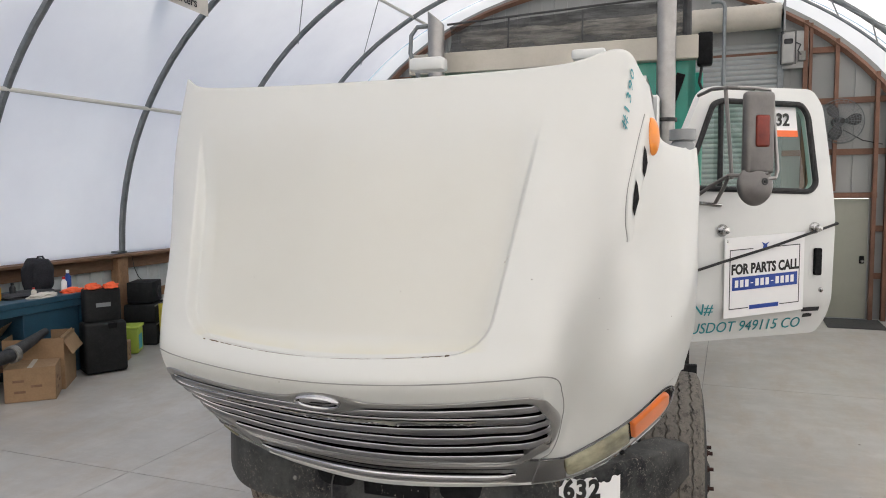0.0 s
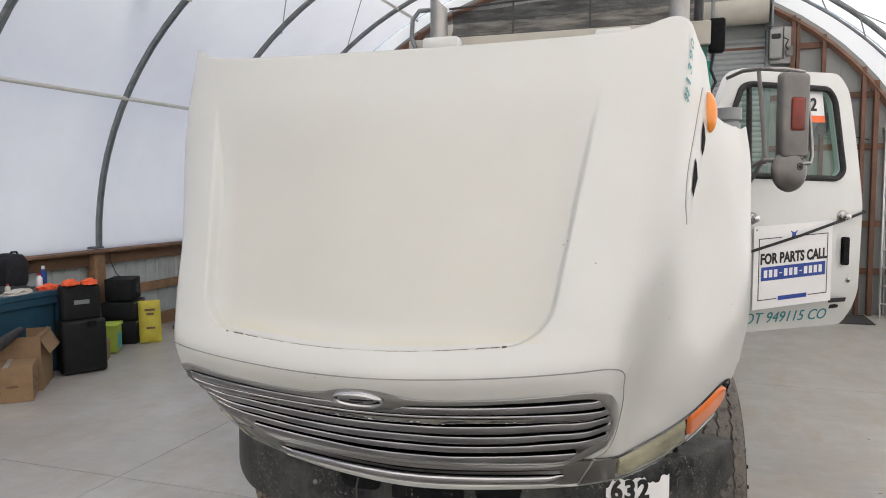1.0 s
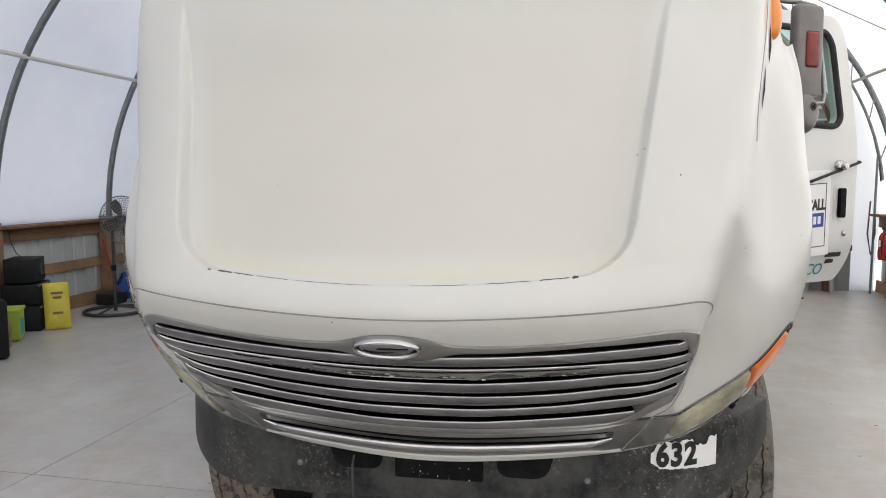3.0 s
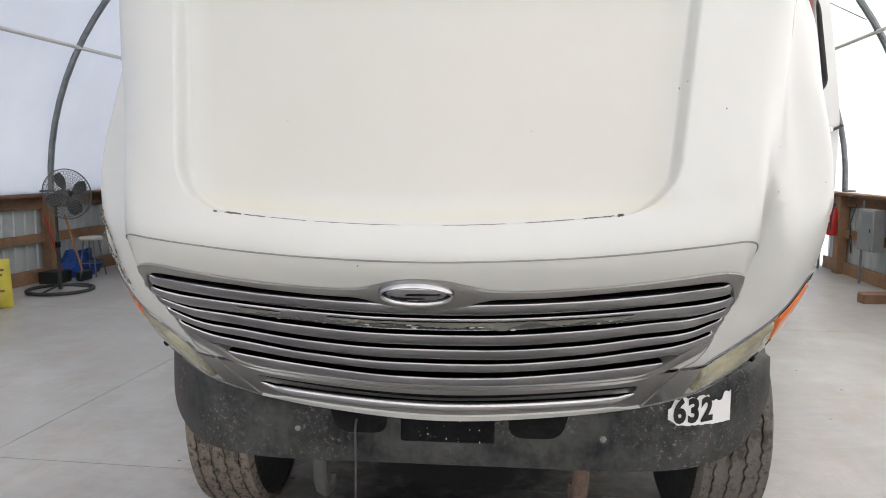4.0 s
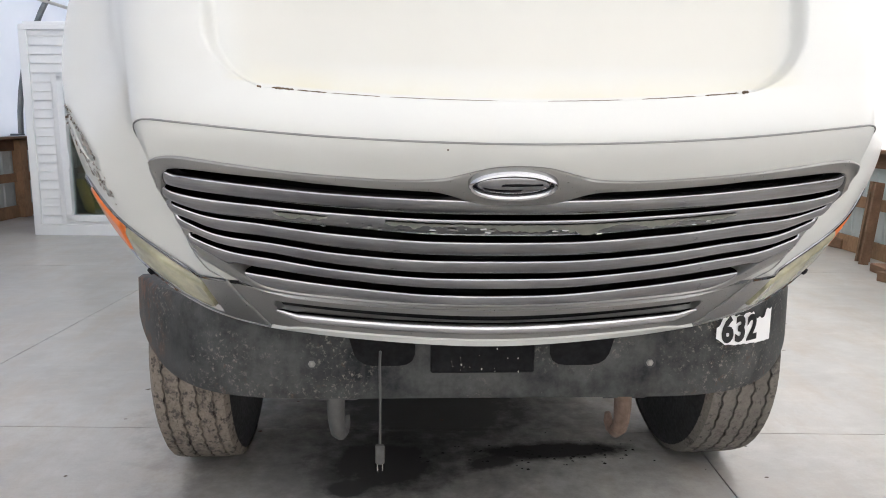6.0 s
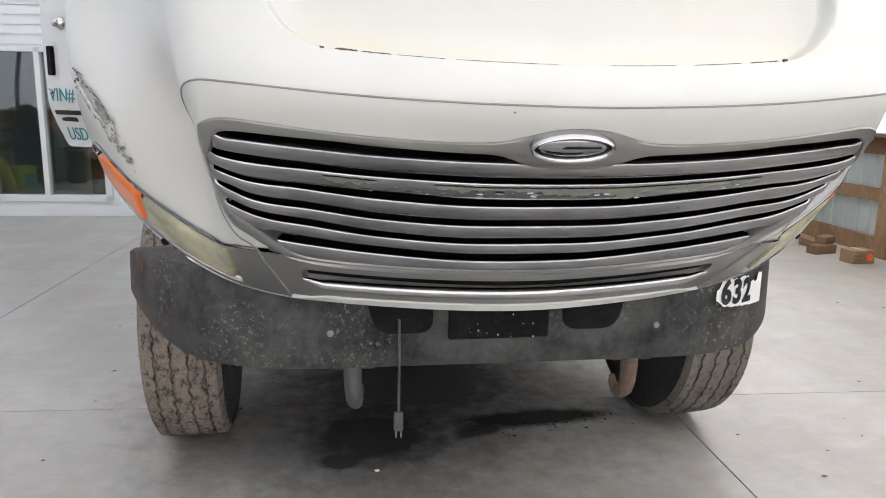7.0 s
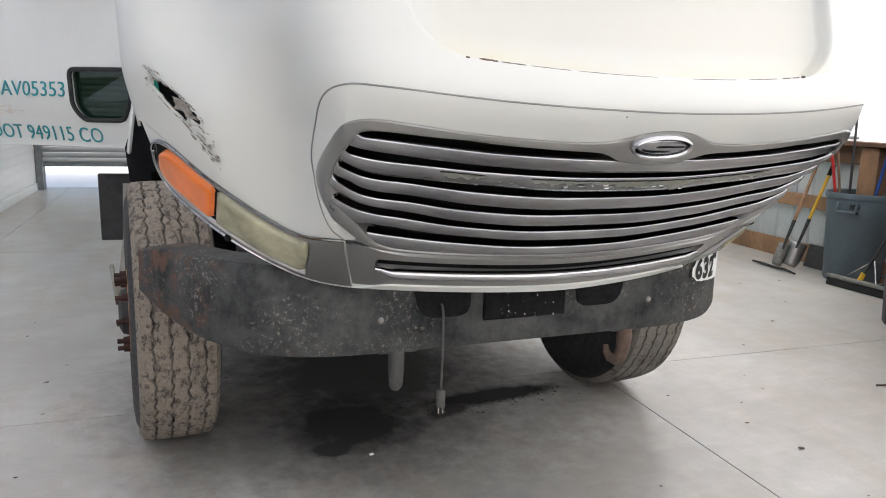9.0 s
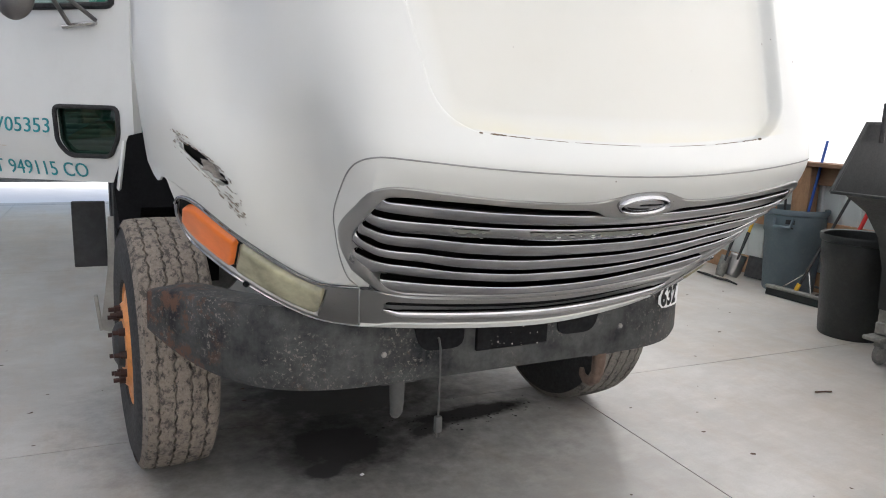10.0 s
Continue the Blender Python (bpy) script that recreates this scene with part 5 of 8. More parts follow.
def tear_shard(t, w, size, d, mat, lean):
    pts = []
    for q in (0, 1.0, 2.0, 3.1, 4.1, 5.2):
        r = size * rnd.uniform(0.45, 1.2)
        pts.append(tear(t + 0.55 * r * math.sin(q), w + r * math.cos(q), d + lean * (0.5 + 0.5 * math.cos(q))))
    bm = bmesh.new()
    ctr = bm.verts.new(tear(t, w, d + lean * 0.6 + 0.002))
    ring = [bm.verts.new(p) for p in pts]
    for i in range(6):
        bm.faces.new((ctr, ring[i], ring[(i + 1) % 6]))
    part("shard", bm, mat, hood, "", 0)


for k in range(46):
    t = rnd.uniform(0.10, 0.60)
    e = rnd.choice((-1, 1))
    w = e * (tear_half(t) * rnd.uniform(1.0, 1.25) + 0.03)
    tear_shard(t, w, rnd.uniform(0.02, 0.055), 0.0012, rnd.choice((M_FIBRE, M_FIBRE, M_RAWFIBRE, M_PAINT)), rnd.uniform(0.002, 0.012))
for k in range(120):
    t = rnd.choice((rnd.uniform(-0.06, 0.16), rnd.uniform(0.58, 1.0), rnd.uniform(0.58, 0.9)))
    w = rnd.gauss(0, 0.5) * (0.15 if t < 0.2 else 0.24 - 0.20 * (t - 0.58) / 0.42) + (0.0 if t < 0.2 else 0.06)
    tear_shard(t, w, rnd.uniform(0.012, 0.042), 0.001, rnd.choice((M_FIBRE, M_FIBRE, M_RAWFIBRE, M_PAINT)), rnd.uniform(0.001, 0.006))
# dirt caught along the lower edge of the pressed panel, thicker towards its corners
def panel_edge(x, rise):
    a = (x / 0.42) if abs(x) < 0.42 else math.copysign(1 + (abs(x) - 0.42) / 0.36, x)
    st = 4.6
    low = 1.665 - 0.03 * (1 - min(1, abs(x + 0.016) / 0.55) ** 2) + rise
    for _ in range(12):
        st += (low - skin(a, st).z) / 0.14 * 0.8
    return off(a, st, 0.0004 - dish(skin(a, st)))


for x0, x1, r in ((-0.522, -0.514, 0.0022), (-0.495, -0.455, 0.0028), (-0.45, -0.39, 0.0017), (-0.38, -0.28, 0.0012), (-0.26, -0.05, 0.0010), (0.05, 0.20, 0.0010), (0.24, 0.36, 0.0014), (0.38, 0.455, 0.0020), (0.460, 0.474, 0.0042)):
    r = r * 1.05
    xs_ = span(x0, x1, 14)
    bm = tubed([panel_edge(x, rnd.uniform(-0.0012, 0.0008)) for x in xs_], [r * rnd.uniform(0.7, 1.15) * (0.3 if i in (0, 14) else 1) for i in range(15)], 5)
    part("dirt_streak", bm, M_DIRT, hood, "brown dirt caught along the panel's edge", 0)
for a, s_, r, mt in ((1.57, 5.95, 0.0045, M_FIBRE), (1.60, 5.97, 0.0022, M_RUST), (1.86, 5.72, 0.0024, M_RUST), (0.62, 5.6, 0.0015, M_RUST), (-0.9, 5.7, 0.0014, M_RUST), (3.4, 4.9, 0.002, M_RUST), (3.1, 5.4, 0.0014, M_RUST), (-0.35, 3.83, 0.0022, M_RUST), (4.7, 4.6, 0.0018, M_RUST)):
    part("paint_chip", lathe(bmesh.new(), off(a, s_, -0.0035 - dish(skin(a, s_))), skin_n(a, s_), [(0, 0), (0.004, r), (0.0045, r * 0.5), (0.0045, 0)], 6), mt, hood, "", 0)

# ---- bumper ----
def bump_y(x):
    ax = abs(x)
    return 0.0 if ax < 0.45 else 0.56 * ((ax - 0.45) / 0.80) ** 3.1


def bump_lo(x):
    return 0.735 + 0.10 * max(0.0, (abs(x) - 0.80) / 0.45) ** 3.0


bm = bmesh.new()
prof = [(0.30, 0.06), (0.0, 0.03), (0.0, 0.0), (0.06, -0.008), (0.94, -0.004), (1.0, 0.01), (1.0, 0.14)]


def bumper_pt(x, v):
    f, d = prof[v]
    top = 1.035 - 0.03 * max(0.0, (abs(x) - 1.15) / 0.12) ** 3
    lo = bump_lo(x)
    z = lo + (top - lo) * f if v else lo + 0.05
    yy = bump_y(x)
    slope = 0.0 if abs(x) < 0.45 else 0.56 * 3.1 / 0.80 * ((abs(x) - 0.45) / 0.80) ** 2.1
    nx, ny = -slope * math.copysign(1, x) / math.hypot(1, slope), 1 / math.hypot(1, slope)
    return (x + nx * d, yy + ny * d, z)


sheet(bm, bumper_pt, span(-1.265, 1.265, 110), list(range(len(prof))))
bumper = part("bumper", bm, M_BUMPER, truck, "scuffed dark grey steel bumper, chipped and rusty at the end", 50)
part("plate_pad", boxed((0, -0.012, 0.900), (0.325, 0.014, 0.155), None, 0.006), M_BLACK, bumper, "black licence plate pad without a plate")
rnd = random.Random(8)
for k in range(22):
    u, v = rnd.choice((rnd.gauss(-0.085, 0.04), rnd.gauss(0.07, 0.05))), 0.827 + 0.145 * rnd.random() ** 1.8
    if abs(u) < 0.155:
        r = rnd.uniform(0.001, 0.003)
        lp = [(u + r * rnd.uniform(0.4, 1.2) * math.cos(q), v + r * rnd.uniform(0.5, 1.8) * math.sin(q)) for q in (0, 1.2, 2.4, 3.6, 4.9)]
        part("paint_chip", plate(bmesh.new(), [lp], lambda a, b, w: (a, -0.0192 - w, b), 0.0005), M_CLOTH, bumper, "", 0)
for sg in (-1, 1):
    bm = bmesh.new()
    # Flat black plates on the face stand for the shade in the tow recesses.
    plate(bm, [[(sg * u, v) for u, v in ((-0.425, 0.98), (-0.405, 0.905), (-0.398, 0.882), (-0.386, 0.864), (-0.366, 0.851), (-0.34, 0.846), (-0.262, 0.846), (-0.236, 0.850), (-0.219, 0.862), (-0.211, 0.882), (-0.209, 0.98))]], lambda u, v, w: (u, -0.0125 + w, v), 0.006)
    part("tow_recess", bm, M_BLACK, bumper, "flat black plate for the shade of a recess in the bumper", 0)
    part("washer", lathe(bmesh.new(), (sg * 0.53, -0.004, 0.852), (0, -1, 0), [(0, 0.022), (0.002, 0.021), (0.003, 0.010), (0.003, 0.0)], 14), M_IRON, bumper, "dark washer")
    part("bolt", lathe(bmesh.new(), (sg * 0.53, -0.008, 0.852), (0, -1, 0), [(0, 0.012), (0.005, 0.011), (0.007, 0.007), (0.007, 0.0)], 6), M_GREYIRON, bumper)
    bm = bmesh.new()
    hook = [(0.462, 0.03, 0.80), (0.462, 0.028, 0.70), (0.461, 0.03, 0.648), (0.458, 0.04, 0.612), (0.452, 0.062, 0.592), (0.444, 0.088, 0.594), (0.438, 0.104, 0.614), (0.436, 0.106, 0.640)]
    tube(bm, [(sg * x, y, z) for x, y, z in hook], [0.030, 0.029, 0.027, 0.025, 0.022, 0.019, 0.015, 0.010], 10)
    part("tow_hook", bm, M_CORD if sg < 0 else M_HOOK, truck, "iron tow hook under the bumper")
    part("hook_bracket", boxed((sg * 0.46, 0.06, 0.735), (0.14, 0.10, 0.02), None, 0.004), M_IRON, truck)
# torn sticker with the lot number
bm = bmesh.new()
rnd = random.Random(3)


def on_bumper(u, v, w):
    return Vector(bumper_pt(u, 3)) * 0 + Vector((u, bump_y(u) - 0.011 - w - 0.004, v))


us_ = span(0.745, 0.988, 60)
hi_, lo_ = [], []
for u in us_:
    f = (u - 0.745) / 0.243
    hi_.append(0.958 + 0.034 * smooth_step(f, 0.02, 0.12) + 0.010 * noise.noise(Vector((u * 70, 0.3, 0))) - (0.022 * smooth_step(f, 0.60, 0.66) * (1 - smooth_step(f, 0.84, 0.88)) if f > 0.5 else 0.0))
    lo_.append(0.922 - 0.020 * smooth_step(f, 0.0, 0.15) - 0.022 * f + 0.004 * noise.noise(Vector((u * 60, 4.3, 0))))
sheet(bm, lambda i, v: on_bumper(us_[i], lo_[i] + (hi_[i] - lo_[i]) * v, 0.0005), range(61), (0, 0.5, 1))
part("lot_sticker", bm, M_SIGN, bumper, "torn white sticker with a black lot number", 0)
for n_, ch in enumerate("632"):
    bm = lettering(ch, 0.113, (0, 0, 0), (1, 0, 0), (0, 1, 0), 0.002, squeeze=0.80, bold=0.005)
    sliced(bm, 0, 0.006)
    for v in bm.verts:
        u = 0.763 + 0.051 * n_ + v.co.x
        v.co = on_bumper(u, 0.911 - 0.002 * n_ + v.co.y, 0.004 + 0.4 * v.co.z)
    part("digit", bm, M_INK, bumper, "black digit on the sticker", 0)

# ---- front axle, wheels ----
TW, TR, WX, WY = 0.313, 0.590, 1.166, 1.275


def wheel(sx):
    steer = Matrix.Translation((sx * WX, WY, 0)) @ pose(0, 0, 0, 0, 0, 2.8) @ Matrix.Translation((-sx * WX, -WY, 0))

    def st(bm):
        bm.transform(steer)
        return bm

    w = part("wheel", st(tyre_bm(sx)), M_TYRE if sx < 0 else M_GREYTYRE, truck, "wide front tyre caked with pale tan dust" if sx < 0 else "wide front tyre worn grey with dark zigzag grooves")
    c = Vector((sx * WX, WY, TR))
    ax = Vector((sx, 0, 0))
    part("sidewall", st(lathe(bmesh.new(), c, ax, [(TW * 0.5 - 0.012, TR - 0.03), (TW * 0.5 + 0.012, TR - 0.09), (TW * 0.5 + 0.02, TR - 0.16), (TW * 0.5 + 0.004, 0.305), (TW * 0.5 - 0.02, 0.292)], 48)), M_RUBBER, w)
    part("sidewall", st(lathe(bmesh.new(), c, -ax, [(TW * 0.5 - 0.012, TR - 0.03), (TW * 0.5 + 0.012, TR - 0.09), (TW * 0.5 + 0.02, TR - 0.16), (TW * 0.5 + 0.004, 0.305), (TW * 0.5 - 0.02, 0.292), (TW * 0.2, 0.26), (TW * 0.15, 0.06)], 48)), M_RUBBER, w)
    part("rim", st(lathe(bmesh.new(), c, ax, [(TW * 0.5 - 0.02, 0.292), (TW * 0.5 - 0.005, 0.285), (TW * 0.5 - 0.03, 0.272), (TW * 0.47, 0.255), (TW * 0.50, 0.205), (TW * 0.56, 0.19), (TW * 0.56, 0.11)], 40)), M_HUB, w, "orange-painted steel rim")
    part("hub", st(lathe(bmesh.new(), c, ax, [(TW * 0.56, 0.11), (TW * 0.5 + 0.045, 0.10), (TW * 0.5 + 0.06, 0.07), (TW * 0.5 + 0.06, 0.0)], 24)), M_IRON, w)
    for k in range(10):
        a = 6.2832 * k / 10
        part("wheel_nut", st(lathe(bmesh.new(), c + Vector((0, 0.165 * math.cos(a), 0.165 * math.sin(a))), ax, [(TW * 0.55, 0.0), (TW * 0.55, 0.02), (TW * 0.55 + 0.03, 0.018), (TW * 0.55 + 0.03, 0.011), (TW * 0.55 + 0.055, 0.011), (TW * 0.55 + 0.055, 0.0)], 8)), M_NUT, w)
    return w


def tyre_bm(sx):
    """Tread with zigzag grooves cut into it."""
    bm = bmesh.new()
    n = 220
    cols = []
    grooves = (-0.096, -0.032, 0.032, 0.096)
    rnd = random.Random(40 + sx)
    xs_ = [-TW / 2, -TW / 2 + 0.018]
    for g in grooves:
        xs_ += [g - 0.0052, g - 0.0030, g + 0.0030, g + 0.0052]
    xs_ += [TW / 2 - 0.018, TW / 2]
    rows = []
    for k in range(n):
        a = 6.2832 * k / n
        zig = 0.0052 * (1, 0.3, -1, -0.3)[k % 4] * rnd.uniform(0.5, 1.3)
        worn = rnd.uniform(0.0, 0.0025)
        row = []
        for i, x in enumerate(xs_):
            r = TR - 0.010 * (abs(x) / (TW / 2)) ** 3 - worn
            xx = x
            if 2 <= i < len(xs_) - 2:
                j = (i - 2) % 4
                xx = x + zig + rnd.uniform(-0.001, 0.001)
                if j in (1, 2):
                    r -= 0.013
            elif i in (0, len(xs_) - 1):
                r -= 0.028
            row.append(bm.verts.new((sx * WX + xx, WY + r * math.cos(a), TR + r * math.sin(a))))
        rows.append(row)
    for k in range(n):
        a, b = rows[k], rows[(k + 1) % n]
        for i in range(len(xs_) - 1):
            bm.faces.new((a[i], a[i + 1], b[i + 1], b[i]))
    return bm


for sx in (-1, 1):
    wheel(sx)
part("axle", boxed((0, 1.275, 0.52), (1.9, 0.11, 0.10), None, 0.015), M_IRON, truck, "dark greasy front axle beam")
for sx in (-1, 1):
    part("chassis_rail", boxed((sx * 0.43, 4.2, 0.86), (0.09, 8.0, 0.26), None, 0.01), M_IRON, truck)
    part("leaf_spring", boxed((sx * 0.43, 1.2, 0.60), (0.10, 1.4, 0.07), None, 0.01), M_IRON, truck)
part("cross_member", boxed((0.0, 0.35, 0.80), (0.9, 0.16, 0.16), None, 0.015), M_IRON, truck)
part("valve_cover", boxed((0.05, 1.5, 1.82), (0.34, 1.05, 0.16), None, 0.03, 2), M_RUST, truck, "rusty brown valve cover")
part("turbo", lathe(bmesh.new(), (-0.42, 1.55, 1.62), (0, 1, 0), [(0, 0.0), (0, 0.06), (0.05, 0.12), (0.12, 0.13), (0.2, 0.08), (0.26, 0.06), (0.26, 0.0)], 20), M_RUST, truck)
part("intake_pipe", tubed([(0.42, 1.9, 1.95), (0.50, 1.5, 1.92), (0.45, 1.1, 1.85), (0.30, 0.86, 1.80)], 0.06, 12), M_ALU, truck)
part("coolant_hose", tubed([(-0.25, 0.84, 1.82), (-0.28, 1.0, 1.88), (-0.22, 1.15, 1.84)], 0.032, 10), M_RUBBER, truck)
part("top_tank", boxed((0, 0.75, 1.98), (0.98, 0.15, 0.10), None, 0.02, 2), M_IRON, truck)
part("firewall", boxed((0, 1.47, 1.75), (1.9, 0.04, 0.85), None, 0.01), M_CABPAINT, truck)
part("radiator", boxed((0, 0.75, 1.45), (0.95, 0.14, 1.0), None, 0.02), M_BLACK, truck, "black radiator core behind the tipped hood")
part("engine", boxed((0, 1.5, 1.35), (0.75, 1.2, 0.8), None, 0.06), M_IRON, truck, "dark greasy engine block")
# Unseen gearbox, tanks and rear flaps, added to block light under the truck.
part("transmission", boxed((0, 2.9, 0.85), (0.62, 1.8, 0.62), None, 0.08), M_IRON, truck, "dark transmission housing, unseen, added to block light under the truck")
for sx in (-1, 1):
    part("tank_blocker", lathe(bmesh.new(), (sx * 0.80, 2.62, 0.72), (0, 1, 0), [(0, 0), (0, 0.28), (0.03, 0.30), (1.4, 0.30), (1.43, 0.28), (1.43, 0)], 28), M_GREYIRON, truck, "dull metal fuel tank, unseen, added to block light under the truck")
    part("flap_blocker", boxed((sx * 0.95, 4.75, 0.55), (0.62, 0.02, 0.85), None, 0.004), M_RUBBER, truck)
part("steering_gear", boxed((-0.62, 0.72, 0.80), (0.22, 0.34, 0.30), None, 0.03), M_IRON, truck)
part("oil_pan", boxed((0.18, 0.9, 0.66), (0.34, 0.5, 0.14), None, 0.03), M_RUST, truck)

# ---- cab ----
CAB0, CAB1 = 1.5, 3.0
bm = bmesh.new()
pr = [(CAB0, 1.15), (CAB1, 1.15), (CAB1, 2.92), (CAB0 + 0.42, 2.96), (CAB0 + 0.05, 2.15)]
vl = [[bm.verts.new((x, y, z)) for y, z in pr] for x in (-1.0, -0.97, 0.97, 1.0)]
for a, b in zip(vl[1:2], vl[2:3]):
    for i in range(5):
        bm.faces.new((a[i], a[(i + 1) % 5], b[(i + 1) % 5], b[i]))
cab = part("cab", bm, M_CABPAINT, truck, "white steel cab shell", 30)
bm = bmesh.new()
sheet(bm, lambda u, v: (u, CAB0 + 0.06 + 0.36 * v - 0.012, 2.18 + 0.74 * v), (-0.9, 0.9), (0.04, 0.95))
part("windshield", bm, M_BLACK, cab, "dark windshield", 0)
for sx in (-1, 1):
    part("door_pillar", boxed((sx * 0.98, 2.92, 2.05), (0.06, 0.16, 1.8), None, 0.015), M_CABPAINT, cab)
    part("sill", boxed((sx * 0.98, 2.2, 1.20), (0.06, 1.4, 0.14), None, 0.015), M_CABPAINT, cab)
    part("cowl_post", boxed((sx * 1.0, 1.47, 1.82), (0.10, 0.10, 0.85), None, 0.015), M_CABPAINT, cab)
    part("step_box", boxed((sx * 1.06, 2.25, 0.78), (0.34, 0.62, 0.42), None, 0.015), M_IRON, truck, "dark step box below the cab")
    part("mud_flap", boxed((sx * 1.16, 1.93, 0.88), (0.30, 0.02, 0.42), pose(0, 0, 0, 4, 0, sx * 8).to_3x3(), 0.004), M_RUBBER, truck, "black rubber flap behind the front wheel")
    part("step_plate", boxed((sx * 1.10, 1.98, 0.74), (0.035, 0.28, 0.62), pose(0, 0, 0, 0, sx * 5, 0).to_3x3(), 0.006), M_GREYIRON, truck, "grey steel step bracket")
    part("fender_liner", sheet(bmesh.new(), lambda u, v: (sx * u, 1.2 + 0.62 * math.cos(v) + 0.1, 0.62 + 0.62 * math.sin(v)), (0.8, 1.22), span(0.15, 1.2, 8)), M_BLACK, truck)
# roof visor ends that rise over the hood's edge
part("roof_visor", boxed((-0.37, 1.50, 3.045), (0.23, 0.12, 0.085), None, 0.02, 2), M_CABPAINT, cab)
part("roof_visor", boxed((0.66, 1.50, 3.04), (0.20, 0.10, 0.06), None, 0.015, 2), M_CABPAINT, cab)
part("visor_post", boxed((-0.355, 1.60, 2.94), (0.05, 0.10, 0.08), None, 0.01), M_CABPAINT, cab)
part("visor_post", boxed((0.64, 1.60, 2.94), (0.05, 0.10, 0.08), None, 0.01), M_CABPAINT, cab)
# passenger's side below the door
part("step_door", boxed((-1.46, 3.2, 0.80), (0.21, 0.03, 0.46), pose(0, 0, 0, 2, 0, -6).to_3x3(), 0.006), M_IRON, truck, "dark box door hanging open beside the step")
part("step_hanger", plate(bmesh.new(), [[(-1.365, 1.09), (-1.335, 1.09), (-1.342, 0.43), (-1.43, 0.455), (-1.378, 0.80)]], lambda u, v, w: (u, 2.0 + w, v), 0.012), M_STEPSTEEL, truck, "pale steel step hanger", 0)
part("hanger_foot", boxed((-1.435, 2.02, 0.55), (0.02, 0.05, 0.20), pose(0, 0, 0, 0, -6, 0).to_3x3(), 0.004), M_STEPSTEEL, truck)
# Black sheet added for the shade between cowl, door and fender.
part("fender_shade", plate(bmesh.new(), [[(-1.335, 1.30), (-1.315, 1.08), (-0.95, 1.06), (-0.95, 1.62), (-1.255, 1.54)]], lambda u, v, w: (u, 1.70 + w, v), 0.02), M_BLACK, truck, "black sheet standing for the shade inside the fender", 0)
part("cowl_corner", boxed((-1.298, 1.60, 1.40), (0.020, 0.07, 0.25), pose(0, 0, 0, 0, 8, 0).to_3x3(), 0.01), M_CABPAINT, cab)


# ---- doors, swung open ----
DRIVER_HINGE, PASSENGER_HINGE = Vector((1.03, 1.47, 0)), Vector((-1.206, 1.833, 0))
DRIVER_SWING, PASSENGER_SWING = math.atan(0.70), radians(42)


def door_place(sx):
    ang = DRIVER_SWING if sx > 0 else PASSENGER_SWING
    d = Vector((sx * math.cos(ang), math.sin(ang), 0))
    n = Vector((sx * math.sin(ang), -math.cos(ang), 0))
    h = DRIVER_HINGE if sx > 0 else PASSENGER_HINGE

    def place(u, v, w):
        """u along the door from its hinge, v up, w out of its outer face."""
        bow = 0.03 + 0.07 * smooth_step(v, 1.28, 1.56) - 0.10 * (max(0, v - 2.05) / 0.8) ** 1.3
        return h + d * u + n * (w + bow) + Vector((0, 0, v))

    return place, d, n


def round_poly(lp, r, n=4):
    """Rounds the corners of an outline."""
    out = []
    for i, p in enumerate(lp):
        p, a, b = Vector(p), Vector(lp[i - 1]), Vector(lp[(i + 1) % len(lp)])
        k = min(r, (a - p).length * 0.45, (b - p).length * 0.45)
        p0, p1 = p + (a - p).normalized() * k, p + (b - p).normalized() * k
        for t in span(0, 1, n):
            q = p0 * (1 - t) ** 2 + p * 2 * t * (1 - t) + p1 * t * t
            out.append((q.x, q.y))
    return out


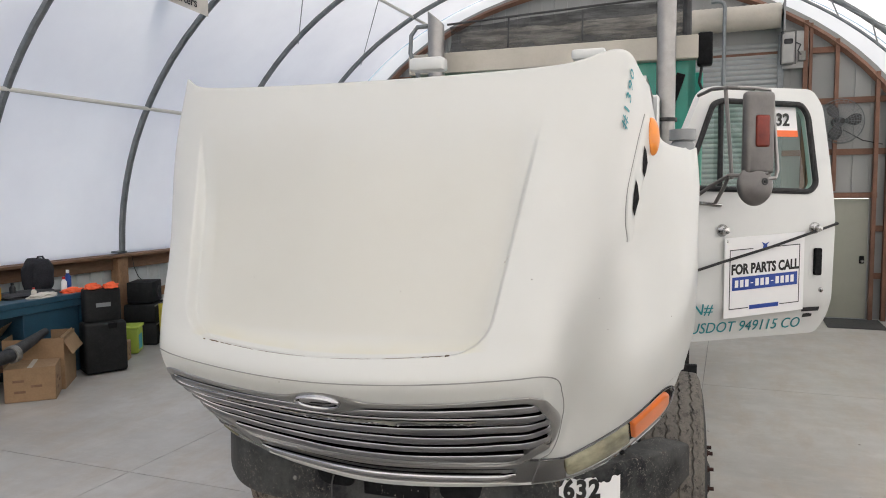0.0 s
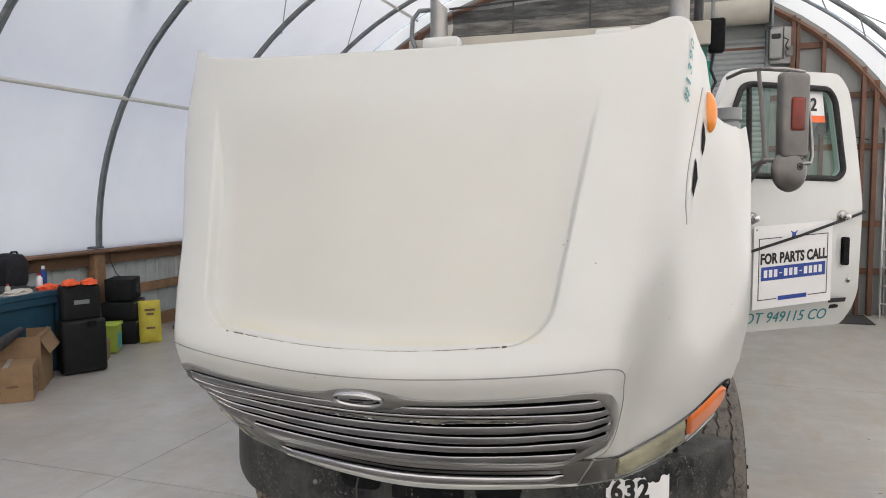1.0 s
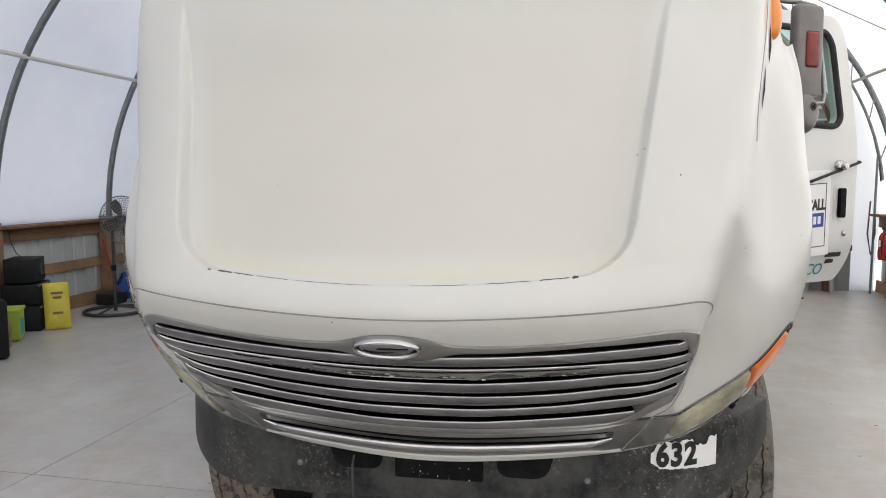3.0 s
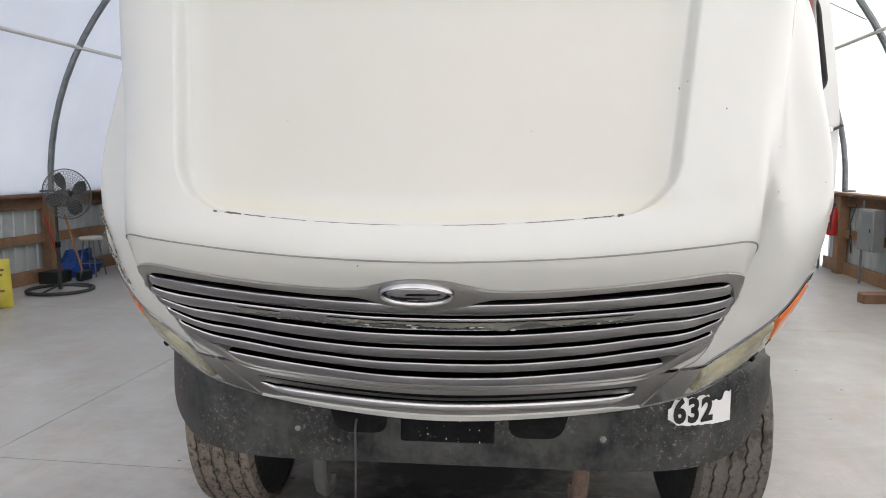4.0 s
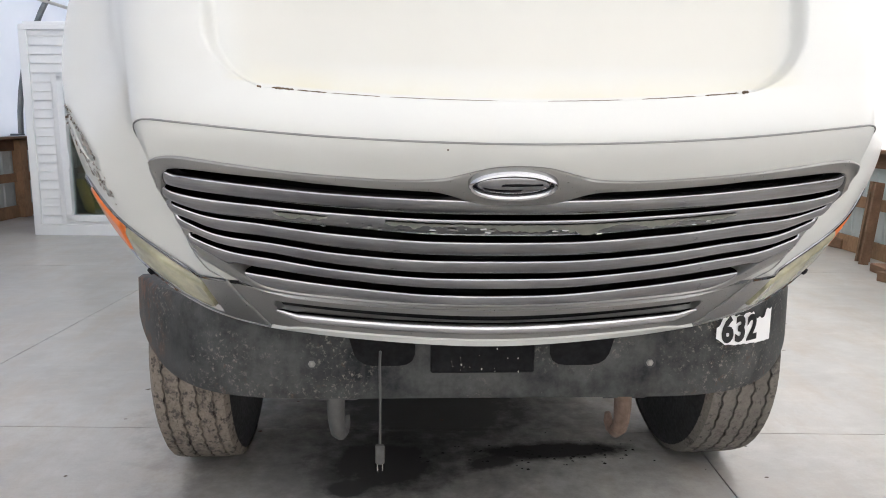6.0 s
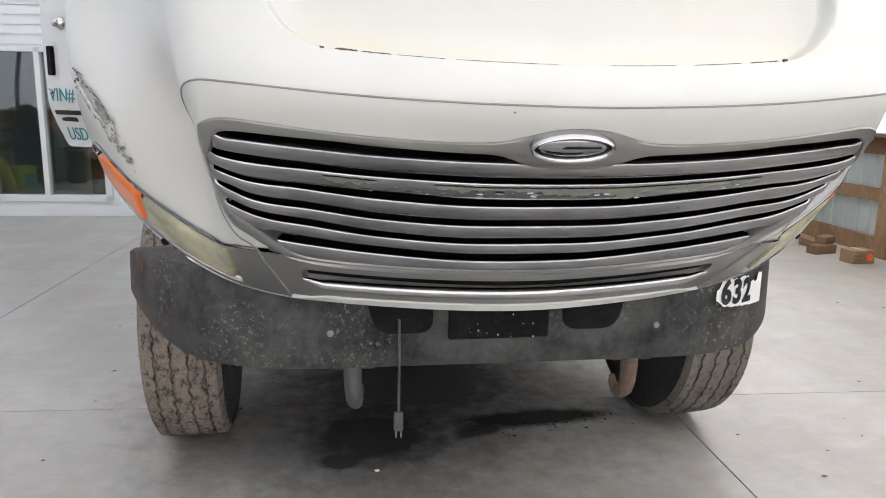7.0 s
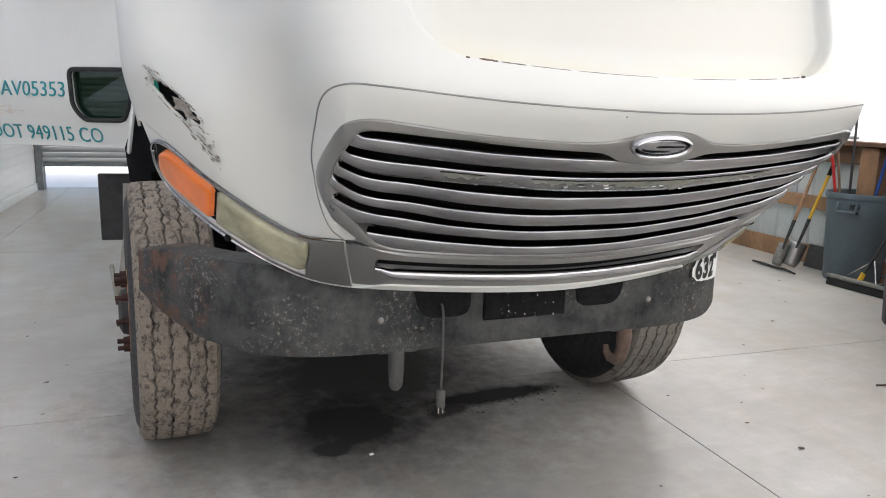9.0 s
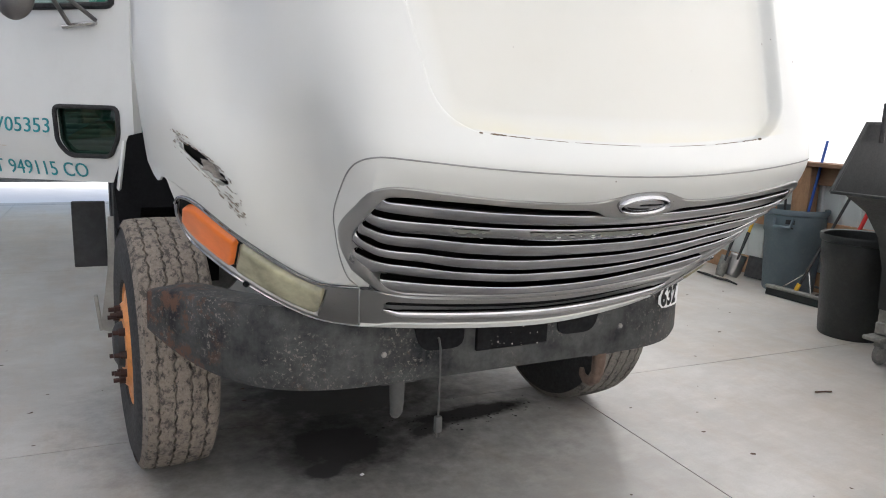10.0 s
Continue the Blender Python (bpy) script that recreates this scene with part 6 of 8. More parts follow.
def door(sx, peep):
    place, d, n = door_place(sx)
    outer = [(0.02, 1.42), (0.12, 1.30), (1.19, 1.305), (1.24, 1.40), (1.255, 2.0), (1.21, 2.74), (1.14, 2.845), (0.40, 2.845), (0.33, 2.80), (0.03, 2.25)]
    pane_lp = [(0.16, 2.235), (1.06, 2.205), (1.11, 2.25), (1.085, 2.68), (1.04, 2.745), (0.46, 2.755), (0.40, 2.73)]
    if sx < 0:
        outer = [(-0.06, 1.50), (0.10, 1.285), (1.25, 1.262), (1.305, 1.36), (1.32, 2.0), (1.27, 2.74), (1.19, 2.845), (0.40, 2.845), (0.33, 2.80), (-0.06, 2.25)]
        pane_lp = [(0.02, 2.175), (1.06, 2.17), (1.13, 2.22), (1.11, 2.68), (1.06, 2.745), (0.46, 2.755), (0.40, 2.73)]
    outer, pane_lp = round_poly(outer, 0.05), round_poly(pane_lp, 0.06)
    holes = [pane_lp]
    if peep:
        pl = [(0.03, 1.675), (0.425, 1.675), (0.42, 1.48), (0.375, 1.42), (0.11, 1.425), (0.03, 1.53)]
        pl = round_poly(pl, 0.035)
        holes.append(pl)
    bm = bmesh.new()
    # split the height so that the skin can bow
    plate(bm, [outer] + holes, lambda u, v, w: (u, v, w), -0.06)
    for v in (1.30, 1.33, 1.36, 1.39, 1.42, 1.45, 1.48, 1.51, 1.54, 1.57, 2.05, 2.15, 2.25, 2.35, 2.45, 2.55, 2.65, 2.75):
        bmesh.ops.bisect_plane(bm, geom=bm.verts[:] + bm.edges[:] + bm.faces[:], plane_co=(0, v, 0), plane_no=(0, 1, 0))
    bmesh.ops.triangulate(bm, faces=bm.faces)
    for v in bm.verts:
        v.co = place(*v.co)
    ob = part("driver_door" if sx > 0 else "passenger_door", bm, M_CABPAINT, truck, "white cab door swung open", 25)

    def gasket(lp, name, r, w=0.004):
        part(name, tubed([place(u, v, w) for u, v in lp], r, 8, True), M_RUBBER, ob, "black rubber window seal")

    gasket(pane_lp, "window_seal", 0.018)
    bm = bmesh.new()
    bm.faces.new([bm.verts.new(place(u, v, -0.03)) for u, v in pane_lp])
    g = part("window_pane", bm, M_GREENGLASS, ob, "green-tinted door glass", 0)
    g.visible_shadow = False
    part("quarter_bar", tubed([place(0.42, 2.23, -0.01), place(0.47, 2.75, -0.01)], 0.016, 8), M_RUBBER, ob)
    if peep:
        gasket(pl, "peep_seal", 0.012)
        bm = bmesh.new()
        bm.faces.new([bm.verts.new(place(u, v, -0.02)) for u, v in pl])
        g = part("peep_window", bm, M_PEEP, ob, "dark green lower peep window", 0)
        g.visible_shadow = False
    k = 0.10 if sx < 0 else 0.0
    part("handle_recess", plate(bmesh.new(), [rounded(1.06 + k, 1.66, 1.17 + k, 1.88, 0.03)], lambda u, v, w: place(u, v, 0.0015 + w), 0.001), M_CABPAINT, ob, "", 0)
    part("door_handle", plate(bmesh.new(), [rounded(1.09 + k, 1.685, 1.135 + k, 1.855, 0.012)], lambda u, v, w: place(u, v, 0.006 + w), 0.022), M_BLACK, ob, "black door handle", 30)
    part("key_lock", lathe(bmesh.new(), place(1.155 + k, 1.59, 0.001), n, [(0, 0.0), (0, 0.017), (0.008, 0.015), (0.01, 0.0)], 12), M_STEEL, ob)
    part("name_plate", plate(bmesh.new(), [rounded(1.03 - k * 0.5, 1.455, 1.16 + k, 1.482, 0.004)], lambda u, v, w: place(u, v, 0.003 + w), 0.003), M_IRON, ob, "", 0)
    part("decal", plate(bmesh.new(), [[(1.05, 1.415), (1.12 + k, 1.418), (1.12 + k, 1.436), (1.085 + k * 0.5, 1.443), (1.05, 1.44)]], lambda u, v, w: place(u, v, 0.003 + w), 0.001), M_INK, ob, "", 0)
    for z in (1.98,):
        for u in ((1.09, 0.42) if sx > 0 else (1.09,)):
            part("mirror_mount", lathe(bmesh.new(), place(u, z, 0.003), n, [(0, 0.0), (0, 0.038), (0.012, 0.036), (0.03, 0.02), (0.04, 0.024), (0.055, 0.018), (0.058, 0.0)], 14), M_STEEL, ob)
    return ob, place, d, n


drv, dplace, dd, dn = door(1, False)
pas, pplace, pd, pn = door(-1, True)
rnd = random.Random(31)
for k in range(26):
    u, v = 0.98 + 0.10 * rnd.gauss(0, 0.8), 1.462 + 0.012 * rnd.gauss(0, 1)
    w_, h_ = rnd.uniform(0.008, 0.03), rnd.uniform(0.002, 0.007)
    lp = [(u + w_ * rnd.uniform(0.6, 1) * math.cos(q), v + h_ * rnd.uniform(0.6, 1) * math.sin(q)) for q in (0, 1.1, 2.2, 3.3, 4.4, 5.4)]
    part("scuff", plate(bmesh.new(), [lp], lambda a, b, w: pplace(a, b, 0.0012 + w), 0.0004), M_CLOTH, pas, "", 0)
# lettering reads from left to right as one looks at each door
def letters_width(text, size):
    bm = lettering(text, size, (0, 0, 0), (1, 0, 0), (0, 1, 0))
    w = max(p.co.x for p in bm.verts)
    bm.free()
    return w


def door_text(text, size, u0, u1, v, place, ob):
    """A line of letters from u0 to u1 along the door, one mesh a word."""
    k = (u1 - u0) / letters_width(text, size)
    words = text.split(" ")
    for n_, word in enumerate(words):
        x0 = letters_width(" ".join(words[:n_ + 1]), size) - letters_width(word, size)
        bm = sliced(lettering(word, size, (0, 0, 0), (1, 0, 0), (0, 1, 0), 0.002), 1, 0.012)
        for p in bm.verts:
            p.co = place(u0 + k * (p.co.x + x0), v + p.co.y, 0.004 + p.co.z)
        part("lettering", bm, M_TEALTEXT, ob, "teal lettering", 0)


door_text("USDOT 949115 CO", 0.098, 0.245, 1.045, 1.352, dplace, drv)
door_text("VIN#", 0.098, 0.14, 0.375, 1.475, dplace, drv)
door_text("VIN# 5AV05353", 0.110, 1.285, 0.462, 1.535, pplace, pas)
door_text("USDOT 949115 CO", 0.110, 1.215, 0.285, 1.305, pplace, pas)


# ---- mirrors on their brackets ----
def mirror(sx, ob, place, d, n):
    mu, mw = 0.335, 0.33
    up = Vector((0, 0, 1))
    tubes = bmesh.new()
    for pts in (((0.30, 2.78, 0.01), (0.30, 2.80, 0.14), (0.30, 2.79, 0.28), (mu + 0.10, 2.78, mw)),
                ((0.20, 2.16, 0.02), (0.24, 2.24, 0.14), (0.28, 2.30, 0.26)),
                ((0.36, 2.14, 0.02), (0.34, 2.24, 0.14), (0.28, 2.30, 0.26)),
                ((0.28, 2.30, 0.26), (0.36, 2.30, 0.31), (0.48, 2.31, mw)),
                ((0.30, 2.28, 0.26), (0.30, 2.79, 0.26))):
        tube(tubes, [place(*p) for p in pts], 0.011, 8)
    br = part("mirror_bracket", tubes, M_MIRRORBACK, ob, "bent steel tube mirror bracket")
    c = place(mu + 0.10, 2.532, mw)
    rot = Matrix((d, -n, up)).transposed()
    part("mirror_head", boxed(c, (0.185, 0.07, 0.46), rot, 0.028, 3), M_MIRRORBACK, ob, "stainless mirror head")
    part("mirror_frame", tubed([place(mu - 0.03, 2.30, mw - 0.06), place(mu + 0.10, 2.275, mw - 0.01), place(mu + 0.195, 2.285, mw), place(mu + 0.212, 2.33, mw), place(mu + 0.214, 2.72, mw), place(mu + 0.20, 2.775, mw), place(mu + 0.08, 2.785, mw), place(mu - 0.02, 2.79, mw - 0.05)], 0.011, 8), M_DULLSTEEL, ob)
    part("mirror_lamp", boxed(c + n * 0.036 + up * 0.01, (0.088, 0.02, 0.175), rot, 0.014, 3), M_REDLENS, ob, "red lamp on the back of the mirror")
    bm = lathe(bmesh.new(), place(mu + 0.085, 2.245, mw - 0.03), n, [(-0.015, 0.0), (-0.015, 0.112), (-0.005, 0.116), (0.006, 0.112), (0.020, 0.096), (0.031, 0.071), (0.037, 0.043), (0.039, 0.023), (0.0395, 0.0)], 32)
    part("spot_mirror", bm, M_MIRRORBACK, ob, "round convex spot mirror")
    part("swivel", lathe(bmesh.new(), place(mu + 0.115, 2.265, mw + 0.003), n, [(0, 0.022), (0.010, 0.021), (0.011, 0.014), (0.005, 0.013), (0.005, 0.008), (0.018, 0.007), (0.018, 0.0)], 14), M_IRON, ob)
    part("mirror_foot", tubed([place(0.20, 2.15, 0.02), place(0.40, 2.13, 0.02)], 0.012, 8), M_STEEL, ob)


mirror(1, drv, dplace, dd, dn)
mirror(-1, pas, lambda u, v, w: pplace(u - 0.08, v - 0.06, w), pd, pn)

# paper in the driver's window
card = part("window_card", plate(bmesh.new(), [[(0.80, 2.545), (1.02, 2.545), (1.02, 2.73), (0.80, 2.73)]], lambda u, v, w: dplace(u, v, -0.024 + w), 0.002), M_SIGN, drv, "white paper lot card in the window", 0)
part("card_band", plate(bmesh.new(), [[(0.80, 2.545), (1.02, 2.545), (1.02, 2.585), (0.80, 2.585)]], lambda u, v, w: dplace(u, v, -0.0215 + w), 0.001), M_ORANGEPRINT, drv, "orange band on the card", 0)
part("lettering", lettering("632", 0.105, dplace(0.805, 2.615, -0.0205), dd, (0, 0, 1), 0.001, bold=0.003), M_INK, drv, "black lot number", 0)

# ---- exhaust stacks, tank cap, dump body ----
for x, top in ((-0.87, 3.78), (1.05, 4.3)):
    bm = lathe(bmesh.new(), (x, 3.08, 1.2), (0, 0, 1), [(0, 0.02), (0, 0.10), (1.35, 0.10), (1.38, 0.074), (top - 1.2, 0.072), (top - 1.2, 0.062), (top - 1.5, 0.06)], 24)
    for v in bm.verts:
        if v.co.z > top - 0.01:
            v.co.z -= 0.05 + 0.9 * (x - v.co.x) * (-1 if x < 0 else 1)
    part("exhaust_pipe", bm, M_DULLSTEEL, truck, "tall stainless exhaust stack")
    part("stack_clamp", lathe(bmesh.new(), (x, 3.08, 2.76), (0, 0, 1), [(0, 0.08), (0, 0.09), (0.03, 0.09), (0.03, 0.08)], 20), M_IRON, truck)
part("air_cleaner", lathe(bmesh.new(), (1.215, 0.62, 2.235), (0, 0, 1), [(0, 0.0), (0, 0.055), (0.20, 0.055), (0.215, 0.045), (0.22, 0.06), (0.27, 0.06), (0.275, 0.0)], 20), M_GREYBOX, truck, "grey ribbed reservoir and cap")
part("grab_rail", tubed([(-1.03, 3.1, 3.2), (-1.12, 3.1, 3.45), (-1.11, 3.1, 3.60), (-1.05, 3.1, 3.67), (-0.87, 3.1, 3.67)], 0.02, 8), M_GREYSTEEL, truck)
BX, BYA, BYB = 1.27, 3.38, 8.2
bm = bmesh.new()
plate(bm, [[(-BX, 1.5), (BX, 1.5), (BX, 3.28), (-BX, 3.28)]], lambda u, v, w: (u, BYA + w, v), 0.05)
bed = part("dump_body", bm, M_GREEN, truck, "teal green steel dump body", 0)
for sx in (-1, 1):
    part("side_wall", boxed((sx * (BX - 0.03), (BYA + BYB) / 2, 2.4), (0.06, BYB - BYA, 1.75), None, 0.005), M_GREEN, bed)
    for k in range(5):
        part("stake", boxed((sx * (BX + 0.03), BYA + 0.5 + k * 0.95, 2.4), (0.07, 0.10, 1.7), None, 0.01), M_GREEN, bed)
part("floor_plate", boxed((0, (BYA + BYB) / 2, 1.52), (2 * BX, BYB - BYA, 0.06)), M_GREEN, bed)
part("tailgate", boxed((0, BYB - 0.03, 2.2), (2 * BX, 0.06, 1.4), None, 0.01), M_GREEN, bed)
part("header_beam", boxed((0.04, BYA - 0.02, 3.375), (2 * BX - 0.04, 0.16, 0.185), None, 0.008), M_BEIGE, bed, "beige painted header beam")
# Black box set in for the shade of a slot, not a gusset.
part("header_gusset", boxed((1.12, BYA - 0.02, 3.05), (0.07, 0.04, 0.26), pose(0, 0, 0, 0, 18, 0).to_3x3(), 0.004), M_BLACK, bed, "black box standing for the shade of a slot in the green front wall")
bm = bmesh.new()
sheet(bm, lambda u, v: (u, BYA + 0.02 + 0.10 * math.sin(v * 2.6) + 0.02 * math.sin(9 * u), 3.47 + (0.26 + 0.035 * (u + 0.86)) * v + 0.012 * math.sin(3 * u)), span(-0.86, 1.18, 24), span(0, 1, 6))
part("tarp", bm, M_MESH, bed, "black mesh load tarp rolled over the header")
for z, dz in ((3.48, 0.0), (3.73, 0.08)):
    part("tarp_bar", tubed([(-0.86, BYA - 0.02, z), (1.18, BYA - 0.02, z + dz)], 0.010, 8), M_IRON, bed)
for x in (-0.30, 0.35):
    part("tarp_rib", tubed([(x, BYA - 0.02, 3.47), (x, BYA + 0.02, 3.76)], 0.008, 6), M_IRON, bed)
part("tarp_arm", tubed([(1.20, BYA - 0.05, 3.3), (1.20, BYA - 0.05, 4.4)], 0.035, 8), M_IRON, bed)
part("tarp_motor", boxed((1.34, BYA, 3.36), (0.12, 0.14, 0.26), None, 0.02, 2), M_BLACK, bed, "black tarp motor housing")
part("motor_lead", tubed([(1.32, BYA, 3.24), (1.30, BYA, 3.1), (1.34, BYA, 3.0), (1.29, BYA, 2.9)], 0.012, 6), M_RUBBER, bed)
# rear wheels, in the dark behind
for sx in (-1, 1):
    for y in (5.6, 6.95):
        part("rear_wheel", lathe(bmesh.new(), (sx * 0.98, y, 0.52), (sx, 0, 0), [(-0.26, 0.1), (-0.26, 0.5), (-0.24, 0.52), (0.24, 0.52), (0.26, 0.5), (0.25, 0.3), (0.16, 0.28), (0.16, 0.0)], 40), M_RUBBER, truck, "black rear tyre")

# block heater lead hanging out of the bumper
lead = thing("power_cord", (-0.32, -0.03, 0.5), "grey power cord with a plug hanging from the bumper", "cord")
part("cable", tubed([(-0.318, 0.02, 0.90), (-0.318, -0.02, 0.89), (-0.319, -0.035, 0.86), (-0.318, -0.036, 0.75), (-0.320, -0.036, 0.60)], 0.0042, 8), M_CORD, lead)
part("plug", boxed((-0.320, -0.036, 0.565), (0.030, 0.024, 0.065), None, 0.008, 2), M_CORD, lead)
for dx_ in (-0.008, 0.008):
    part("prong", boxed((-0.320 + dx_, -0.036, 0.522), (0.003, 0.008, 0.022)), M_STEEL, lead)

# ---- sign tied to the driver's door ----
SU0, SU1, SZ0, SZ1 = 0.43, 1.005, 1.462, 1.945


def sgn(u, v, w=0.0):
    """A point on the sign, which hangs a little askew."""
    return dplace(u, 1.7, 0.018 + w) + Vector((0, 0, v - 1.7 + 0.05 * (u - 0.7)))


sign = thing("sign_board", sgn(0.72, SZ0), "white sign board with black print tied to the truck door", "sign")


def sign_box(name, u0, u1, v0, v1, mat, w=0.0045, t=0.001, label=""):
    return part(name, plate(bmesh.new(), [[(u0, v0), (u1, v0), (u1, v1), (u0, v1)]], lambda u, v, k: sgn(u, v, w + k), t), mat, sign, label, 0)


sign_box("board", SU0, SU1, SZ0, SZ1, M_SIGN, 0.0, 0.004)
for u0, u1, v0, v1 in ((0.465, 0.63, 1.868, 1.873), (0.79, 0.972, 1.868, 1.873), (0.465, 0.60, 1.512, 1.517), (0.83, 0.972, 1.512, 1.517), (0.465, 0.470, 1.512, 1.873), (0.967, 0.972, 1.512, 1.873)):
    sign_box("border_line", u0, u1, v0, v1, M_INK)
part("lettering", lettering("FOR PARTS CALL", 0.084, sgn(0.72, 1.724, 0.006), dd + Vector((0, 0, 0.05)), (0, 0, 1), 0.001, 'CENTER', squeeze=0.76, bold=0.0035), M_INK, sign, "bold black lettering", 0)
sign_box("number_band", 0.485, 0.955, 1.625, 1.705, M_BLUE, 0.005, 0.001, "blue band with white number bars")
for k in (0, 1, 2, 4, 5, 6, 8, 9, 10, 11):
    sign_box("number_bar", 0.503 + 0.0365 * k, 0.527 + 0.0365 * k, 1.643, 1.687, M_SIGN, 0.0065)
for k in (3, 7):
    sign_box("dash_bar", 0.506 + 0.0365 * k, 0.524 + 0.0365 * k, 1.661, 1.667, M_SIGN, 0.0065)
sign_box("name_bar", 0.61, 0.82, 1.503, 1.528, M_BLUE, 0.005)
part("emblem", plate(bmesh.new(), [[(0.695, 1.855), (0.735, 1.855), (0.728, 1.885), (0.745, 1.905), (0.718, 1.893), (0.69, 1.905), (0.703, 1.885)]], lambda u, v, k: sgn(u, v, 0.005 + k), 0.001), M_BLUE, sign, "small dark blue plain emblem", 0)
part("grommet", lathe(bmesh.new(), sgn(0.45, 1.925, 0.004), dn, [(0, 0.0), (0, 0.008), (0.003, 0.006), (0.003, 0.0)], 10), M_STEEL, sign)

strap = thing("rubber_strap", dplace(0.7, 1.8, 0.03), "black rubber strap stretched across the truck door", "strap")
part("band", tubed([dplace(0.02, 1.70, 0.045), dplace(0.40, 1.795, 0.045), dplace(0.75, 1.875, 0.040), dplace(1.06, 1.955, 0.03), dplace(1.262, 2.005, 0.012), dplace(1.27, 2.01, -0.03)], 0.0085, 8), M_RUBBER, strap)

# ---- stains and crumbs on the slab ----
rnd = random.Random(21)


bm = bmesh.new()
for k in range(70):
    a, r = rnd.uniform(0, 6.28), rnd.gauss(0, 1)
    x, y = 0.45 + 0.30 * rnd.gauss(0, 1), 1.12 + 0.075 * rnd.gauss(0, 1)
    sz = rnd.uniform(0.003, 0.011)
    bm.faces.new([bm.verts.new((x + sz * rnd.uniform(0.6, 1.3) * math.cos(q), y + sz * rnd.uniform(0.5, 1.2) * math.sin(q), 0.006)) for q in (0, 1.3, 2.6, 3.8, 5.1)])
tagged(part("oily_crumbs", bm, M_OIL, None, "", 0), "scattered black oily crumbs on the concrete", "dirt", "", "stuff")
bm = bmesh.new()
for k in range(60):
    x, y = rnd.uniform(-2.2, 4.4), rnd.uniform(-0.4, 4.0)
    sz = rnd.uniform(0.006, 0.02)
    bm.faces.new([bm.verts.new((x + sz * rnd.uniform(0.4, 1.3) * math.cos(q), y + sz * rnd.uniform(0.3, 0.9) * math.sin(q), 0.005)) for q in (0, 1.3, 2.6, 3.8, 5.1)])
tagged(part("floor_grit", bm, M_RUST, None, "", 0), "brown grit scattered on the concrete", "dirt", "", "stuff")
tagged(part("paper_scrap", boxed((-0.35, 0.70, 0.006), (0.022, 0.014, 0.006), pose(0, 0, 0, 8, 5, 30).to_3x3(), 0.002), M_SIGN), "small white scrap lying on the concrete", "scrap")
tagged(part("twig", tubed([(2.72, 0.62, 0.006), (2.78, 0.60, 0.008), (2.83, 0.585, 0.006)], 0.006, 6), M_RUST), "brown bent scrap lying on the concrete", "scrap")


# ---- workbench side ----
bench = thing("workbench", (-6.45, 3.2, 0), "blue-painted workbench crowded with tools and rags", "workbench")
part("top", boxed((-6.50, 2.6, 0.965), (0.95, 3.3, 0.07), None, 0.008), M_BENCHBLUE, bench)
part("apron", boxed((-6.06, 2.6, 0.89), (0.04, 3.2, 0.10), None, 0.004), M_BENCHBLUE, bench)
part("end_panel", boxed((-6.42, 4.16, 0.46), (0.80, 0.04, 0.92), None, 0.004), M_BENCHBLUE, bench)
part("cupboard", boxed((-6.45, 3.72, 0.46), (0.75, 0.8, 0.90), None, 0.006), M_BENCHBLUE, bench, "dark blue cupboard under the bench")
part("lower_shelf", boxed((-6.50, 2.3, 0.25), (0.85, 2.4, 0.04), None, 0.004), M_WOODB, bench)
part("leg", boxed((-6.12, 1.1, 0.46), (0.09, 0.09, 0.92), None, 0.006), M_BENCHBLUE, bench)

bag = thing("backpack", (-6.60, 4.02, 1.0), "black cloth backpack standing on the workbench", "backpack")
bm = bmesh.new()
bmesh.ops.create_icosphere(bm, subdivisions=4, radius=1.0)
for v in bm.verts:
    d = 1 + 0.09 * noise.noise(v.co * 2.2)
    v.co = Vector((math.copysign(abs(v.co.x) ** 0.45, v.co.x) * 0.13 * d, math.copysign(abs(v.co.y) ** 0.45, v.co.y) * 0.17 * d, max(-0.86, v.co.z) * 0.23 * d)) + Vector((-6.60, 4.02, 1.20))
part("body", bm, M_DARKCLOTH, bag)
part("carry_loop", tubed([(-6.55, 3.96, 1.40), (-6.55, 3.99, 1.45), (-6.55, 4.06, 1.45), (-6.55, 4.09, 1.40)], 0.012, 8), M_DARKCLOTH, bag)


def bottle(at, r, h, mat, cap_mat, label):
    t = thing("bottle", at, label, "bottle")
    part("flask", lathe(bmesh.new(), at, (0, 0, 1), [(0, 0), (0, r * 0.95), (0.01, r), (h * 0.68, r), (h * 0.82, r * 0.45), (h * 0.86, r * 0.4)], 18), mat, t)
    part("cap", lathe(bmesh.new(), Vector(at) + Vector((0, 0, h * 0.85)), (0, 0, 1), [(0, r * 0.5), (h * 0.15, r * 0.48), (h * 0.15, 0)], 14), cap_mat, t)
    return t


bottle((-6.30, 4.20, 1.0), 0.04, 0.27, M_BLUECLOTH, M_SIGN, "blue spray bottle standing on the workbench")
bottle((-6.22, 4.06, 1.0), 0.035, 0.20, M_SIGN, M_RED, "small white bottle standing on the workbench")
bottle((-6.45, 3.52, 1.0), 0.035, 0.18, M_BLACKBIN, M_BLACK, "small dark bottle standing on the workbench")
bottle((-6.15, 3.55, 1.0), 0.03, 0.13, M_CLOTH, M_RED, "small pale bottle with a red cap on the workbench")
bottle((-6.40, 3.25, 1.0), 0.06, 0.22, M_YELLOW, M_SIGN, "yellow jug with a white cap on the workbench")
tagged(part("carton", boxed((-6.72, 4.19, 1.14), (0.10, 0.09, 0.28), None, 0.004), M_DARKRED), "tall dark red carton on the workbench", "box")


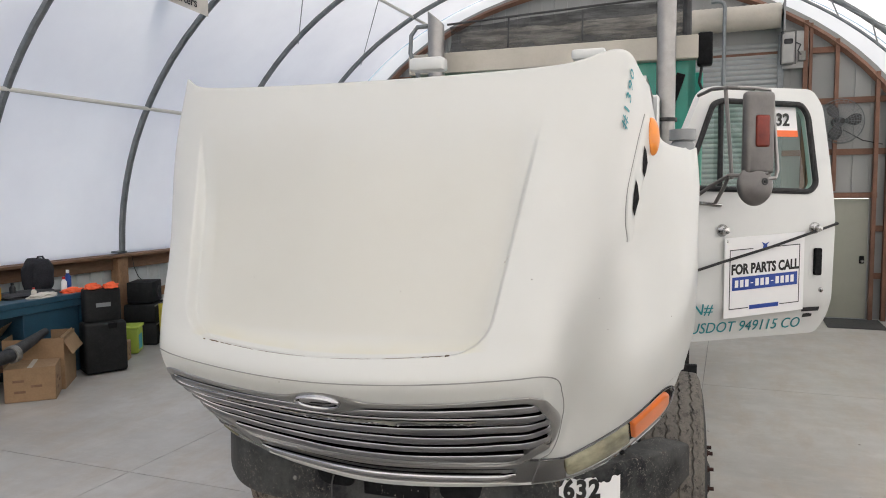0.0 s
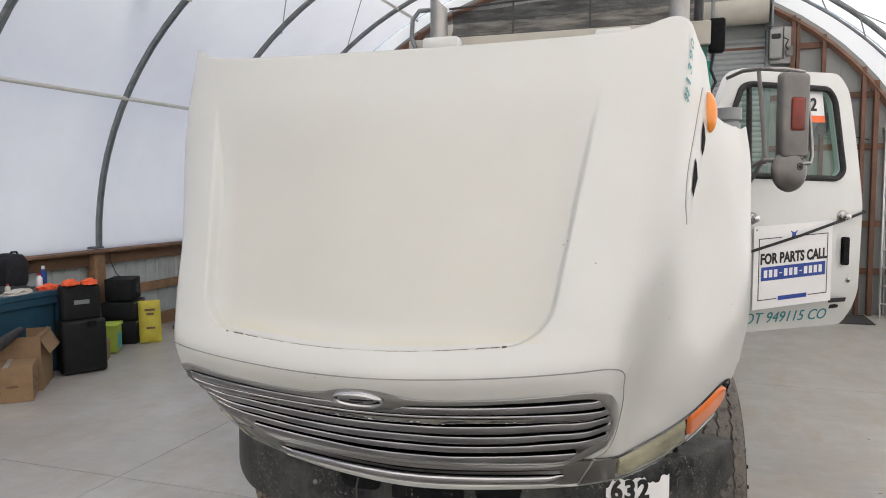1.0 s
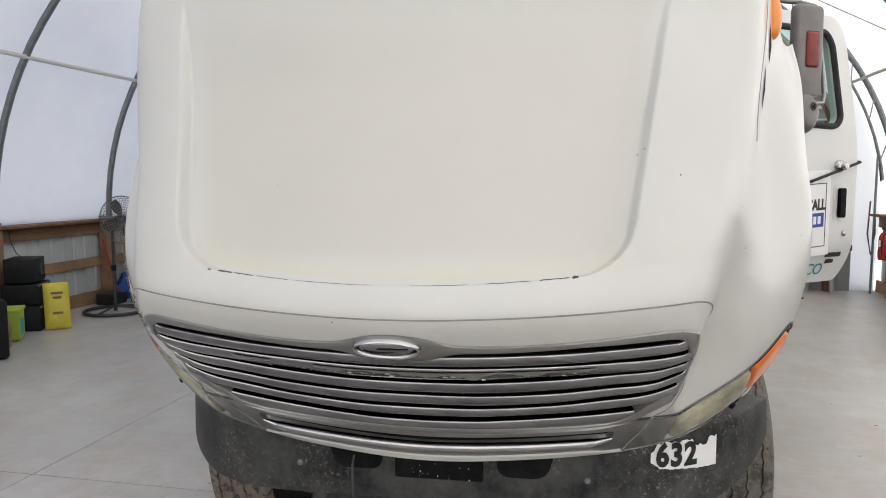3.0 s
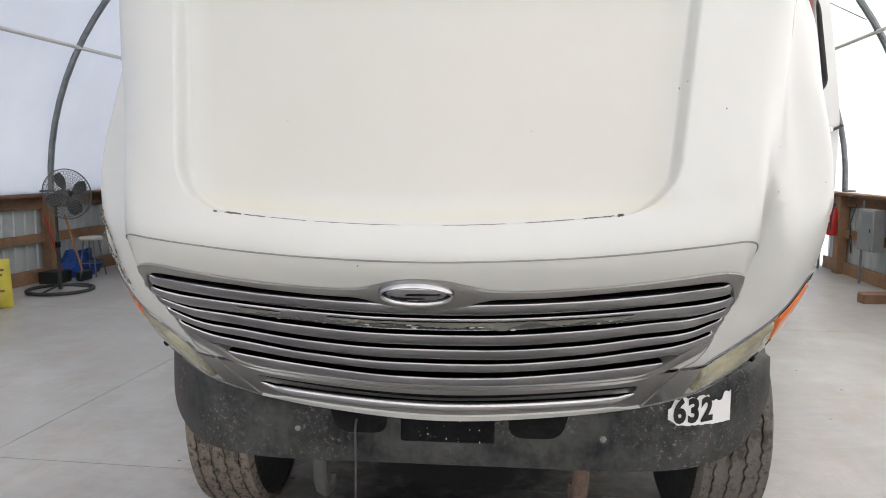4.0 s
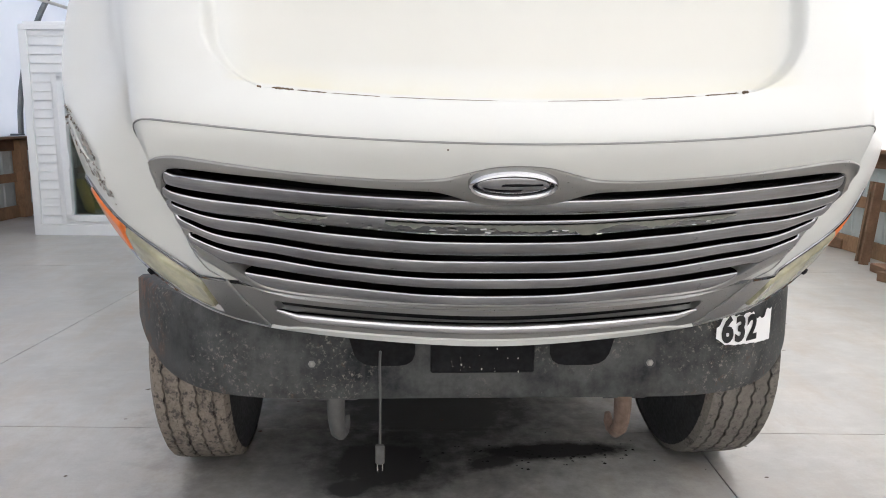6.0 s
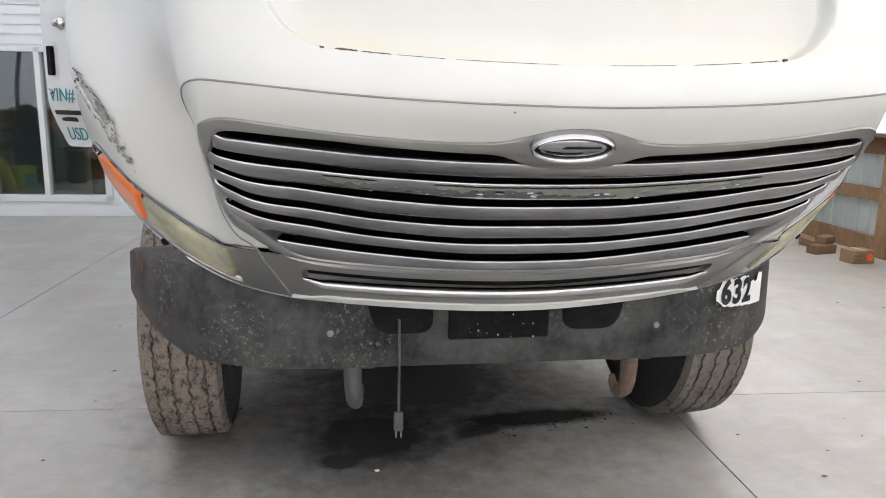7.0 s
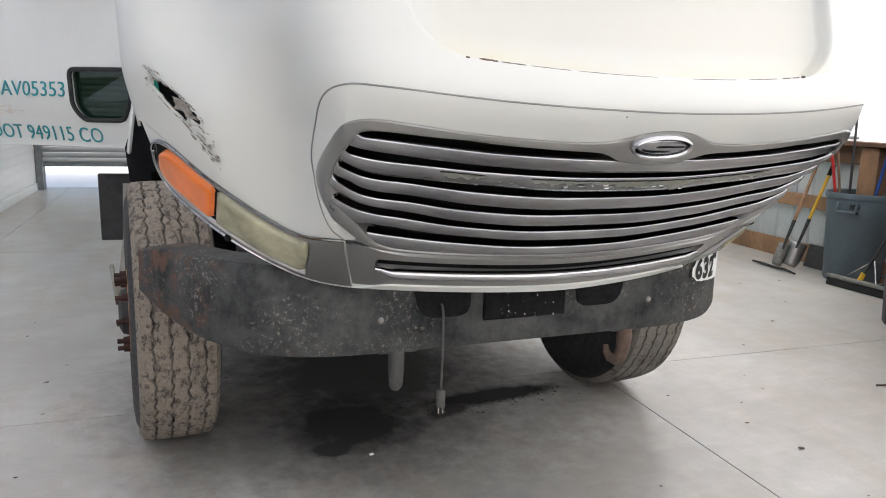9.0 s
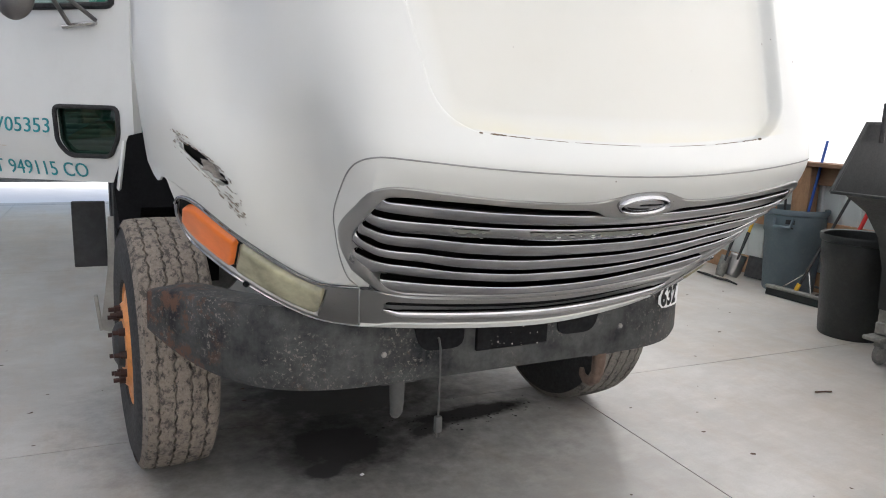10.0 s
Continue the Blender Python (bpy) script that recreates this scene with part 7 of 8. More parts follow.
def rag(name, at, size, mat, label, cat="rag", seed=1):
    bm = bmesh.new()
    bmesh.ops.create_icosphere(bm, subdivisions=4, radius=1.0)
    for v in bm.verts:
        d = 1 + 0.35 * noise.noise(v.co * 1.7 + Vector((seed * 3.1, 0, 0))) + 0.15 * noise.noise(v.co * 5 + Vector((seed, 0, 0)))
        v.co = Vector((v.co.x * size[0] * d, v.co.y * size[1] * d, max(-0.25, v.co.z) * size[2] * d + 0.25 * size[2])) + Vector(at)
    return tagged(part(name, bm, mat), label, cat)


rag("work_glove", (-6.13, 3.66, 1.0), (0.10, 0.20, 0.045), M_CLOTH, "pale leather work glove lying on the workbench", "glove", 2)
rag("orange_rag", (-6.15, 4.13, 1.0), (0.10, 0.15, 0.05), M_ORANGECLOTH, "bright orange rag lying on the workbench", "rag", 3)
rag("tool_pile", (-6.42, 3.6, 1.0), (0.22, 0.42, 0.05), M_IRON, "heap of dark hand tools on the workbench", "tools", 5)
rag("tool_pile", (-6.45, 2.2, 1.0), (0.22, 0.42, 0.06), M_IRON, "heap of dark hand tools on the workbench", "tools", 8)

case = thing("tool_trolley", (-5.68, 4.13, 0), "black moulded plastic tool trolley draped with orange gloves", "tool trolley")
RT = pose(0, 0, 0, 0, 0, 58).to_3x3()
part("lower_box", boxed((-5.73, 4.16, 0.33), (0.50, 0.30, 0.64), RT, 0.04, 3), M_DARKCASE, case)
part("upper_box", boxed((-5.75, 4.17, 0.85), (0.44, 0.22, 0.46), RT, 0.06, 3), M_DARKCASE, case)
part("latch", boxed(Vector((-5.73, 4.16, 0.60)) + RT @ Vector((0.08, -0.155, 0)), (0.10, 0.03, 0.07), RT, 0.006), M_BLACK, case)
part("label_bar", boxed(Vector((-5.75, 4.17, 0.86)) + RT @ Vector((0.0, -0.112, 0)), (0.17, 0.006, 0.05), RT), M_GREYBOX, case, "grey worn label")
for k, o in enumerate((-0.10, 0.11)):
    rag("orange_glove", Vector((-5.75, 4.17, 1.065)) + RT @ Vector((o, -0.06, 0)), (0.085, 0.10, 0.05), M_ORANGECLOTH, "bright orange glove draped over the tool trolley", "glove", 11 + k)


def carton(name, c, size, turn, label, flaps=False, mark=False):
    t = thing(name, (c[0], c[1], 0), label, "cardboard box")
    r = pose(0, 0, 0, 0, 0, turn).to_3x3()
    w, d, h = size
    cz = Vector((c[0], c[1], 0))
    if not flaps:
        part("body", boxed(cz + Vector((0, 0, h / 2)), size, r, 0.006), M_CARD, t)
        part("tape", boxed(cz + Vector((0, 0, h + 0.001)), (0.05, d * 0.98, 0.003), r), M_YELLOW if mark else M_BEIGE, t)
        for sx_, wz in ((-0.22, 0.62), (0.12, 0.45), (-0.2, 0.3)):
            part("print_bar", boxed(cz + r @ Vector((sx_ * w, -d / 2 - 0.002, 0)) + Vector((0, 0, h * wz)), (w * 0.22, 0.003, h * 0.07), r), M_WOODB, t)
            part("print_bar", boxed(cz + r @ Vector((w / 2 + 0.002, sx_ * d, 0)) + Vector((0, 0, h * wz)), (0.003, d * 0.2, h * 0.07), r), M_WOODB, t)
    else:
        for ox, oy, sx_, sy in ((0, -d / 2, w, 0.008), (0, d / 2, w, 0.008), (-w / 2, 0, 0.008, d), (w / 2, 0, 0.008, d)):
            part("side", boxed(cz + r @ Vector((ox, oy, 0)) + Vector((0, 0, h / 2)), (sx_, sy, h), r), M_CARD, t)
        part("bottom", boxed(cz + Vector((0, 0, 0.012)), (w, d, 0.01), r), M_CARD, t)
        for ang, ox, oy, sx_, sy in ((-60, w / 2 + 0.03, 0, 0.24, d), (50, -w / 2 - 0.07, 0, 0.24, d)):
            part("flap", boxed(cz + r @ Vector((ox, oy, 0)) + Vector((0, 0, h - 0.09 if ang < 0 else h + 0.06)), (sx_, sy, 0.006), r @ pose(0, 0, 0, 0, -ang, 0).to_3x3()), M_CARD, t)
    return t


carton("cardboard_box", (-5.62, 3.02), (0.50, 0.46, 0.37), 40, "closed brown cardboard box with printed sides on the floor")
carton("cardboard_box", (-5.95, 3.42), (0.62, 0.60, 0.60), 35, "open brown cardboard box with a drooping flap", True)
muf = thing("exhaust_part", (-5.75, 2.75, 0.40), "dark metal exhaust pipe lying across the boxes", "pipe")
part("pipe", tubed([(-5.55, 2.35, 0.50), (-5.62, 2.75, 0.52), (-5.68, 3.05, 0.60), (-5.78, 3.35, 0.66)], [0.075, 0.075, 0.06, 0.04], 14), M_IRON, muf)
part("collar", tubed([(-5.62, 2.75, 0.52), (-5.63, 2.82, 0.525)], 0.095, 16), M_GREYIRON, muf)
heat = thing("air_tank", (-6.0, 2.35, 0.3), "dark round tank with a red fitting behind the boxes", "tank")
part("shell", lathe(bmesh.new(), (-6.2, 2.1, 0.62), (0.6, 0.8, 0), [(0, 0), (0.02, 0.12), (0.06, 0.16), (0.55, 0.16), (0.6, 0.12), (0.62, 0)], 24), M_IRON, heat)
part("fitting", lathe(bmesh.new(), (-5.83, 2.60, 0.62), (0.6, 0.8, 0), [(0, 0), (0, 0.03), (0.05, 0.03), (0.05, 0)], 12), M_RED, heat)
part("stand", boxed((-6.05, 2.35, 0.24), (0.3, 0.3, 0.46), None, 0.01), M_IRON, heat)

tub = thing("plastic_tub", (-6.2, 5.12, 0), "lime green plastic tub with a cyan label", "tub")
part("pail", boxed((-6.22, 5.14, 0.19), (0.30, 0.34, 0.36), pose(0, 0, 0, 0, 0, 30).to_3x3(), 0.03, 2), M_LIME, tub)
part("lid", boxed((-6.22, 5.14, 0.375), (0.33, 0.37, 0.04), pose(0, 0, 0, 0, 0, 30).to_3x3(), 0.012, 2), M_LIME, tub)
part("label", boxed(Vector((-6.22, 5.14, 0.17)) + pose(0, 0, 0, 0, 0, 30).to_3x3() @ Vector((0.153, -0.03, 0)), (0.004, 0.18, 0.2), pose(0, 0, 0, 0, 0, 30).to_3x3()), M_CYAN, tub, "cyan label")
carton("small_carton", (-5.98, 4.76), (0.16, 0.16, 0.26), 30, "small yellow-brown carton on the floor", mark=True)

for k, (h0, h1, s, nm, lb) in enumerate(((0.0, 0.33, 0.62, "amplifier_case", "black road case on the floor by the wall"), (0.335, 0.60, 0.56, "amplifier_case", "black road case stacked on another"), (0.61, 0.93, 0.46, "loudspeaker", "black loudspeaker on top of stacked cases"))):
    t = thing(nm, (-6.55, 5.85, h0), lb, "case" if k < 2 else "loudspeaker", "stacked black cases" if k < 2 else "")
    r = pose(0, 0, 0, 0, 0, 24).to_3x3()
    part("cabinet", boxed((-6.55, 5.85, (h0 + h1) / 2), (s * 0.8, s, h1 - h0 - 0.006), r, 0.014, 2), M_DARKCASE, t)
    if k == 2:
        part("cone", lathe(bmesh.new(), Vector((-6.55, 5.85, 0.76)) + r @ Vector((0.185, 0.06, 0)), r @ Vector((1, 0, 0)), [(0.0, 0.09), (0.012, 0.085), (0.004, 0.06), (0.0, 0.03), (0.012, 0.0)], 20), M_IRON, t, "round dark speaker cone")
    else:
        part("edge_trim", boxed(Vector((-6.55, 5.85, h1 - 0.02)) + r @ Vector((s * 0.4, 0, 0)), (0.012, s * 0.98, 0.02), r), M_GREYIRON, t)
        part("grip", boxed(Vector((-6.55, 5.85, (h0 + h1) / 2)) + r @ Vector((s * 0.4 + 0.006, 0.1, 0)), (0.012, 0.1, 0.03), r, 0.003), M_IRON, t)
tagged(part("speaker_lead", tubed([(-6.85, 5.95, 1.30), (-6.80, 5.93, 1.12), (-6.70, 5.9, 0.98), (-6.62, 5.88, 0.935)], 0.006, 6), M_RUBBER), "thin black lead hanging from the wall rail", "cable")

sack = thing("sack", (-6.10, 5.95, 0), "yellow printed sack leaning on black cases", "sack")
bm = bmesh.new()
rs = pose(-6.11, 5.86, 0.30, 0, -14, -46)
bmesh.ops.create_cube(bm, size=1.0)
bmesh.ops.subdivide_edges(bm, edges=bm.edges[:], cuts=9, use_grid_fill=True)
for v in bm.verts:
    p = v.co
    puff = (1 - (2 * p.y) ** 4) * (1 - (2 * p.z) ** 6)
    v.co = rs @ Vector((p.x * (0.03 + 0.11 * puff) + 0.012 * noise.noise(p * 6), p.y * 0.30, p.z * 0.60 + 0.01 * noise.noise(p * 5)))
part("bag", bm, M_YELLOWBAG, sack)
for zz, ww in ((0.16, 0.14), (0.10, 0.1), (-0.1, 0.12)):
    part("print_bar", boxed(rs @ Vector((0.074, 0, zz)), (0.004, ww, 0.03), rs.to_3x3()), M_WOODB, sack)


# ---- pedestal fan ----
def fan_head(t, c, axis, r, cage_mat, blade_mat, blades=3, rings=7, spokes=26, turn=0.4):
    q = Vector(axis).to_track_quat("Z", "Y")
    c = Vector(c)

    def P(x, y, z):
        return c + q @ Vector((x, y, z))

    bm = bmesh.new()
    for sd in (-1, 1):
        for k in range(1, rings + 1):
            rr = r * k / rings
            tube(bm, [P(rr * math.cos(6.2832 * j / 36), rr * math.sin(6.2832 * j / 36), sd * 0.085 * math.sqrt(max(0, 1 - (rr / r) ** 2))) for j in range(36)], 0.0022 if k < rings else 0.008, 5, True)
        for j in range(spokes):
            a = 6.2832 * j / spokes
            tube(bm, [P(rr * math.cos(a), rr * math.sin(a), sd * 0.085 * math.sqrt(max(0, 1 - (rr / r) ** 2))) for rr in span(r * 0.14, r, 4)], 0.0024, 4)
    part("cage", bm, cage_mat, t, "round wire fan cage")
    for k in range(blades):
        bm = bmesh.new()
        a0 = turn + 6.2832 * k / blades

        def bl(u, v, a0=a0):
            rr = r * (0.16 + 0.72 * u)
            w = 0.95 * math.sin(math.pi * (0.25 + 0.62 * u))
            a = a0 + (v - 0.5) * w
            return P(rr * math.cos(a), rr * math.sin(a), 0.05 * (v - 0.5))

        sheet(bm, bl, span(0, 1, 8), span(0, 1, 5))
        ob = part("blade", bm, blade_mat, t, "broad fan blade")
        sol = ob.modifiers.new("thickness", 'SOLIDIFY')
        sol.thickness = 0.003
    part("hub", lathe(bmesh.new(), P(0, 0, -0.03), q @ Vector((0, 0, 1)), [(0, 0), (0, r * 0.17), (0.05, r * 0.17), (0.075, r * 0.08), (0.075, 0)], 18), M_IRON, t)
    part("motor", lathe(bmesh.new(), P(0, 0, -0.26), q @ Vector((0, 0, 1)), [(0, 0), (0, 0.07), (0.15, 0.08), (0.17, 0.05), (0.17, 0)], 18), M_IRON, t)


FX, FY = -6.08, 7.05
pf = thing("pedestal_fan", (FX, FY, 0), "large black pedestal fan with a round wire cage", "fan")
fan_head(pf, (FX + 0.17, FY + 0.02, 1.36), (0.86, -0.46, 0.12), 0.345, M_GREYIRON, M_IRON, 4, 10, 44)
part("tilt_arm", tubed([(FX, FY, 1.28), (FX + 0.06, FY + 0.02, 1.34)], 0.025, 8), M_IRON, pf)
part("pole", tubed([(FX, FY, 0.03), (FX, FY, 0.66), (FX, FY, 0.67), (FX, FY, 1.30)], [0.026, 0.026, 0.019, 0.019], 12), M_IRON, pf)
part("collar", tubed([(FX, FY, 0.62), (FX, FY, 0.70)], 0.034, 12), M_BLACK, pf)
part("base_ring", tubed([(FX + 0.42 * math.cos(6.2832 * k / 40), FY + 0.42 * math.sin(6.2832 * k / 40), 0.03) for k in range(40)], 0.024, 8, True), M_IRON, pf)
for k in range(3):
    a = 0.5 + 2.0944 * k
    part("strut", tubed([(FX, FY, 0.10), (FX + 0.42 * math.cos(a), FY + 0.42 * math.sin(a), 0.035)], 0.016, 8), M_IRON, pf)


# ---- tools, stool and tarp by the booth ----
def long_tool(name, foot, top, handle_mat, head, label, cat, r=0.015, head_mat=M_IRON):
    t = thing(name, foot, label, cat)
    part("shaft", tubed([Vector(foot) + (Vector(top) - Vector(foot)) * f for f in (0.0, 0.5, 1.0)], r, 10), handle_mat, t)
    part("head", head, head_mat, t)
    return t


long_tool("broom", (-6.35, 8.02, 0.14), (-6.58, 8.0, 1.02), M_TANHANDLE, boxed((-6.33, 8.02, 0.075), (0.10, 0.30, 0.15), None, 0.02), "broom with an orange-brown handle leaning at the wall", "broom", 0.014, M_BLACKBIN)
long_tool("red_broom", (-6.55, 7.85, 0.12), (-6.80, 7.85, 1.0), M_RED, boxed((-6.55, 7.85, 0.07), (0.12, 0.25, 0.13), None, 0.02), "dust pan with a red handle leaning at the wall", "dust pan", 0.012, M_BLACKBIN)
stool = thing("stool", (-6.45, 8.45, 0), "grey metal shop stool with a round pale seat", "stool")
part("seat", lathe(bmesh.new(), (-6.45, 8.45, 0.58), (0, 0, 1), [(0, 0), (0, 0.17), (0.02, 0.18), (0.05, 0.17), (0.06, 0)], 24), M_CLOTH, stool)
for k in range(4):
    a = 0.785 + 1.5708 * k
    part("leg", tubed([(-6.45 + 0.11 * math.cos(a), 8.45 + 0.11 * math.sin(a), 0.58), (-6.45 + 0.2 * math.cos(a), 8.45 + 0.2 * math.sin(a), 0.0)], 0.012, 8), M_GREYSTEEL, stool)
part("foot_ring", tubed([(-6.45 + 0.165 * math.cos(6.2832 * k / 24), 8.45 + 0.165 * math.sin(6.2832 * k / 24), 0.22) for k in range(24)], 0.008, 6, True), M_GREYSTEEL, stool)
rag("blue_tarp", (-6.75, 8.55, 0.0), (0.22, 0.42, 0.33), M_BLUECLOTH, "crumpled blue plastic tarp heaped at the wall", "tarp", 17)
tagged(part("crate", boxed((-6.62, 7.75, 0.09), (0.3, 0.35, 0.18), None, 0.01), M_BLACKBIN), "low black crate at the wall", "crate")

# ---- things along the east wall ----
ext = thing("fire_extinguisher", (5.30, 9.70, 0.62), "red fire extinguisher hung on the wall post", "extinguisher")
part("cylinder", lathe(bmesh.new(), (5.28, 9.70, 0.66), (0, 0, 1), [(0, 0), (0, 0.07), (0.02, 0.08), (0.36, 0.08), (0.42, 0.05), (0.44, 0.025), (0.47, 0.025), (0.47, 0)], 22), M_RED, ext)
part("valve", boxed((5.28, 9.70, 1.15), (0.05, 0.10, 0.05), None, 0.008), M_IRON, ext)
part("hose", tubed([(5.28, 9.66, 1.14), (5.24, 9.62, 1.05), (5.22, 9.63, 0.85), (5.23, 9.64, 0.74)], 0.01, 8), M_RUBBER, ext)
part("label", boxed((5.203, 9.68, 0.92), (0.004, 0.09, 0.10)), M_SIGN, ext, "white label")
eb = thing("electrical_box", (5.34, 8.62, 0.55), "grey electrical cabinet on the side wall", "electrical box")
part("cabinet", boxed((5.36, 8.60, 0.84), (0.16, 0.46, 0.60), None, 0.008), M_GREYBOX, eb)
part("door", boxed((5.275, 8.60, 0.84), (0.012, 0.42, 0.56), None, 0.004), M_GREYBOX, eb)
part("latch", boxed((5.266, 8.44, 0.84), (0.012, 0.03, 0.05), None, 0.003), M_IRON, eb)
part("conduit", tubed([(5.36, 8.86, 0.02), (5.36, 8.86, 1.25)], 0.018, 8), M_GREYSTEEL, eb)
part("cable", tubed([(5.30, 8.95, 1.2), (5.24, 9.0, 0.9), (5.27, 8.98, 0.6), (5.3, 9.05, 0.45), (5.33, 9.2, 0.7)], 0.008, 6), M_RUBBER, eb)
for k, (c, s, tn) in enumerate((((4.95, 7.36, 0.06), (0.50, 0.16, 0.12), 3), ((5.02, 7.60, 0.05), (0.42, 0.14, 0.10), 6), ((5.45, 7.42, 0.07), (0.14, 0.62, 0.13), 12), ((4.83, 5.10, 0.05), (0.30, 0.14, 0.10), 12), ((4.92, 5.18, 0.14), (0.22, 0.13, 0.08), 30), ((4.98, 5.42, 0.05), (0.20, 0.4, 0.09), -8))):
    tagged(part("timber_block", boxed(c, s, pose(0, 0, 0, 0, 0, tn).to_3x3(), 0.006), M_WOODB), "short weathered timber block lying on the floor", "timber", "timber blocks along the wall")
for k, (x, w, tn) in enumerate(((5.10, 0.10, 5), (5.20, 0.17, 9))):
    bm = bmesh.new()
    beam(bm, (x - 0.02, 6.02 + 0.18 * k, 0.0), (x + 0.12, 6.10 + 0.18 * k, 0.95), w, 0.045, (0, 1, 0), 0.004)
    tagged(part("leaning_plank", bm, M_WOODB), "grey-brown plank leaning on the side wall", "plank", "planks along the wall")
cr = carton("tool_carton", (4.90, 4.62), (0.26, 0.20, 0.14), 4, "open low wooden-brown carton with a red round sticker")
part("round_sticker", lathe(bmesh.new(), (4.965, 4.517, 0.075), (0.07, -1, 0), [(0, 0.040), (0.003, 0.040), (0.003, 0)], 18), M_ORANGECLOTH, cr, "bright red round sticker", 0)


def spade(foot, top, shaft_mat, label, w, h, blade_mat):
    foot, top = Vector(foot), Vector(top)
    t = thing("shovel", foot, label, "shovel")
    up = (top - foot).normalized()
    sd = Vector((0.72, -0.70, 0))
    sd = (sd - up * sd.dot(up)).normalized()
    nr = up.cross(sd)

    def f(u, v):
        ww = w * (1.0 if v > 0.25 else 0.75 + v)
        return foot + up * (h * v) + sd * (u * ww * 0.5) + nr * (0.03 * u * u)

    ob = part("blade", sheet(bmesh.new(), f, span(-1, 1, 8), span(0, 1, 8)), blade_mat, t, "worn steel blade")
    m = ob.modifiers.new("thickness", 'SOLIDIFY')
    m.thickness = 0.004
    part("socket", tubed([foot + up * (h * 0.75), foot + up * (h + 0.26)], [0.012, 0.02], 10), M_IRON, t)
    part("shaft", tubed([foot + up * (h + 0.14), top], 0.017, 10), shaft_mat, t)
    part("grip", tubed([top - up * 0.10, top + up * 0.02], 0.022, 10), M_BLACK, t)
    return t


spade((4.81, 3.43, 0.02), (5.27, 3.42, 1.26), M_WOOD, "shovel with a brown wooden handle leaning at the wall", 0.11, 0.24, M_GREYIRON)
spade((4.93, 3.38, 0.02), (5.28, 3.30, 1.06), M_YELLOW, "spade with a yellow handle leaning at the wall", 0.18, 0.26, M_DULLSTEEL)
tagged(part("weather_strip", tubed([(4.76, 3.70, 0.015), (4.73, 3.54, 0.022), (4.72, 3.36, 0.016), (4.69, 3.20, 0.028), (4.68, 3.06, 0.016)], [0.010, 0.015, 0.013, 0.015, 0.009], 8), M_RUBBER), "black crooked rubber strip on the floor", "rubber strip")
tagged(part("rubber_mat", boxed((5.18, 3.22, 0.12), (0.025, 0.34, 0.24), pose(0, 0, 0, 0, 14, 0).to_3x3(), 0.004), M_MAT), "black ribbed mat leaning at the wall", "mat")


def bin_(at, r, h, mat, label, handles, marks):
    t = thing("trash_can", at, label, "trash can", "trash cans")
    at = Vector(at)
    prof = [(0, 0), (0, r * 0.80), (0.02, r * 0.83), (h * 0.70, r * 0.94), (h * 0.72, r * 0.975), (h * 0.93, r * 0.99), (h * 0.95, r * 0.97), (h * 0.3, r * 0.86), (0.03, r * 0.8), (0.03, 0)]
    part("barrel", lathe(bmesh.new(), at, (0, 0, 1), prof, 44), mat, t)
    part("rim", lathe(bmesh.new(), at, (0, 0, 1), [(h * 0.926, r * 0.992), (h * 0.936, r * 1.04), (h * 0.985, r * 1.06), (h, r * 1.04), (h * 0.99, r * 0.97), (h * 0.93, r * 0.965)], 44), mat, t)
    for k in range(handles):
        a = 3.45 + math.pi * k
        d = Vector((math.cos(a), math.sin(a), 0))
        s = Vector((-d.y, d.x, 0))
        part("handle", tubed([at + d * r * 1.0 + s * 0.09 + Vector((0, 0, h * 0.90)), at + d * r * 1.10 + s * 0.08 + Vector((0, 0, h * 0.80)), at + d * r * 1.10 - s * 0.08 + Vector((0, 0, h * 0.80)), at + d * r * 1.0 - s * 0.09 + Vector((0, 0, h * 0.90))], 0.016, 8), mat, t)
    if marks:
        for k in range(5):
            a = 3.55 + 0.055 * k
            d = Vector((math.cos(a), math.sin(a), 0))
            part("mark_bar", boxed(at + d * (r * 0.995) + Vector((0, 0, h * 0.86)), (0.006, 0.02, 0.045), pose(0, 0, 0, 0, 0, math.degrees(a)).to_3x3()), M_INK, t)
        a = 3.66
        d = Vector((math.cos(a), math.sin(a), 0))
        part("mark_bar", boxed(at + d * (r * 0.99) + Vector((0, 0, h * 0.79)), (0.006, 0.07, 0.02), pose(0, 0, 0, 0, 0, math.degrees(a)).to_3x3()), M_INK, t)
    return t


bin_((5.10, 2.78, 0), 0.30, 0.86, M_GREYBIN, "slate blue round plastic trash can full of handles", 2, True)
bin_((4.20, 1.43, 0), 0.30, 0.84, M_BLACKBIN, "black round plastic trash can", 0, False)
for nm, p0, p1, mat, r, lb in (("mop_handle", (5.05, 2.72, 0.1), (5.28, 2.66, 1.55), M_BLUECLOTH, 0.014, "blue mop handle standing in the trash can"), ("rake_handle", (5.05, 2.85, 0.1), (5.10, 2.95, 1.62), M_IRON, 0.012, "dark rake handle standing in the trash can"), ("brush_handle", (5.05, 2.85, 0.1), (4.92, 3.02, 1.2), M_RED, 0.014, "red brush handle standing in the trash can"), ("rod", (5.0, 2.8, 0.1), (5.0, 3.05, 1.35), M_WOODB, 0.012, "brown wooden rod standing in the trash can")):
    tagged(part(nm, tubed([p0, p1], r, 8), mat), lb, "handle")

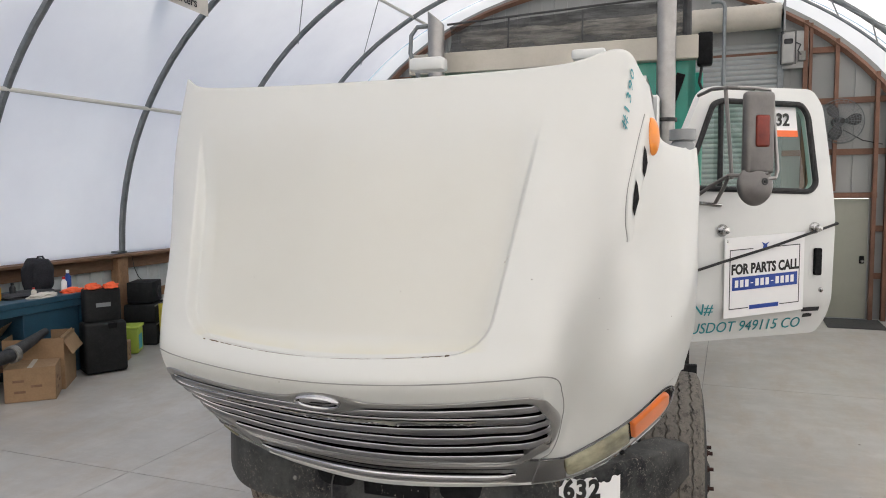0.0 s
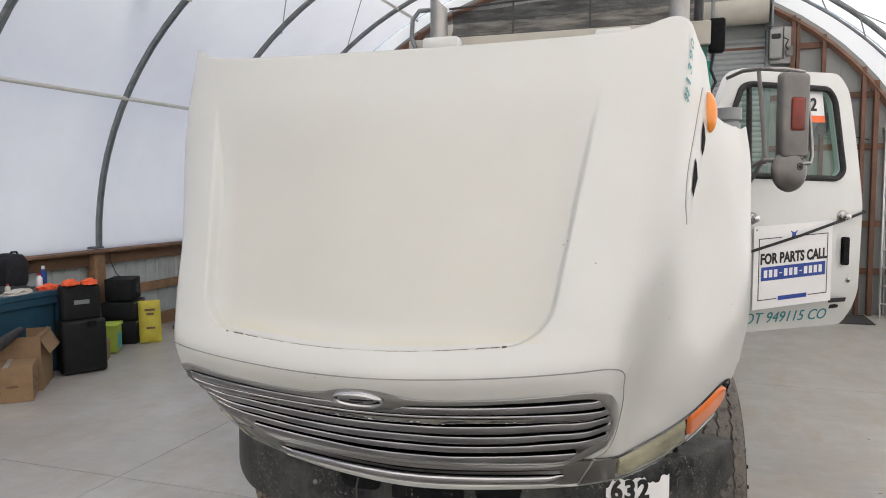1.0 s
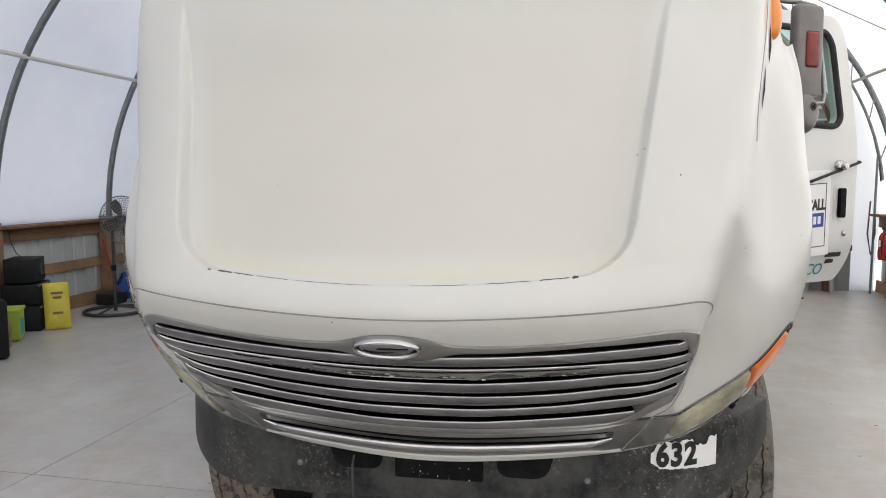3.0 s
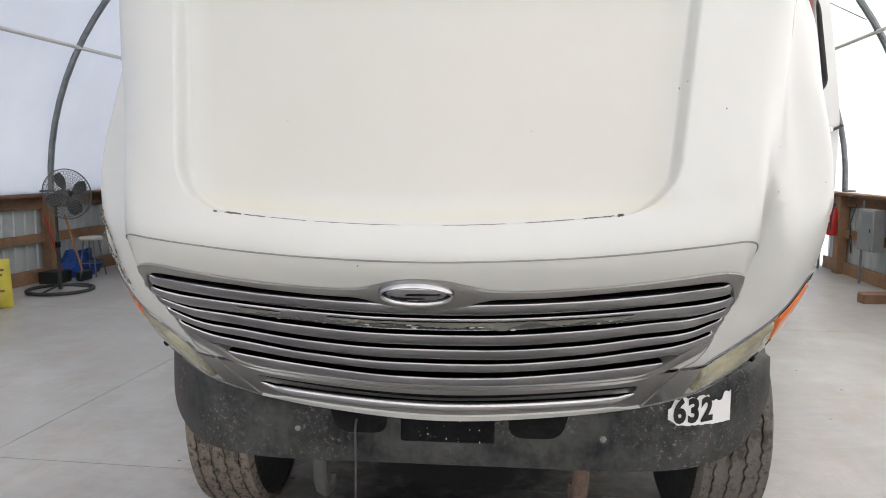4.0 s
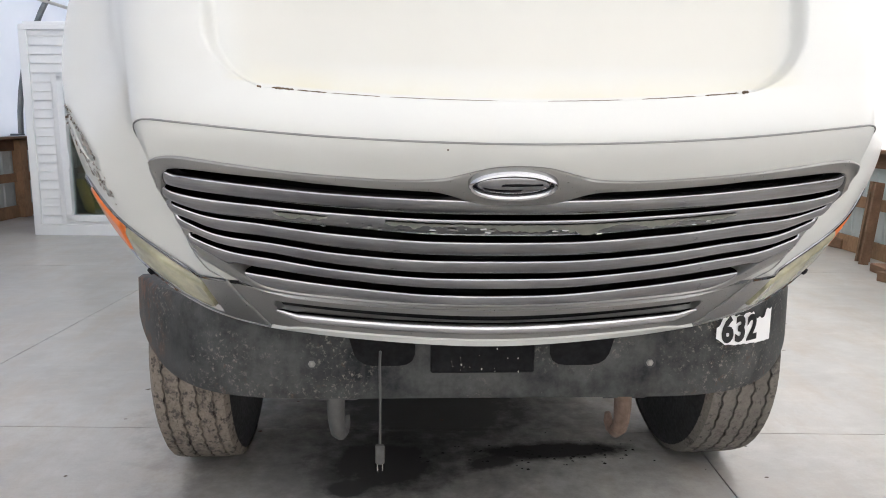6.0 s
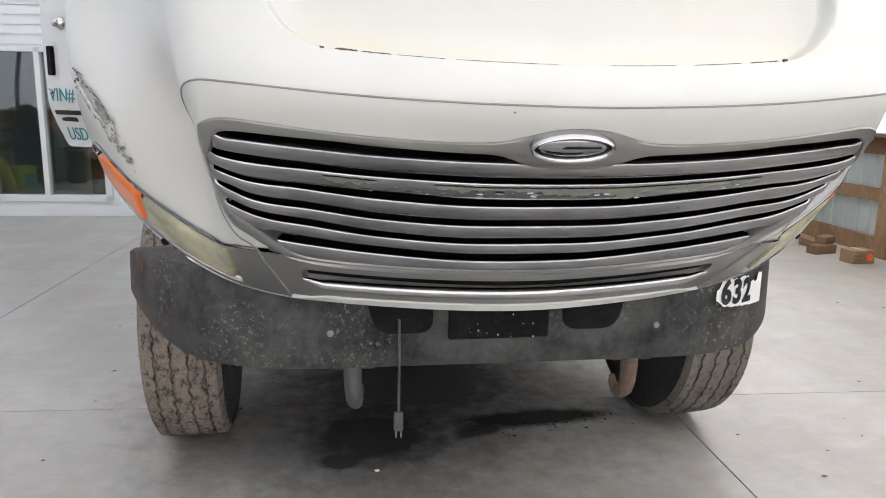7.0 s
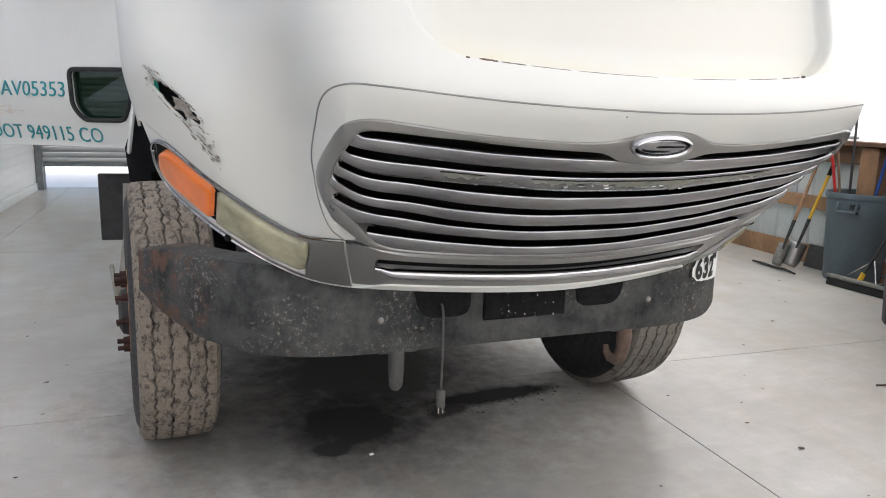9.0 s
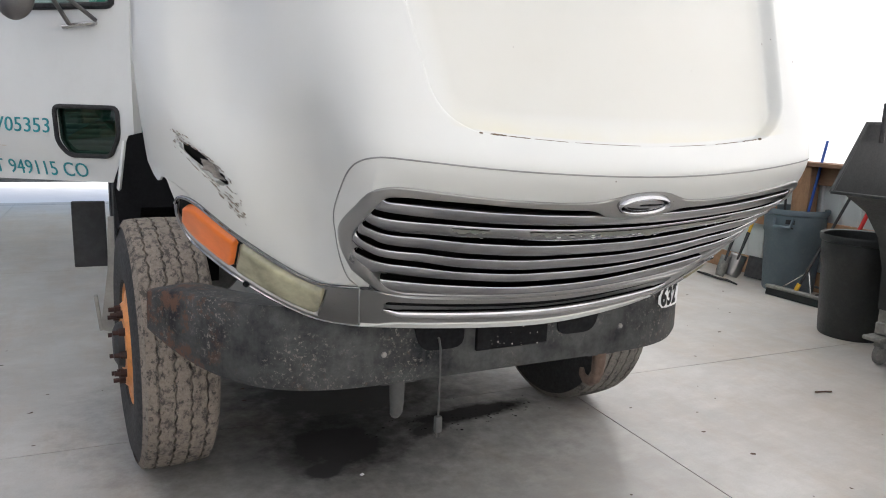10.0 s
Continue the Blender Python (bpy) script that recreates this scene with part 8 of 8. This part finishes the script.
pb = thing("push_broom", (4.74, 2.36, 0), "wide push broom with a dark handle leaning at the trash can", "broom")
part("block", boxed((4.74, 2.38, 0.085), (0.11, 0.66, 0.035), pose(0, 0, 0, 0, 8, 2).to_3x3(), 0.008), M_GREYIRON, pb)
part("bristles", boxed((4.72, 2.38, 0.035), (0.06, 0.64, 0.07), pose(0, 0, 0, 0, 8, 2).to_3x3(), 0.006), M_BLACKBIN, pb)
part("shaft", tubed([(4.75, 2.40, 0.10), (5.08, 2.10, 1.25)], 0.014, 10), M_IRON, pb)
part("ferrule", tubed([(4.745, 2.405, 0.09), (4.765, 2.385, 0.17)], 0.022, 10), M_YELLOW, pb)
for sy in (-0.16, 0.16):
    part("brace", tubed([(4.75, 2.40 + sy, 0.10), (4.82, 2.34, 0.30)], 0.006, 6), M_STEEL, pb)
jk = thing("pry_bar", (4.80, 2.05, 0), "red steel pry bar with a dark clamp foot", "tool")
part("bar", tubed([(4.78, 2.12, 0.08), (5.12, 1.92, 1.20)], 0.019, 10), M_RED, jk)
part("foot", boxed((4.78, 2.12, 0.06), (0.10, 0.14, 0.11), None, 0.01), M_IRON, jk)
part("cross_pin", tubed([(4.80, 2.00, 0.17), (4.80, 2.24, 0.17)], 0.012, 8), M_IRON, jk)

hop = thing("tipping_hopper", (3.7, 0.4, 0), "black steel tipping hopper on castors", "hopper")
side = [(2.95, 1.27), (3.22, 1.72), (5.0, 1.74), (5.0, 0.42), (3.62, 0.42), (3.60, 0.72), (3.50, 0.95), (3.33, 1.13), (3.10, 1.25)]
for y in (0.85, -0.75):
    part("side_plate", plate(bmesh.new(), [side], lambda u, v, w, y=y: (u, y + w, v), 0.012), M_BLACKBIN, hop, "", 0)
bm = bmesh.new()
path = [(2.95, 1.27), (3.10, 1.25), (3.33, 1.13), (3.50, 0.95), (3.60, 0.72), (3.62, 0.42), (5.0, 0.42)]
sheet(bm, lambda u, v: (path[v][0], u, path[v][1]), (-0.75, 0.85), list(range(len(path))))
part("belly_plate", bm, M_BLACKBIN, hop, "", 30)
part("rim", tubed([(2.95, 0.86, 1.275), (3.22, 0.86, 1.725), (5.0, 0.86, 1.745)], 0.014, 8), M_BLACKBIN, hop)
part("front_lip", boxed((2.96, 0.05, 1.275), (0.05, 1.62, 0.02), None, 0.004), M_BLACKBIN, hop)
for y in (0.84, -0.72):
    part("base_rail", boxed((4.35, y, 0.27), (1.4, 0.09, 0.09), None, 0.008), M_GREYIRON, hop)
    part("upright", boxed((3.72, y, 0.36), (0.10, 0.09, 0.20), None, 0.008), M_GREYIRON, hop)
    c = part("castor", lathe(bmesh.new(), (3.70, y - 0.02, 0.075), (0, 1, 0), [(0, 0), (0, 0.055), (0.005, 0.075), (0.04, 0.075), (0.045, 0.055), (0.045, 0)], 22), M_GREYIRON, hop, "steel castor wheel")
    part("fork", boxed((3.70, y, 0.15), (0.09, 0.08, 0.05), None, 0.008), M_GREYIRON, hop)
    part("fork_plate", boxed((3.66, y, 0.205), (0.20, 0.14, 0.03), None, 0.006), M_GREYIRON, hop)
for x, z in ((3.30, 1.86), (3.42, 1.80)):
    part("lift_pin", tubed([(x, 0.80, 1.60), (x, 0.80, z)], 0.016, 8), M_IRON, hop)

# ---- north wall fittings ----
ld = thing("step_ladder", (4.62, 10.79, 0), "tall aluminium step ladder leaning at the end wall", "ladder")
for x in (4.42, 4.83):
    part("rail", tubed([(x, 10.56, 0.0), (x + (4.62 - x) * 0.35, 10.86, 3.1)], 0.026, 6), M_ALU, ld)
    part("back_rail", tubed([(x + 0.12, 10.82, 0.0), (x + (4.62 - x) * 0.35, 10.88, 3.05)], 0.018, 6), M_ALU, ld)
for k in range(10):
    f = (k + 0.8) / 10.4
    w = 0.41 * (1 - 0.35 * f)
    part("step", boxed((4.62, 10.56 + 0.30 * f, 3.1 * f), (w, 0.08, 0.025), None, 0.004), M_ALU, ld)
part("top_cap", boxed((4.62, 10.86, 3.12), (0.34, 0.14, 0.05), None, 0.01), M_ALU, ld)
wf = thing("wall_fan", H(3.09, YB - 0.1, 3.33), "round black wall fan in a wire cage", "fan")
fan_head(wf, H(3.09, YB - 0.38, 3.33), (0.15, -1, 0), 0.36, M_GREYSTEEL, M_IRON, 3, 8, 30, 0.12)
part("arm", tubed([H(3.09, YB - 0.45, 3.33), H(3.05, YB - 0.3, 3.25), H(3.04, YB - 0.16, 3.2)], 0.022, 8), M_IRON, wf)
part("lead", tubed([H(3.15, YB - 0.2, 3.2), H(3.45, YB - 0.15, 3.02), H(3.75, YB - 0.12, 2.95)], 0.008, 6), M_RUBBER, wf)
op = thing("door_opener", H(2.30, YB - 0.3, 4.3), "grey roller door motor box with its control panel", "door opener")
part("backboard", hall(boxed((2.40, YB - 0.14, 4.58), (0.40, 0.04, 0.62), None, 0.006)), M_ZINC, op, "pale plywood-thin backboard")
part("motor", hall(boxed((2.27, YB - 0.30, 4.57), (0.20, 0.26, 0.50), None, 0.03, 2)), M_ZINC, op)
part("vent_badge", hall(boxed((2.27, YB - 0.435, 4.68), (0.14, 0.01, 0.08), None, 0.02, 2)), M_IRON, op)
part("frame", hall(tubed([(2.16, YB - 0.45, 4.84), (2.38, YB - 0.45, 4.84), (2.38, YB - 0.45, 4.30), (2.16, YB - 0.45, 4.30)], 0.010, 6, True)), M_IRON, op)
part("lever", hall(tubed([(2.38, YB - 0.40, 4.66), (2.46, YB - 0.40, 4.62), (2.42, YB - 0.40, 4.52), (2.47, YB - 0.40, 4.45)], 0.012, 6)), M_IRON, op)
part("switch_box", hall(boxed((2.50, YB - 0.20, 4.46), (0.11, 0.10, 0.16), None, 0.01)), M_GREYIRON, op)
part("conduit", hall(tubed([(2.62, YB - 0.14, 4.36), (2.64, YB - 0.14, 3.9), (2.64, YB - 0.14, 1.2)], 0.014, 8)), M_GREYSTEEL, op)
tagged(part("vent_pipe", hall(tubed([(1.27, YB - 0.6, 2.0), (1.27, YB - 0.6, 5.28), (1.25, YB - 0.6, 5.36), (1.18, YB - 0.6, 5.40), (1.05, YB - 0.6, 5.40)], 0.032, 10)), M_GREYSTEEL), "grey steel pipe rising in front of the roller door", "pipe")
tagged(part("door_mat", boxed((3.80, 10.35, 0.008), (0.85, 0.95, 0.012), pose(0, 0, 0, 0, 0, -3).to_3x3(), 0.003), M_MAT), "dark ribbed door mat on the concrete", "mat")
tagged(part("hung_cables", hall(tubed([(4.95, YB - 0.2, 1.55), (4.92, YB - 0.22, 1.0), (4.98, YB - 0.22, 0.65), (5.04, YB - 0.2, 1.0), (5.02, YB - 0.2, 1.55)], 0.014, 8)), M_REDWOOD), "loop of red-brown cord hung on the end wall", "cord")
tagged(part("prop_pole", hall(tubed([(4.98, YB - 0.3, 0.0), (5.02, YB - 0.22, 2.4)], 0.02, 8)), M_GREYSTEEL), "grey steel pole leaning at the end wall", "pole")

# banner corner hanging from a hoop
ban = thing("banner", (-5.0, 5.0, 4.6), "white and blue cloth banner hanging under the roof", "banner")


def bn(u, v, w=0.0):
    return Vector((-5.52 + 0.92 * u, 5.0 - w + 0.03 * math.sin(5 * u), 4.86 - 0.36 * u + 0.6 * v - 0.03 * u * (1 - v)))


ob = part("cloth", sheet(bmesh.new(), lambda u, v: bn(u, v), span(0, 1, 12), span(0, 1, 6)), M_CLOTH, ban)
part("blue_field", sheet(bmesh.new(), lambda u, v: bn(u, v, 0.004), span(0.05, 0.98, 10), span(0.33, 1, 5)), M_CYAN, ban, "blue printed field")
part("lettering", lettering("Headquarters", 0.155, bn(0.03, 0.10, 0.012), bn(1, 0.1) - bn(0, 0.1), (0, 0, 1), 0.001, squeeze=0.92, bold=0.003), M_INK, ban, "dark lettering", 0)
